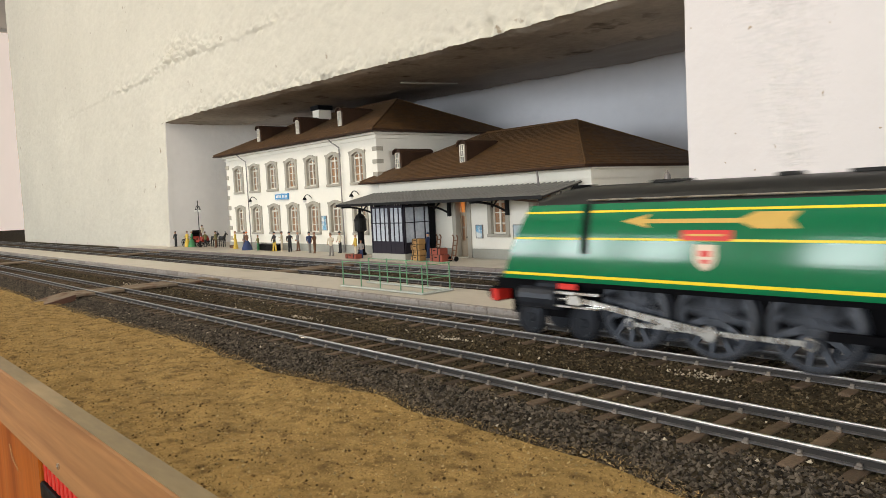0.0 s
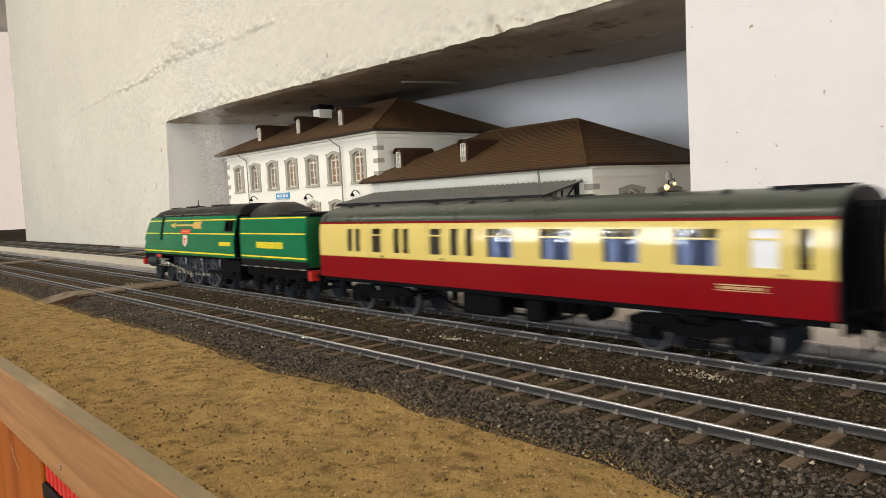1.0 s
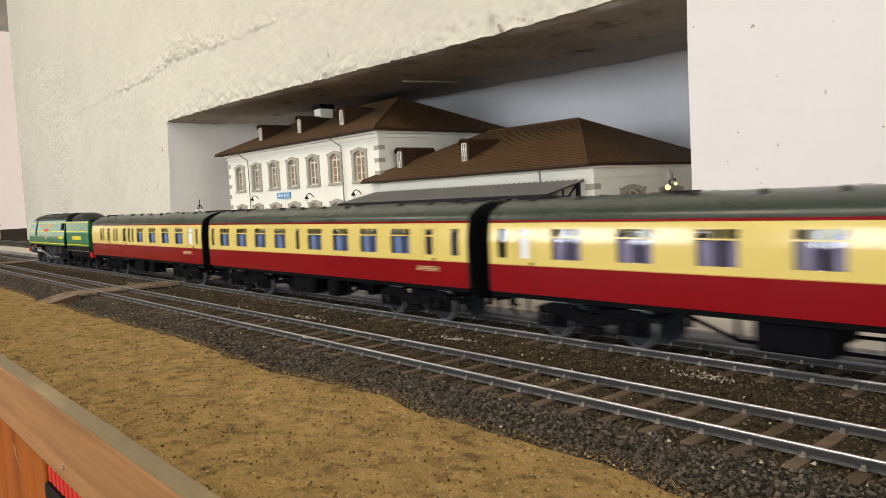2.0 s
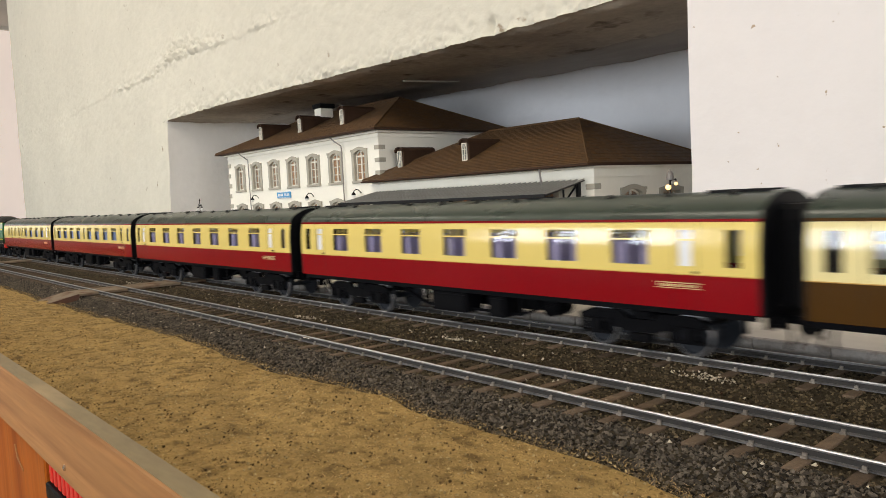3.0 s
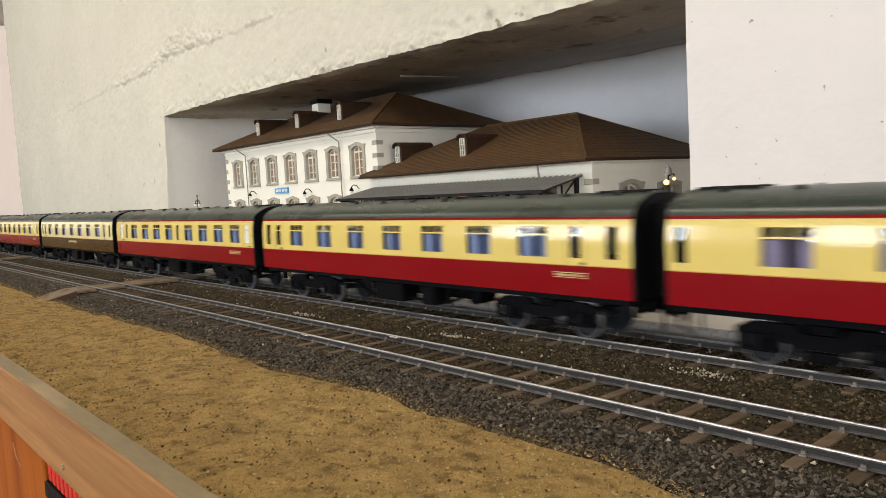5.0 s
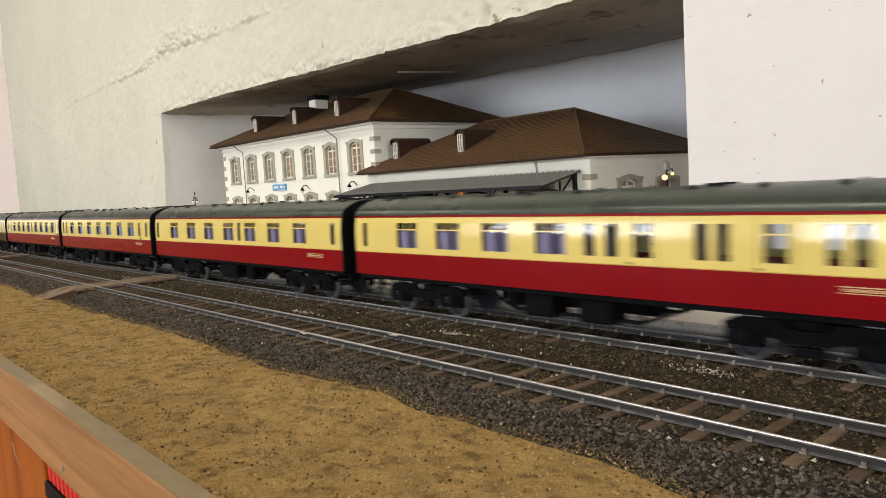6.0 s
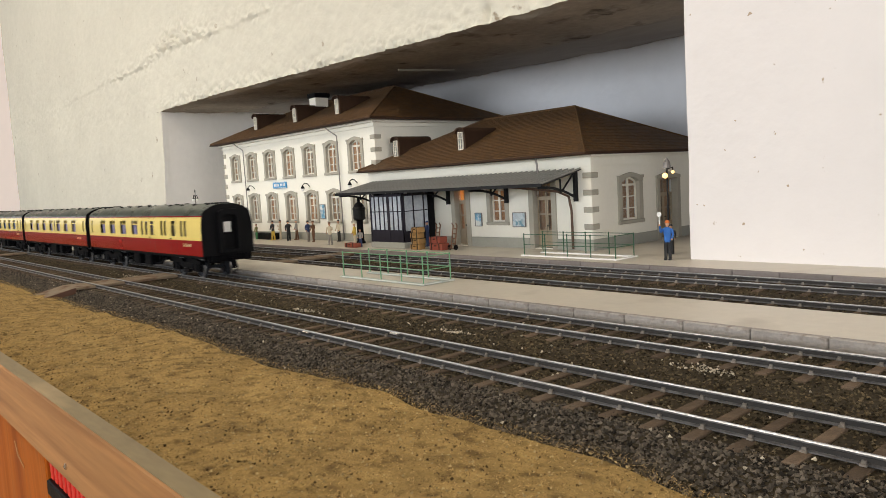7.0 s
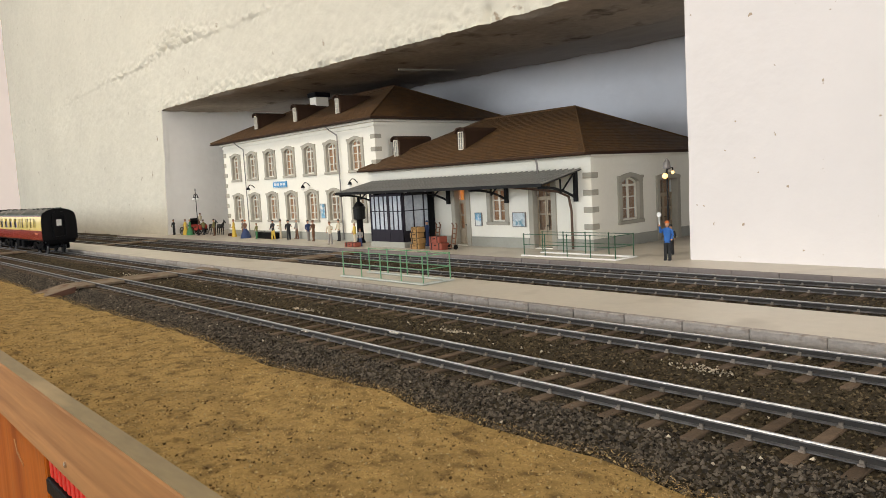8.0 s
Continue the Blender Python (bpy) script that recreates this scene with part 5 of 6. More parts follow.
    for x0, x1, s in ((176, 214, -1), (226, 250, 1), (236, 252, -1), (182, 206, 1)):
        bx = mm().box(x0, s * 18 - 8, 9.5, x1, s * 18 + 8, 24, 0.8)
        bx.box(x0 + 2, s * 26.2 - 0.4, 11, x1 - 2, s * 26.2 + 0.4, 22)
        part("battery_box", bx, UNDER, c)
    part("vacuum_cylinder", mm().cyl((276, -8, 17), (276, 8, 17), 7, None, 14), UNDER, c)
    for x in (74, LEN - 74):
        bg = part("bogie", None, None, c, at=pose(x * 0.001, 0, 0), data=bogie_data)
        for dx in (-30, 30):
            ws = part("wheelset", None, None, bg, at=pose(dx * 0.001, 0, 0.0116), data=wheelset_data)
            for s in (-1, 1):
                part("tyre", None, None, bg, "bright steel tyre", at=pose(dx * 0.001, s * 0.0159, 0.0116, 0, 0, 0 if s > 0 else 180), data=tyre_data)
    # running name on the lower panel, too small to read
    for s in (-1, 1):
        lb = Mesh(0.001)
        nx0 = 186 if lower is BROWN else 30 if layout is BRAKE_REAR else 372
        ln = 48 if lower is BROWN else 26
        strip(lb, nx0, nx0 + ln, 41.4, 41.9, s, 0.4, 0.05)
        strip(lb, nx0, nx0 + ln, 38.6, 39.0, s, 0.4, 0.05)
        for k in range(int(ln / 2.4)):
            strip(lb, nx0 + 1 + k * 2.4, nx0 + 2.6 + k * 2.4, 39.5, 40.9, s, 0.4, 0.05)
        part("panel_lettering", lb, mat("lettering_straw", (0.55, 0.42, 0.2), 0.5), c, "straw-coloured lettering too small to read")
    return c


maroon_std = coach("coach", "maroon and cream passenger coach with a dark grey roof", STD, MAROON, SEAT)
maroon_brake = coach("coach", "maroon and cream brake coach with paired narrow van windows", BRAKE, MAROON, SEAT)
brown_open = coach("coach", "chocolate brown and cream passenger coach with a dark grey roof", OPEN, BROWN, SEAT_PURPLE)
maroon_kitchen = coach("coach", "maroon and cream restaurant coach with a dark grey roof", KITCHEN, MAROON, SEAT)
maroon_open = coach("coach", "maroon and cream open coach with white door windows", OPEN, MAROON, SEAT_PURPLE)
maroon_clear = coach("coach", "maroon and cream open coach with clear door windows", OPEN_CLEAR, MAROON, SEAT)
maroon_saloon = coach("coach", "maroon and cream saloon coach with a dark grey roof", SALOON, MAROON, SEAT_PURPLE)
last_brake = coach("coach", "maroon and cream brake coach at the tail of the train", BRAKE_REAR, MAROON, SEAT_PURPLE)
coaches = [maroon_brake, maroon_kitchen, maroon_open, copy_thing(maroon_open, Matrix()), brown_open, maroon_std, maroon_clear, maroon_saloon, last_brake]

# ---- the locomotive ----
loco = thing("steam_locomotive", "malachite green streamlined steam locomotive with yellow lining and a golden arrow", "locomotive")
CS = [(31.0 - (0.0042 if z > 44 else 0.005) * (z - 44) ** 2, z) for z in [37.5 + 1.75 * k for k in range(27)]]


def lhalf(z):
    for (a, p), (b, q_) in zip(CS, CS[1:]):
        if p <= z <= q_:
            return a + (b - a) * (z - p) / (q_ - p)
    return CS[-1][0]


def front_x(z):
    return 3.0 + (z - 38) * 0.5


def lstrip(me, x0, x1, z0, z1, s, out=0.12, th=0.5, lean=False):
    zs = [z0] + [z for _, z in CS if z0 < z < z1] + [z1]
    v, f = [], []
    for z in zs:
        xa = max(x0, front_x(z)) if lean else x0
        for o in (out, out - th):
            v += [(xa, s * (lhalf(z) + o), z), (x1, s * (lhalf(z) + o), z)]
    n = len(zs)
    for k in range(n - 1):
        a, b = 4 * k, 4 * k + 4
        f += [(a, a + 1, b + 1, b), (a + 2, b + 2, b + 3, a + 3), (a, b, b + 2, a + 2), (a + 1, a + 3, b + 3, b + 1)]
    f += [(0, 2, 3, 1), (4 * n - 4, 4 * n - 3, 4 * n - 1, 4 * n - 2)]
    me.add(v, f)


for s in (-1, 1):
    sd_ = Mesh(0.001)
    lstrip(sd_, 3, 252, 37.5, 83, s, 0, 1.2, True)
    lstrip(sd_, 252, 273.5, 37.5, 66, s, 0, 1.2)
    lstrip(sd_, 252, 273.5, 77, 83, s, 0, 1.2)
    lstrip(sd_, 273.5, 277, 37.5, 83, s, 0, 1.2)
    side = part("casing_side", sd_, LOCO_GREEN, loco, "gloss malachite green casing side")
    ln = Mesh(0.001)
    lstrip(ln, 3, 277, 40.2, 41.9, s, 0.15, 0.5, True)
    lstrip(ln, 8, 66, 62.6, 63.8, s, 1.75, 0.5, True)
    lstrip(ln, 72, 277, 62.6, 63.8, s, 0.15, 0.5)
    lstrip(ln, 14, 66, 78.0, 79.2, s, 1.75, 0.5, True)
    lstrip(ln, 72, 277, 78.0, 79.2, s, 0.15, 0.5)
    part("lining", ln, YELLOW, side, "yellow lining")
    df = Mesh(0.001)
    lstrip(df, 4, 67, 54.5, 83, s, 1.6, 1.0, True)
    part("smoke_deflector", df, LOCO_GREEN, side)
    sl_ = Mesh(0.001)
    lstrip(sl_, 67.2, 72, 54.5, 83, s, 0.1, 0.6)
    part("deflector_slot", sl_, BLACK, side)
    ar = Mesh(0.001)
    y = s * 30.2

    def flat(pts, out):
        o = [(x, s * (lhalf(z) + out), z) for x, z in pts]
        i = [(x, s * (lhalf(z) + out - 0.5), z) for x, z in pts]
        n_ = len(pts)
        return o + i, [tuple(range(n_)), tuple(reversed(range(n_, 2 * n_)))] + [(k, (k + 1) % n_, n_ + (k + 1) % n_, n_ + k) for k in range(n_)]
    ar.add(*flat([(94, 73), (112, 76.8), (109, 74), (163, 74), (163, 71.8), (109, 71.8), (112, 69.2)], 0.25))
    ar.add(*flat([(163, 74), (170, 77), (191, 77), (187, 73), (191, 69), (170, 69), (163, 71.8)], 0.25))
    part("golden_arrow", ar, GOLD, side, "golden arrow emblem")
    pl = Mesh(0.001)
    lstrip(pl, 131.5, 159, 63.0, 68.2, s, 0.6, 0.8)
    part("name_plate", pl, RED, side, "red name plate")
    pb = Mesh(0.001)
    lstrip(pb, 135, 155, 65.2, 66.2, s, 0.75, 0.3)
    part("plate_lettering", pb, GOLD, side)
    pl = Mesh(0.001)
    pl.add(*flat([(139, 61), (151, 61), (151, 53), (149, 50), (145, 47.5), (141, 50), (139, 53)], 0.5))
    part("shield", pl, mat("shield_cream", (0.70, 0.58, 0.45), 0.4, var=0.08, scale=60), side, "cream crest shield")
    pr = Mesh(0.001)
    pr.add(*flat([(142, 58), (148, 58), (148, 55), (142, 55)], 0.62))
    pr.add(*flat([(142, 53.5), (148, 53.5), (147, 51.5), (143, 51.5)], 0.62))
    part("shield_charge", pr, RED, side)
    nb = Mesh(0.001)
    for k in range(6):
        lstrip(nb, 241 + k * 4.8, 244.6 + k * 4.8, 50.2, 54.6, s, 0.3, 0.4)
    part("number_bars", nb, YELLOW, side, "yellow number shown as plain bars")
    part("cab_pane", mm().box(252.2, min(s * 26.2, s * 25.9), 66, 273.4, max(s * 26.2, s * 25.9), 77), COACH_GLASS, side)
    wf = Mesh(0.001)
    lstrip(wf, 251.4, 252.6, 65.5, 77.5, s, 0.3, 0.6)
    lstrip(wf, 272.9, 274.1, 65.5, 77.5, s, 0.3, 0.6)
    lstrip(wf, 252.6, 272.9, 65.5, 66.3, s, 0.3, 0.6)
    lstrip(wf, 252.6, 272.9, 76.7, 77.5, s, 0.3, 0.6)
    lstrip(wf, 262.4, 263.2, 66.3, 76.7, s, 0.3, 0.6)
    part("cab_window_frame", wf, SOOT, side)
# black casing top and cab roof
top = [(24.3, 83.0), (22.8, 87.0), (19.0, 91.0), (11, 93.2), (0, 93.8)]
outer = top + [(-y, z) for y, z in reversed(top[:-1])]
ct = Mesh(0.001)
ct.loft([[(26, y * 0.97, 82.6 + (z - 83) * 0.35) for y, z in outer], [(40, y, 82.8 + (z - 83) * 0.85) for y, z in outer], [(60, y, z) for y, z in outer], [(236, y, z) for y, z in outer]])
part("casing_top", ct, SOOT, loco, "matt black casing top", smooth=True)
cr = Mesh(0.001)
cr.loft([[(236, y * 1.03, z + (1.2 if z > 83 else 0)) for y, z in outer], [(284, y * 1.03, z + (1.2 if z > 83 else 0)) for y, z in outer]])
part("cab_roof", cr, SOOT, loco, "black cab roof", smooth=True)
part("roof_hatch", mm().box(100, -9, 93, 118, 9, 95.2, 0.8), SOOT, loco)
part("safety_valve", mm().box(170, -6, 93, 180, 6, 95.6, 0.8), SOOT, loco)
for yr in (-6.5, 6.5):
    part("roof_rib", mm().box(205, yr - 1.5, 93.2, 232, yr + 1.5, 95.2, 0.4), SOOT, loco)
for s in (-1, 1):
    part("handrail", mm().tube([(70, s * 24.6, 85.2), (236, s * 24.6, 85.2)], 0.5), STEEL, loco, "thin bright handrail")
chm = mm().lathe((46, 0, 90), [(7, 0), (6.2, 2.5), (6.6, 4.5), (4.5, 4.6), (4.2, 1)], 14)
part("chimney", chm, BLACK, loco)
fr = mm()
fr.add([(3, -30, 38), (3, 30, 38), (25, 23.5, 82), (25, -23.5, 82), (10, -30, 38), (10, 30, 38), (30, 23.5, 82), (30, -23.5, 82)],
       [(0, 1, 2, 3), (4, 7, 6, 5), (0, 4, 5, 1), (3, 2, 6, 7), (0, 3, 7, 4), (1, 5, 6, 2)])
part("front_plate", fr, LOCO_GREEN, loco)
sb = mm().cyl((8, 0, 62), (20, 0, 62), 17, 17, 24)
part("smokebox_door", sb, BLACK, loco)
bk = mm()
bk.box(277, -28, 37.5, 278, 28, 60)
bk.box(277, -24.5, 60, 278, 24.5, 84)
bk.box(240, -28, 37, 284, 28, 39)
part("cab_back", bk, BLACK, loco)
bb = mm()
bb.box(-9, -29, 21, -5, 29, 30, 0.6)
bm_ = part("buffer_beam", bb, UNDER, loco, "black front buffer beam")
# Red-painted end of the beam, no lamp.
part("beam_lamp", mm().box(-9.7, -29.6, 21.6, -4.7, -16, 29.4, 0.4), RED, bm_, "bright red end of the beam")
for y in (-20, 20):
    b = mm()
    b.cyl((-9, y, 25.5), (-16, y, 25.5), 2.4, 2.0, 10)
    b.cyl((-16, y, 25.5), (-17.6, y, 25.5), 4.6, 4.6, 14)
    part("buffer", b, BLACK, bm_)
part("front_hook", mm().tube([(-9, 0, 25), (-12, 0, 26), (-13, 0, 23), (-11, 0, 20)], 1.0), BLACK, bm_)
fm = mm()
for s in (-1, 1):
    fm.box(-6, s * 12 - 1.4, 12, 262, s * 12 + 1.4, 32)
fm.box(-6, -27, 30, 28, 27, 37)
fm.box(28, -26, 34, 250, 26, 37.5)
fm.box(225, -24, 14, 275, 24, 34)
fm.box(60, -10, 34, 235, 10, 60)
part("main_frame", fm, UNDER, loco)
for s in (-1, 1):
    cy_ = mm()
    cy_.cyl((15, s * 24, 26), (44, s * 24, 26), 7.6, None, 16)
    cy_.cyl((17, s * 23, 34), (44, s * 23, 34), 4.0, None, 12)
    part("cylinder", cy_, WHEEL, loco)
    part("cylinder_cover", mm().box(48, min(s * 29.6, s * 30.6), 32.5, 62, max(s * 29.6, s * 30.6), 36.2, 0.5), RED, loco, "red cylinder cover plate")
    sb_ = mm()
    sb_.box(42, s * 27 - 1.5, 29.4, 76, s * 27 + 1.5, 31.0)
    sb_.box(42, s * 27 - 1.5, 21.4, 76, s * 27 + 1.5, 22.6)
    part("slide_bar", sb_, STEEL, loco)
    sr = mm()
    sr.cyl((240, s * 20, 10), (240, s * 26, 10), 3, None, 8)
    sr.box(200, min(s * 24, s * 27), 18, 262, max(s * 24, s * 27), 22)
    part("footstep", sr, UNDER, loco)


def disc_wheel(r):
    me = mm()
    for s in (-1, 1):
        tmp = Mesh()
        k = r / 11.6
        tmp.lathe((0, 0, 0), [(13.0 * k, -1.0), (13.0 * k, 0.2), (r, 0.6), (r, 3.0), (r * 0.86, 3.4), (r * 0.8, 2.2), (r * 0.3, 2.2), (r * 0.26, 3.6), (0.2, 3.6)], 24)
        me.add([(x, s * (z + 14.2), y) for x, y, z in tmp.v], tmp.f)
    me.cyl((0, -15, 0), (0, 15, 0), 2.0, None, 8)
    return me


small_wheel_data = disc_wheel(10.5).data("wheelset", WHEEL, True)
for x in (12, 55, 236):
    part("carrying_wheelset", None, None, loco, at=pose(x * 0.001, 0, 0.0105), data=small_wheel_data)
DRIVER_R = 0.0215


def driver_mesh():
    """A pair of dished driving wheels with pierced webs, crank pins set a quarter turn apart."""
    me = mm()
    n = 28
    for s in (-1, 1):
        for r0, r1, y0, y1 in ((18.2, 21.5, 14.8, 18.2), (21.0, 22.6, 13.6, 14.8), (0.6, 5.2, 14.8, 18.8)):
            rings = []
            for r, y in ((r0, y0), (r1, y0), (r1, y1), (r0, y1), (r0, y0)):
                rings.append([(r * math.cos(2 * math.pi * i / n), s * y, r * math.sin(2 * math.pi * i / n)) for i in range(n)])
            me.loft(rings, caps=False)
        for k in range(11):
            a = 2 * math.pi * k / 11
            ca, sa = math.cos(a), math.sin(a)
            w0, w1 = 1.9, 1.5
            pts = []
            for y in (15.2, 17.4):
                pts += [(4.5 * ca - w0 * sa, s * y, 4.5 * sa + w0 * ca), (4.5 * ca + w0 * sa, s * y, 4.5 * sa - w0 * ca),
                        (18.8 * ca + w1 * sa, s * y, 18.8 * sa - w1 * ca), (18.8 * ca - w1 * sa, s * y, 18.8 * sa + w1 * ca)]
            me.add(pts, [(0, 1, 2, 3), (7, 6, 5, 4), (0, 4, 5, 1), (1, 5, 6, 2), (2, 6, 7, 3), (3, 7, 4, 0)])
        ph = -math.pi / 2 if s < 0 else 0.0
        px, pz = 7.2 * math.cos(ph), 7.2 * math.sin(ph)
        me.cyl((px, s * 17, pz), (px, s * 22, pz), 2.2, None, 10)
    me.cyl((0, -15, 0), (0, 15, 0), 2.6, None, 8)
    return me


driver_data = driver_mesh().data("driving_wheelset", DRIVER_BLACK, True)
dtyre = mm()
for s in (1,):
    n = 28
    rings = [[(r * math.cos(2 * math.pi * i / n), s * y, r * math.sin(2 * math.pi * i / n)) for i in range(n)] for r, y in ((21.56, 15.2), (21.56, 18.1), (20.6, 18.4), (20.6, 15.2), (21.56, 15.2))]
    dtyre.loft(rings, caps=False)
dtyre_data = dtyre.data("tyre", mat("worn_tyre", (0.20, 0.21, 0.23), 0.35, 0.9), True)
DRIVERS = []
for x in (93, 142.5, 192):
    w = part("driving_wheelset", None, None, loco, "spoked driving wheels", at=pose(x * 0.001, 0, DRIVER_R), data=driver_data)
    part("tyre", None, None, w, data=dtyre_data)
    part("tyre", None, None, w, at=pose(0, 0, 0, 0, 0, 180), data=dtyre_data)
    DRIVERS.append((w, x * 0.001))
RODS = []
for s in (-1, 1):
    cp = mm()
    for xa, xb in ((93, 142.5), (142.5, 192)):
        cp.box(xa, -0.8, -1.3, xb, 0.8, 1.3)
    for x in (93, 142.5, 192):
        cp.cyl((x, -1.2, 0), (x, 1.2, 0), 3.4, None, 12)
    RODS.append((part("coupling_rod", cp, STEEL, loco, "bright steel coupling rod"), s, "couple"))
    cn = mm()
    cn.prism([(-86, -1.5), (0, -2.2), (0, 2.2), (-86, 1.5)], "y", -0.9, 0.9)
    cn.cyl((0, -1.4, 0), (0, 1.4, 0), 4.2, None, 12)
    cn.cyl((-86, -1.4, 0), (-86, 1.4, 0), 3.0, None, 12)
    RODS.append((part("connecting_rod", cn, STEEL, loco, "bright steel connecting rod"), s, "connect"))
    xh = mm()
    xh.box(-5, -2, -3, 5, 2, 3, 0.5)
    xh.cyl((-22, 0, 0), (-5, 0, 0), 1.2, None, 8)
    RODS.append((part("crosshead", xh, STEEL, loco), s, "cross"))

# ---- the tender ----
tender = thing("tender", "malachite green locomotive tender with yellow lining and black top", "tender")
TS = [(30.0, 31.5), (30.4, 44.0), (30.3, 61.0), (29.4, 72.0), (28.6, 80.5)]


def thalf(z):
    for (a, p), (b, q_) in zip(TS, TS[1:]):
        if p <= z <= q_:
            return a + (b - a) * (z - p) / (q_ - p)
    return TS[-1][0]


TX0, TX1 = 0.0, 134.0


def tstrip(me, x0, x1, z0, z1, s, out=0.12, th=0.5):
    zs = [z0] + [z for _, z in TS if z0 < z < z1] + [z1]
    me.prism([(s * (thalf(z) + out), z) for z in zs] + [(s * (thalf(z) + out - th), z) for z in reversed(zs)], "x", x0, x1)


for s in (-1, 1):
    sd_ = Mesh(0.001)
    tstrip(sd_, TX0, TX1, 38.5, 80.5, s, 0, 1.2)
    side = part("tender_side", sd_, LOCO_GREEN, tender, "gloss malachite green tender side")
    ln = Mesh(0.001)
    for z0, z1 in ((40.6, 42.0), (63.4, 64.6), (78.6, 79.8)):
        tstrip(ln, TX0 + 1, TX1 - 1, z0, z1, s, 0.15)
    part("lining", ln, YELLOW, side, "yellow lining")
    lt = Mesh(0.001)
    for k in range(8):
        tstrip(lt, 37 + k * 6.8, 42.2 + k * 6.8, 49.6, 56.0, s, 0.3, 0.4)
    part("company_bars", lt, YELLOW, side, "yellow company lettering drawn as plain bars")
    bl = Mesh(0.001)
    tstrip(bl, TX0, TX1, 31.5, 38.5, s, 0, 1.2)
    part("skirt", bl, BLACK, side, "black skirt under the tank")
    stp = mm().box(TX0, min(s * 29.5, s * 31), 30.6, TX1, max(s * 29.5, s * 31), 31.4)
    part("running_edge", stp, STEEL, side)
tk = mm()
tk.box(TX0 + 0.5, -27, 33, TX1 - 0.5, 27, 80)
part("tank", tk, BLACK, tender)
hump = mm()
hp = [(24 * math.cos(a), 79 + 15.5 * math.sin(a)) for a in [math.pi * k / 12 for k in range(13)]]
hump.loft([[(8, y * 0.9, 79 + (z - 79) * 0.85) for y, z in hp], [(16, y, z) for y, z in hp], [(52, y, z) for y, z in hp], [(66, y * 0.95, 79 + (z - 79) * 0.78) for y, z in hp], [(78, y * 0.9, 79 + (z - 79) * 0.35) for y, z in hp]])
part("coal_cover", hump, SOOT, tender, "black arched coal space cover", smooth=True)
tb = mm()
tb.box(70, -24, 80, TX1 - 1, 24, 83, 0.8)
part("tank_top", tb, BLACK, tender)
part("tank_front", mm().box(-2, -26, 78, 12, 26, 82), BLACK, tender)
rear = mm()
rear.box(TX1 - 0.4, -28.4, 33, TX1 + 0.6, 28.4, 79)
rr2 = part("rear_plate", rear, mat("loco_green_matt", (0.014, 0.115, 0.035), 0.5, var=0.1, scale=30), tender, "dull green tender rear")
ld = mm()
for y in (10, 20):
    ld.tube([(TX1 + 2, y, 34), (TX1 + 2, y, 80)], 0.6)
for k in range(6):
    ld.tube([(TX1 + 2, 10, 38 + k * 7), (TX1 + 2, 20, 38 + k * 7)], 0.5)
part("ladder", ld, LOCO_GREEN, rr2)
rb = mm().box(TX1 - 2, -29, 21, TX1 + 2, 29, 30.5, 0.6)
bm2 = part("rear_buffer_beam", rb, RED, tender, "bright red rear buffer beam")
for y in (-20, 20):
    b = mm()
    b.cyl((TX1 + 2, y, 25), (TX1 + 9, y, 25), 2.2, None, 10)
    b.cyl((TX1 + 9, y, 25), (TX1 + 10.5, y, 25), 4.4, None, 12)
    part("buffer", b, BLACK, bm2)
tf = mm()
for s in (-1, 1):
    tf.prism([(2, 30), (TX1 - 4, 30), (TX1 - 4, 20), (118, 12), (104, 20), (90, 20), (80, 12), (70, 12), (58, 20), (46, 20), (36, 12), (26, 12), (12, 20), (2, 22)], "y", min(s * 22, s * 24.5), max(s * 22, s * 24.5))
    for x in (28, 72, 114):
        tf.box(x - 4, min(s * 24, s * 27), 6.5, x + 4, max(s * 24, s * 27), 16, 0.7)
        for q_ in range(4):
            tf.box(x - 9 + q_, min(s * 24.6, s * 26.6), 17 + q_ * 1.4, x + 9 - q_, max(s * 24.6, s * 26.6), 18 + q_ * 1.4)
tf.box(2, -22, 24, TX1 - 4, 22, 32)
part("tender_frame", tf, UNDER, tender)
for x in (28, 72, 114):
    part("carrying_wheelset", None, None, tender, at=pose(x * 0.001, 0, 0.0105), data=small_wheel_data)
part("drawbar", mm().box(-24, -3, 22, 2, 3, 26), UNDER, tender)

# ---- things on the platforms ----
def fence(name, label, x0, x1, y0, y1, posts, material, base_mat, height=0.0265):
    """Tubular railing round three sides of a stair well, on a pale base."""
    f = thing(name, label, "fence", at=pose(x0, y0, 0.002))
    w, d, h_ = (x1 - x0) * 1000, (y1 - y0) * 1000, height * 1000
    b = mm()
    b.box(-3, -3, -0.2, w + 3, 2.5, 1.4, 0.3)
    b.box(-3, d - 2.5, -0.2, w + 3, d + 3, 1.4, 0.3)
    b.box(w - 2.5, 2.5, -0.2, w + 3, d - 2.5, 1.4, 0.3)
    part("base", b, base_mat, f, "pale stone base")
    pd_ = mm()
    pd_.cyl((0, 0, 1), (0, 0, h_), 0.65, None, 8)
    pd_.ball((0, 0, h_), 1.05)
    pd_.ball((0, 0, h_ * 0.52), 0.95)
    data = pd_.data("post", material, True)
    for k in range(posts):
        for y in (0, d):
            part("post", None, None, f, at=pose(w * k / (posts - 1) * 0.001, y * 0.001, 0), data=data)
    for z in (h_, h_ * 0.52):
        for y in (0, d):
            part("rail", mm().tube([(0, y, z), (w, y, z)], 0.42, 6), material, f)
        part("rail", mm().tube([(w, 0, z), (w, d, z)], 0.42, 6), material, f)
    return f


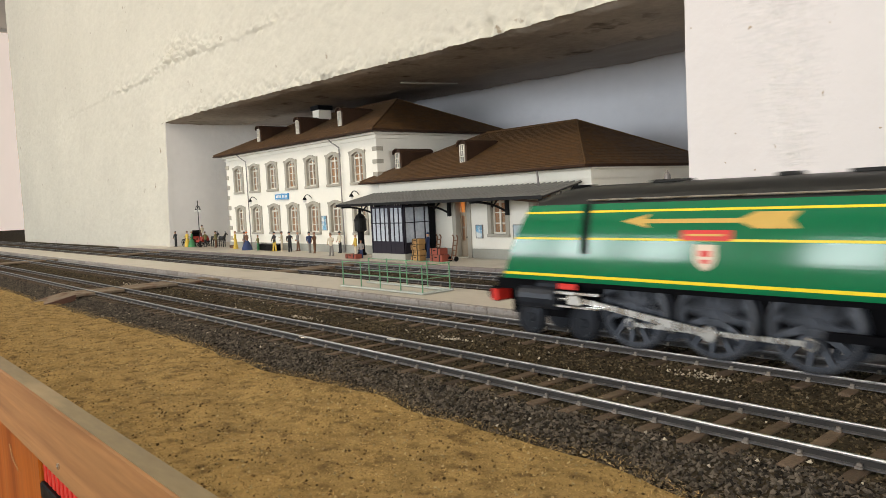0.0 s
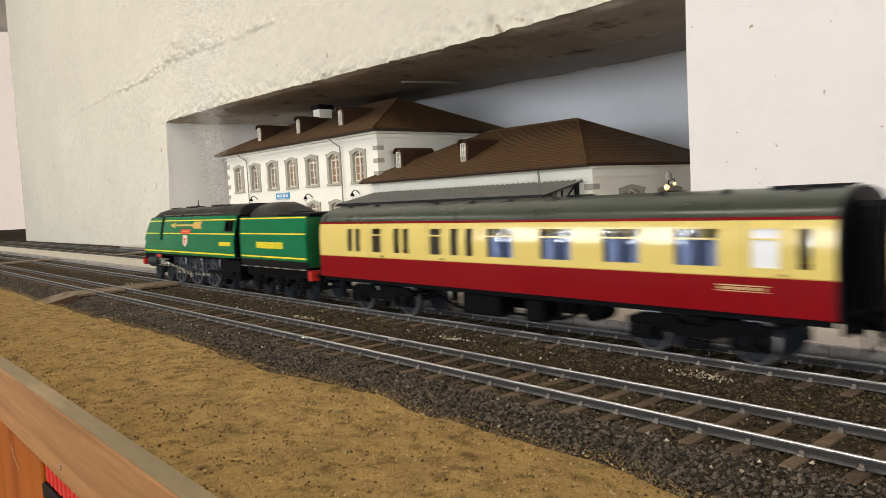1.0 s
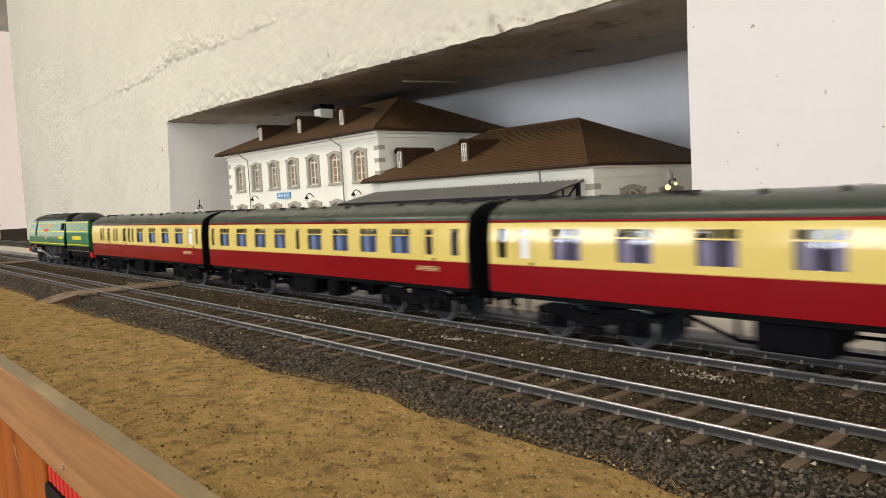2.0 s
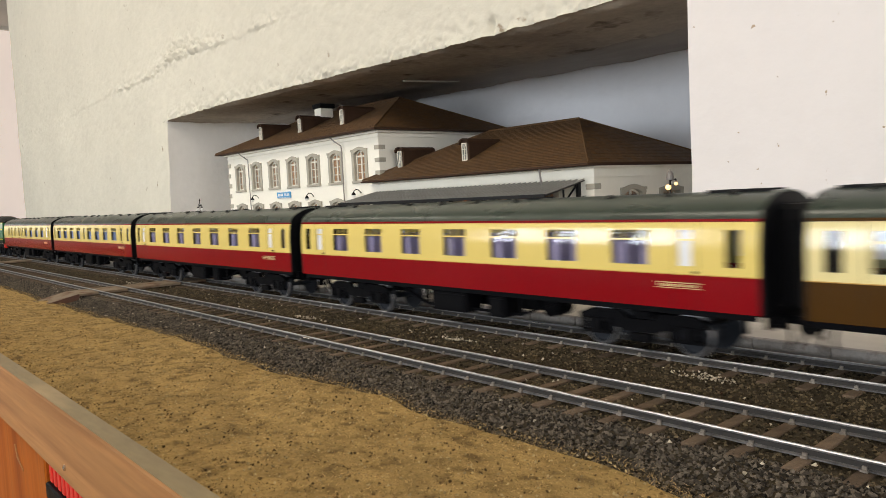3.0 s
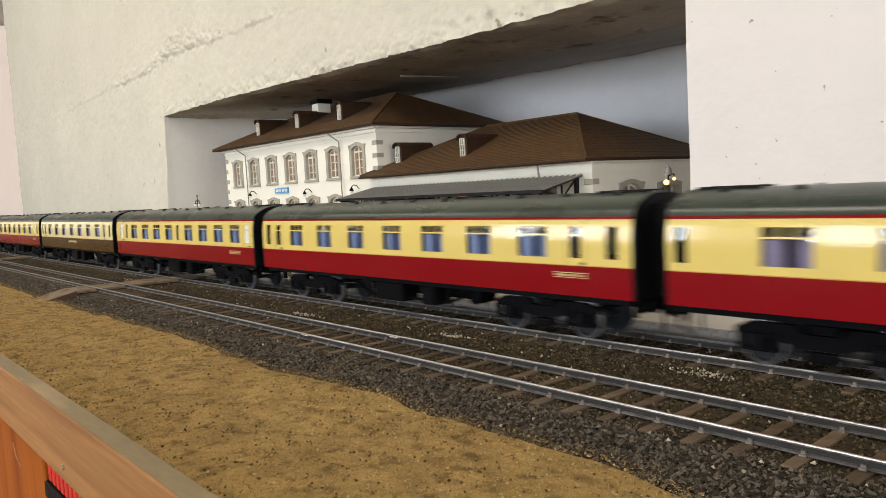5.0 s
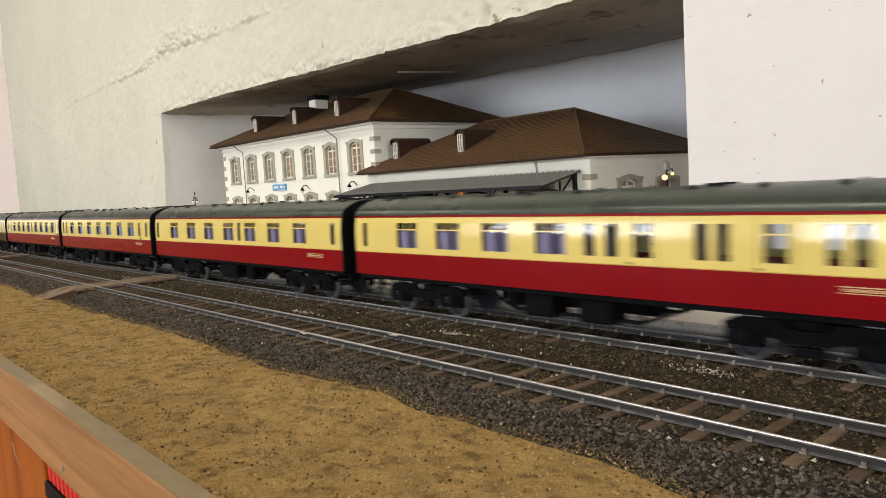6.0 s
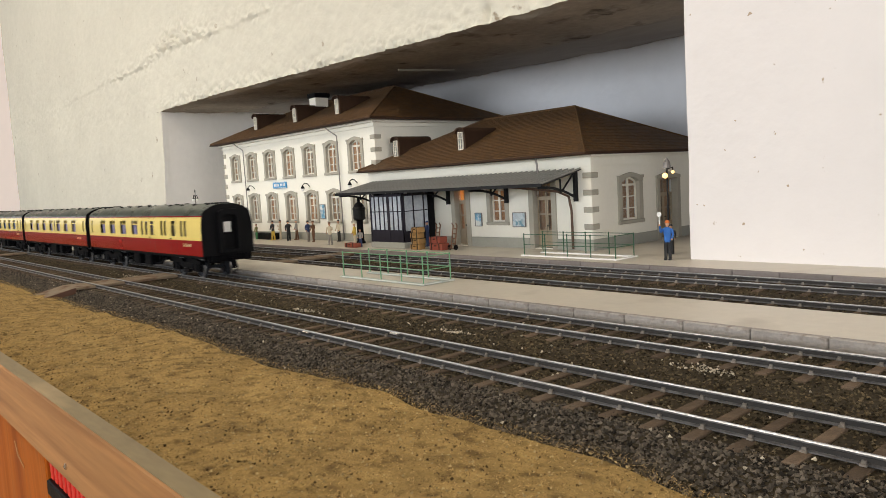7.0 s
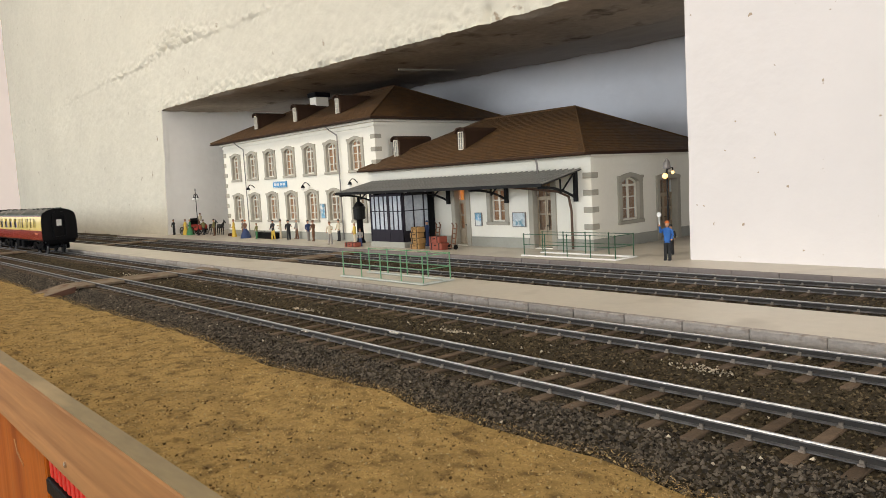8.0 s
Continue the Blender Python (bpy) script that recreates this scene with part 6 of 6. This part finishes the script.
fence("stair_railing", "light green tubular railing round a stair well on the island platform", -0.666, -0.532, 0.4325, 0.4665, 5, FENCE_GREEN, mat("pale_base", (0.42, 0.45, 0.42), 0.7))
fence("stair_railing", "dark green tubular railing round a stair well beside the station", -0.6135, -0.480, 0.660, 0.694, 5, FENCE_DARK, WHITE, 0.0262)


def cloth(name, c):
    return mat("figure_" + name, c, 0.7, var=0.12, scale=150)


CL = {"black": cloth("black", (0.02, 0.02, 0.022)), "blue": cloth("blue", (0.03, 0.13, 0.42)), "navy": cloth("navy", (0.03, 0.05, 0.13)), "yellow": cloth("yellow", (0.62, 0.43, 0.07)),
      "green": cloth("green", (0.06, 0.22, 0.09)), "cream": cloth("cream", (0.62, 0.54, 0.40)), "grey": cloth("grey", (0.28, 0.26, 0.24)), "brown": cloth("brown", (0.16, 0.08, 0.045)),
      "red": cloth("red", (0.38, 0.05, 0.035)), "olive": cloth("olive", (0.22, 0.20, 0.08)), "orange": cloth("orange", (0.65, 0.17, 0.04))}


def figure(x, y, turn, coat, legs, hat, h_=38.0, skirt=False, sit=False, arm=0.0, side=1, z=0.002, wide=1.0, stride=0.0, label=None, group="painted figures on the station platform"):
    """A small painted model figure, one plain mesh."""
    k = h_ / 38.0
    m_ = Mesh(0.001 * k)
    m_.cur = 1
    base = 9.0 if sit else 0.0
    if skirt:
        m_.lathe((0, 0, 0), [(7.6 * wide, 0), (7.2 * wide, 4), (5.2 * wide, 12), (3.0, 20), (2.5, 21)], 12)
    elif sit:
        for s in (-1, 1):
            m_.box(s * 1.9 - 1.4, -9, 9, s * 1.9 + 1.4, 1, 12, 0.5)
            m_.box(s * 1.9 - 1.3, -9, 0, s * 1.9 + 1.3, -6, 10, 0.5)
    else:
        for s in (-1, 1):
            m_.cyl((s * 2.1, s * stride, 0.6), (s * 1.6, 0, 19), 1.5, 2.0, 8)
            m_.box(s * 2.1 - 1.3, s * stride - 3.4, 0, s * 2.1 + 1.3, s * stride + 1.4, 1.6, 0.4)
    zt = 20 - (9 if sit else 0)
    m_.cur = 0
    rings = []
    for z_, a, b in ((zt - 2.5, 3.5, 2.5), (zt + 3, 3.2, 2.2), (zt + 9, 4.3, 2.5), (zt + 11.3, 3.3, 2.0), (zt + 12.2, 1.4, 1.3)):
        rings.append([(a * math.cos(2 * math.pi * i / 10), b * math.sin(2 * math.pi * i / 10), z_) for i in range(10)])
    m_.loft(rings)
    for s in (-1, 1):
        up = arm if s == side else 0.0
        e = (s * 5.6, -1.0 - up * 1.5, zt + 5.0 + up * 2.5)
        hd = (s * (4.8 + up), -3.5 - up * 3, zt + 0.5 + up * 14)
        m_.cyl((s * 4.3, 0, zt + 10.3), e, 1.3, 1.1, 7)
        m_.cyl(e, hd, 1.1, 0.9, 7)
        m_.cur = 2
        m_.ball(hd, 1.1, n=6)
        m_.cur = 0
    m_.cur = 2
    m_.cyl((0, 0, zt + 12), (0, 0, zt + 13.5), 1.1, None, 7)
    m_.ball((0, -0.2, zt + 15.4), 2.3, 0.9, 1.0, 1.15)
    m_.cur = 3
    m_.lathe((0, 0.1, zt + 16.3), [(2.4, 0), (2.5, 0.5), (2.1, 1.0), (1.9, 2.2), (0.8, 2.6)], 10)
    names = {"black": "black", "blue": "blue", "navy": "navy", "yellow": "yellow", "green": "green", "cream": "cream", "grey": "grey", "brown": "brown", "red": "red", "olive": "olive", "orange": "orange"}
    text = label or "painted model figure in %s with %s %s%s" % (names[coat], names[legs], "skirt" if skirt else "trousers", ", seated" if sit else " standing on the platform")
    ob = part("model_figure", m_, [CL[coat], CL[legs], SKIN, CL[hat]], at=pose(x, y, z, 0, 0, turn), smooth=True)
    return tagged(ob, text, "figurine", group)


PEOPLE = [(-1.838, 0.7005, 20, "black", "black", "black", {"arm": 0.9}), (-1.7874, 0.7098, 10, "yellow", "yellow", "brown", {"skirt": True}), (-1.768, 0.7137, -10, "green", "green", "cream", {"skirt": True, "wide": 1.35}),
          (-1.642, 0.7193, -40, "olive", "brown", "black", {}), (-1.529, 0.7149, -20, "yellow", "yellow", "brown", {"skirt": True, "wide": 0.7}),
          (-1.447, 0.702, 15, "brown", "navy", "orange", {"skirt": True, "wide": 1.5}), (-1.466, 0.706, -30, "grey", "brown", "black", {"stride": 2.5}),
          (-1.398, 0.703, -60, "olive", "green", "brown", {"h_": 31}), (-1.3247, 0.7014, 10, "black", "yellow", "black", {"arm": 0.3, "stride": 2.0}), (-1.320, 0.7155, -30, "cream", "cream", "black", {"arm": 0.5}),
          (-1.267, 0.7035, 60, "black", "black", "black", {"arm": 0.5, "stride": 3.0}), (-1.268, 0.7220, -15, "grey", "brown", "grey", {"stride": 2.0}), (-1.193, 0.7031, 80, "navy", "grey", "black", {"arm": 0.4, "stride": 3.0}),
          (-1.172, 0.7012, -70, "brown", "brown", "brown", {"stride": 1.5}), (-1.071, 0.673, 30, "cream", "grey", "brown", {"arm": 0.35, "stride": 2.0}), (-1.119, 0.722, 0, "cream", "black", "black", {}),
          (-0.990, 0.6685, -20, "yellow", "cream", "cream", {}), (-0.972, 0.6665, 50, "grey", "navy", "brown", {"h_": 28}), (-0.852, 0.706, -70, "navy", "navy", "navy", {"arm": 0.2}),
          (-0.4555, 0.730, 30, "black", "black", "black", {"h_": 33})]
for x, y, a, c_, l_, h_, kw in PEOPLE:
    figure(x, y, a, c_, l_, h_, **kw)
figure(-0.4291, 0.681, 20, "blue", "black", "orange", 41.0, arm=1.0, side=-1, label="painted model stationmaster figure in blue coat raising a signal disc")
m = mm()
m.cyl((0, 0, 0), (0, 0, 9), 0.5, None, 6)
m.cyl((0, -0.6, 11.4), (0, 0.6, 11.4), 2.5, None, 14)
whole("signal_disc", m, WHITE, "small white round signal disc held up on a stick", "signal disc", at=pose(-0.4326, 0.6723, 0.0392))


def lamp_post(x, y, height, label, lit, arms):
    p = thing("lamp_post", label, "lamp post", at=pose(x, y, 0.002))
    m_ = mm()
    m_.lathe((0, 0, 0), [(3.2, 0), (3.2, 3), (2.2, 5), (1.6, 14), (1.1, 16), (0.9, height * 0.55), (0.8, height - 6), (1.6, height - 4), (0.4, height)], 10)
    part("post", m_, IRON, p)
    for s in arms:
        a = mm()
        t = height - 14
        a.tube([(0, 0, t - 6), (s * 6, 0, t), (s * 10, 0, t - 1), (s * 11, 0, t - 5)], 0.7, 6)
        a.lathe((s * 11, 0, t - 9), [(2.6, 0), (2.0, 2.5), (0.7, 4.2)], 10)
        ar = part("arm", a, IRON, p)
        part("lamp_globe", mm().ball((s * 11, 0, t - 11.4), 4.0, n=10), lit, ar, "glowing bulb" if lit is BULB else "white opal globe", smooth=True)
    return p


lamp_post(-1.7112, 0.7103, 112.0, "dark iron platform lamp post with two white globes", OPAL, (-1, 1))
lp = thing("lamp_post", "dark iron lamp post with two glowing bulbs beside the station end", "lamp post", at=pose(-0.4625, 0.737, 0.002))
part("post", mm().lathe((0, 0, 0), [(3, 0), (3, 3), (1.6, 6), (1.1, 16), (0.9, 96), (0.9, 100)], 10), IRON, lp)
part("hood", mm().lathe((0, 0, 96), [(4.6, 0), (4.0, 3), (3.6, 7), (2.2, 9), (1.2, 10.5), (0.5, 12)], 12), GUTTER, lp, "grey conical hood")
for dx, dy, z, r in ((0, -4, 87.8, 3.2), (5.5, 3, 91.5, 2.0)):
    part("bulb", mm().ball((dx, dy, z), r, n=12), BULB, lp, "glowing warm bulb", smooth=True)
part("arm", mm().tube([(0, 0, 95), (5.5, 3, 97), (5.5, 3, 93)], 0.7), IRON, lp)

# round iron stove-like kiosk before the station
ks = thing("advertising_column", "black round cast-iron column with a domed drum top", "column", at=pose(-1.031, 0.708, 0.002))
part("shaft", mm().lathe((0, 0, 0), [(8, 0), (8, 3), (6.2, 5), (5.6, 20), (5.6, 38), (7, 40)], 16), BLACK, ks)
part("drum", mm().lathe((0, 0, 40), [(9, 0), (10.2, 2), (10.2, 17), (10.9, 18), (10.9, 20), (9.2, 22)], 18), SOOT, ks)
part("dome", mm().lathe((0, 0, 62), [(9.2, 0), (7.4, 4), (3.8, 7), (2.0, 9), (2.7, 11), (2.0, 14), (0.6, 16)], 16), BLACK, ks)


def crate(x, y, z, w, d, hh, material, label, turn=0.0):
    m_ = mm()
    m_.box(-w / 2, -d / 2, 0, w / 2, d / 2, hh, 0.7)
    c_ = part("crate", m_, material, at=pose(x, y, z, 0, 0, turn))
    tagged(c_, label, "crate", "luggage on the platform")
    s_ = mm()
    for px in (-w * 0.3, w * 0.3):
        s_.box(px - 0.8, -d / 2 - 0.35, 0.4, px + 0.8, d / 2 + 0.35, hh + 0.3)
    part("strap", s_, SOOT, c_)
    part("handle", mm().box(-2, -d / 2 - 0.8, hh * 0.6, 2, -d / 2, hh * 0.75), BLACK, c_)
    return c_


TAN = mat("tan_leather", (0.34, 0.195, 0.07), 0.6, var=0.15, scale=100)
REDWOOD = mat("red_crate", (0.26, 0.065, 0.04), 0.6, var=0.15, scale=100)
for k in range(4):
    crate(-0.8318 + (0.0015 if k % 2 else -0.001), 0.6705, 0.002 + k * 0.0082, 19 - k * 0.7, 13, 7.6, TAN, "small tan leather trunk in a stack on the platform", 4 * (-1) ** k)
crate(-0.791, 0.676, 0.002, 25, 16, 9.5, REDWOOD, "red-brown wooden crate on the platform", 3)
crate(-0.793, 0.676, 0.0118, 23, 15, 9.0, REDWOOD, "red-brown wooden crate stacked on another", -2)
for x, y in ((-0.770, 0.682), (-0.815, 0.690)):
    t_ = thing("sack_truck", "brown wooden two-wheeled sack truck standing on the platform", "sack truck", at=pose(x, y, 0.002, -12))
    for s in (-1, 1):
        part("handle_bar", mm().tube([(s * 4, 0, 3), (s * 4, 0, 34), (s * 4, -3, 37)], 0.9), CL["brown"], t_)
        part("wheel", mm().cyl((s * 5.5, 0, 3.6), (s * 7, 0, 3.6), 3.6, None, 14), BLACK, t_)
    b_ = mm()
    for z in (8, 15, 22, 29):
        b_.box(-4, -0.6, z, 4, 0.6, z + 1.4)
    b_.box(-5, -6, 1.5, 5, 0, 2.5)
    part("slats", b_, CL["brown"], t_)
crate(-1.372, 0.7125, 0.002, 84, 14, 13, BLACK, "long black luggage chest on the platform", -3)
crate(-0.982, 0.658, 0.002, 30, 12, 7, REDWOOD, "low red-brown trunk used as a seat", 0)
crate(-1.568, 0.727, 0.002, 16, 11, 6, CL["brown"], "small brown case on the platform", 0)


def wheel_mesh(r):
    me = mm()
    n = 18
    rings = [[(q * math.cos(2 * math.pi * i / n), y, q * math.sin(2 * math.pi * i / n)) for i in range(n)] for q, y in ((r, -0.7), (r, 0.7), (r * 0.87, 0.7), (r * 0.87, -0.7), (r, -0.7))]
    me.loft(rings, caps=False)
    for k in range(8):
        a = math.pi * 2 * k / 8
        me.cyl((0, 0, 0), (r * 0.9 * math.cos(a), 0, r * 0.9 * math.sin(a)), 0.5, None, 5)
    me.cyl((0, -1.2, 0), (0, 1.2, 0), r * 0.18, None, 8)
    return me


def carriage(x, y, body, label, hood, turn=0.0):
    """A small horse-drawn carriage."""
    c_ = thing("carriage", label, "carriage", "horse carriages", at=pose(x, y, 0.002, 0, 0, turn))
    b_ = mm()
    b_.prism([(-22, 16), (-24, 24), (-20, 25), (-14, 17), (2, 16), (8, 24), (20, 25), (24, 18), (18, 11), (-16, 11)], "y", -9, 9)
    part("body", b_, body, c_, smooth=False)
    for px, r in ((-16, 9.5), (17, 7.5)):
        for s in (-1, 1):
            part("wheel", wheel_mesh(r), BLACK, c_, at=pose(px * 0.001, s * 0.0105, r * 0.001))
        part("axle", mm().cyl((px, -10, r), (px, 10, r), 0.8, None, 6), BLACK, c_)
    part("seat", mm().box(-18, -8, 17, -10, 8, 20, 0.8), CL["brown"], c_)
    part("driver_seat", mm().box(14, -7, 24, 22, 7, 27, 0.8), BLACK, c_)
    if hood:
        hd = mm()
        hd.prism([(-26, 22), (-27, 34), (-22, 40), (-8, 40), (-7, 38), (-20, 34), (-22, 24)], "y", -10, 10)
        part("hood", hd, BLACK, c_, "black folding hood")
    part("shaft", mm().tube([(20, -4, 11), (46, -4, 14)], 0.7).tube([(20, 4, 11), (46, 4, 14)], 0.7), BLACK, c_)
    return c_


carriage(-1.800, 0.7235, mat("carriage_white", (0.5, 0.5, 0.45), 0.5), "pale open horse carriage beside the station", False, 8)
carriage(-1.748, 0.728, CL["red"], "dark red horse carriage with a black folded hood", True, 5)
for x, y, l_ in ((-1.7045, 0.7335, 0),):
    figure(x - 0.036, y - 0.004, -80, "cream", "brown", "black", 34, sit=True, z=0.028, label="painted model coachman figure seated on a carriage")
    figure(x - 0.012, y - 0.008, -90, "olive", "black", "black", 36)


def horse(x, y, turn, label):
    m_ = Mesh(0.00078)
    m_.loft([[(px, w * math.cos(a), z + hh * math.sin(a)) for a in [2 * math.pi * k / 10 for k in range(10)]] for px, w, z, hh in
             ((-17, 2.5, 27, 4), (-13, 5, 27, 6), (-4, 5, 26, 6), (6, 5, 26, 6), (12, 4.5, 28, 6), (17, 3, 33, 5), (21, 2.2, 39, 4))])
    m_.loft([[(px, 1.7 * math.cos(a), z + 2.6 * math.sin(a)) for a in [2 * math.pi * k / 8 for k in range(8)]] for px, z in ((19, 42), (24, 41), (30, 37))])
    for px, s in ((-13, -1), (-13, 1), (10, -1), (10, 1)):
        m_.cyl((px, s * 3, 24), (px - 0.5, s * 3, 11), 2.4, 1.4, 7)
        m_.cyl((px - 0.5, s * 3, 11), (px, s * 3, 0), 1.3, 1.5, 7)
    m_.cyl((-17, 0, 29), (-22, 0, 14), 1.6, 0.8, 6)
    m_.cyl((20, -1, 45), (20, -1.2, 48), 0.8, 0.2, 5)
    m_.cyl((20, 1, 45), (20, 1.2, 48), 0.8, 0.2, 5)
    return tagged(part("model_horse", m_, CL["black"], at=pose(x, y, 0.002, 0, 0, turn), smooth=True), label, "figurine", "model horses")


horse(-1.690, 0.737, 4, "black painted model horse harnessed before a carriage")
horse(-1.655, 0.741, 6, "black painted model horse beside the station corner")

# distant things past the end of the niche wall
hs = thing("signal_hut", "small red-brown model hut with a pale chimney at the far end", "hut", at=pose(-4.05, 0.62, -0.0058))
part("hut_wall", mm().box(-60, -40, 0, 60, 60, 62, 1), REDWOOD, hs)
part("hut_roof", mm().prism([(-50, 62), (70, 62), (10, 100)], "x", -68, 68), ROOF_DARK, hs)
part("chimney", mm().box(52, 20, 0, 80, 60, 86, 1), mat("pale_brick", (0.55, 0.42, 0.30), 0.8), hs, "pale brick chimney")
sgn = thing("signal_post", "dark signal post at the far end of the tracks", "signal", at=pose(-3.2, 0.445, 0.0013))
part("mast", mm().cyl((0, 0, 0), (0, 0, 150), 2.0, None, 8), BLACK, sgn)
part("signal_head", mm().box(-4, -6, 118, 4, 6, 150, 1), BLACK, sgn)

# ---- steam: soft rigid puffs that ride with the engine ----
smoke_mat = bpy.data.materials.new("steam")
smoke_mat.use_nodes = True
st_ = smoke_mat.node_tree
st_.nodes.remove(st_.nodes["Principled BSDF"])
df_, tl_, tp_, m1_, m2_ = (st_.nodes.new("ShaderNode" + k) for k in ("BsdfDiffuse", "BsdfTranslucent", "BsdfTransparent", "MixShader", "MixShader"))
for n_ in (df_, tl_):
    n_.inputs[0].default_value = (0.97, 0.96, 0.94, 1)
st_.links.new(df_.outputs[0], m1_.inputs[1])
st_.links.new(tl_.outputs[0], m1_.inputs[2])
st_.links.new(tp_.outputs[0], m2_.inputs[1])
st_.links.new(m1_.outputs[0], m2_.inputs[2])
st_.links.new(m2_.outputs[0], st_.nodes["Material Output"].inputs[0])
nz_ = st_.nodes.new("ShaderNodeTexNoise")
nz_.inputs["Scale"].default_value, nz_.inputs["Detail"].default_value = 48, 4
tc_ = st_.nodes.new("ShaderNodeTexCoord")
st_.links.new(tc_.outputs["Object"], nz_.inputs["Vector"])
mr_ = st_.nodes.new("ShaderNodeMapRange")
mr_.inputs[1].default_value, mr_.inputs[2].default_value, mr_.inputs[3].default_value, mr_.inputs[4].default_value = 0.3, 0.7, 0.07, 0.12
st_.links.new(nz_.outputs["Fac"], mr_.inputs[0])
st_.links.new(mr_.outputs[0], m2_.inputs[0])
# The plume's place along the engine is set to fit the camera's view.
steam = thing("steam_plume", "thin grey-white steam plume placed over the engine to fit the camera's view", "steam")
sr_ = random.Random(8)
for k in range(6):
    b_ = mm()
    for _ in range(1900 - 60 * k):
        z_ = 6 + 46 * (k + sr_.random())
        t = z_ / 282
        r = 3.5 + 19 * t
        px, py = -16 * t + 2 * math.sin(5 * t + 1) + sr_.gauss(0, r), sr_.gauss(0, r)
        d_ = Vector((sr_.gauss(0, 1), sr_.gauss(0, 1), sr_.gauss(0, 1))).normalized()
        e_ = d_.orthogonal().normalized()
        g_ = d_.cross(e_)
        q = (0.8 + 0.9 * t) * sr_.uniform(0.7, 1.3)
        o_ = Vector((px, py, z_))
        b_.add([tuple(o_ + q * (math.cos(u) * e_ + math.sin(u) * g_)) for u in [math.pi * i / 3 for i in range(6)]], [(0, 1, 2, 3, 4, 5)])
    part("steam_puff", b_, smoke_mat, steam)


# ---- what moves ----
# front of the first coach along the track, by the second
RUN = [(0.0, 0.1150), (0.5, -0.2212), (1.0, -0.5588), (1.5, -0.9020), (2.5, -1.5960), (3.5, -2.2940), (4.5, -3.0015), (5.5, -3.7330), (6.5, -4.4705), (7.0, -4.8405), (8.0, -5.5820)]
PITCH = 0.4500


def run_x(t):
    """The train's place between the rows, on a smooth curve."""
    return float(0.11315097 - 0.664502879 * t - 0.00707152252 * t * t + 0.000138325059 * t ** 3)


def motions():
    y = TRACK_Y["b"]
    for k, c in enumerate(coaches[:-1]):
        walk(c, [(t, pose(x + k * PITCH, y, 0)) for t, x in RUN])
    k = len(coaches) - 1
    walk(last_brake, [(t, pose(x + k * PITCH + LEN * 0.001, y, 0, 0, 0, 180)) for t, x in RUN])
    walk(loco, [(t, pose(x - 0.4525, y, 0)) for t, x in RUN])
    walk(tender, [(t, pose(x - 0.1600, y, 0)) for t, x in RUN])
    walk(steam, [(t, pose(x - 0.2775, y, 0.092)) for t, x in RUN])
    steps = [k / FPS for k in range(int(8 * FPS) + 1)]
    turn = [-(run_x(t) - 0.113) / DRIVER_R for t in steps]
    for w, x in DRIVERS:
        walk(w, [(t, pose(x, 0, DRIVER_R, 0, -math.degrees(a), 0)) for t, a in zip(steps, turn)])
    for ob, s, kind in RODS:
        rows = []
        for t, a in zip(steps, turn):
            ph = (-math.pi / 2 if s < 0 else 0.0) + a
            px, pz = 0.0072 * math.cos(ph), DRIVER_R + 0.0072 * math.sin(ph)
            cx_ = 0.1425 + px - math.sqrt(0.086 ** 2 - (pz - 0.026) ** 2)
            if kind == "couple":
                rows.append((t, pose(px, s * 0.0205, pz)))
            elif kind == "connect":
                rows.append((t, pose(0.1425 + px, s * 0.0232, pz, 0, -math.degrees(math.asin((0.026 - pz) / 0.086)) * -1, 0)))
            else:
                rows.append((t, pose(cx_, s * 0.026, 0.026)))
        walk(ob, rows)


motions()
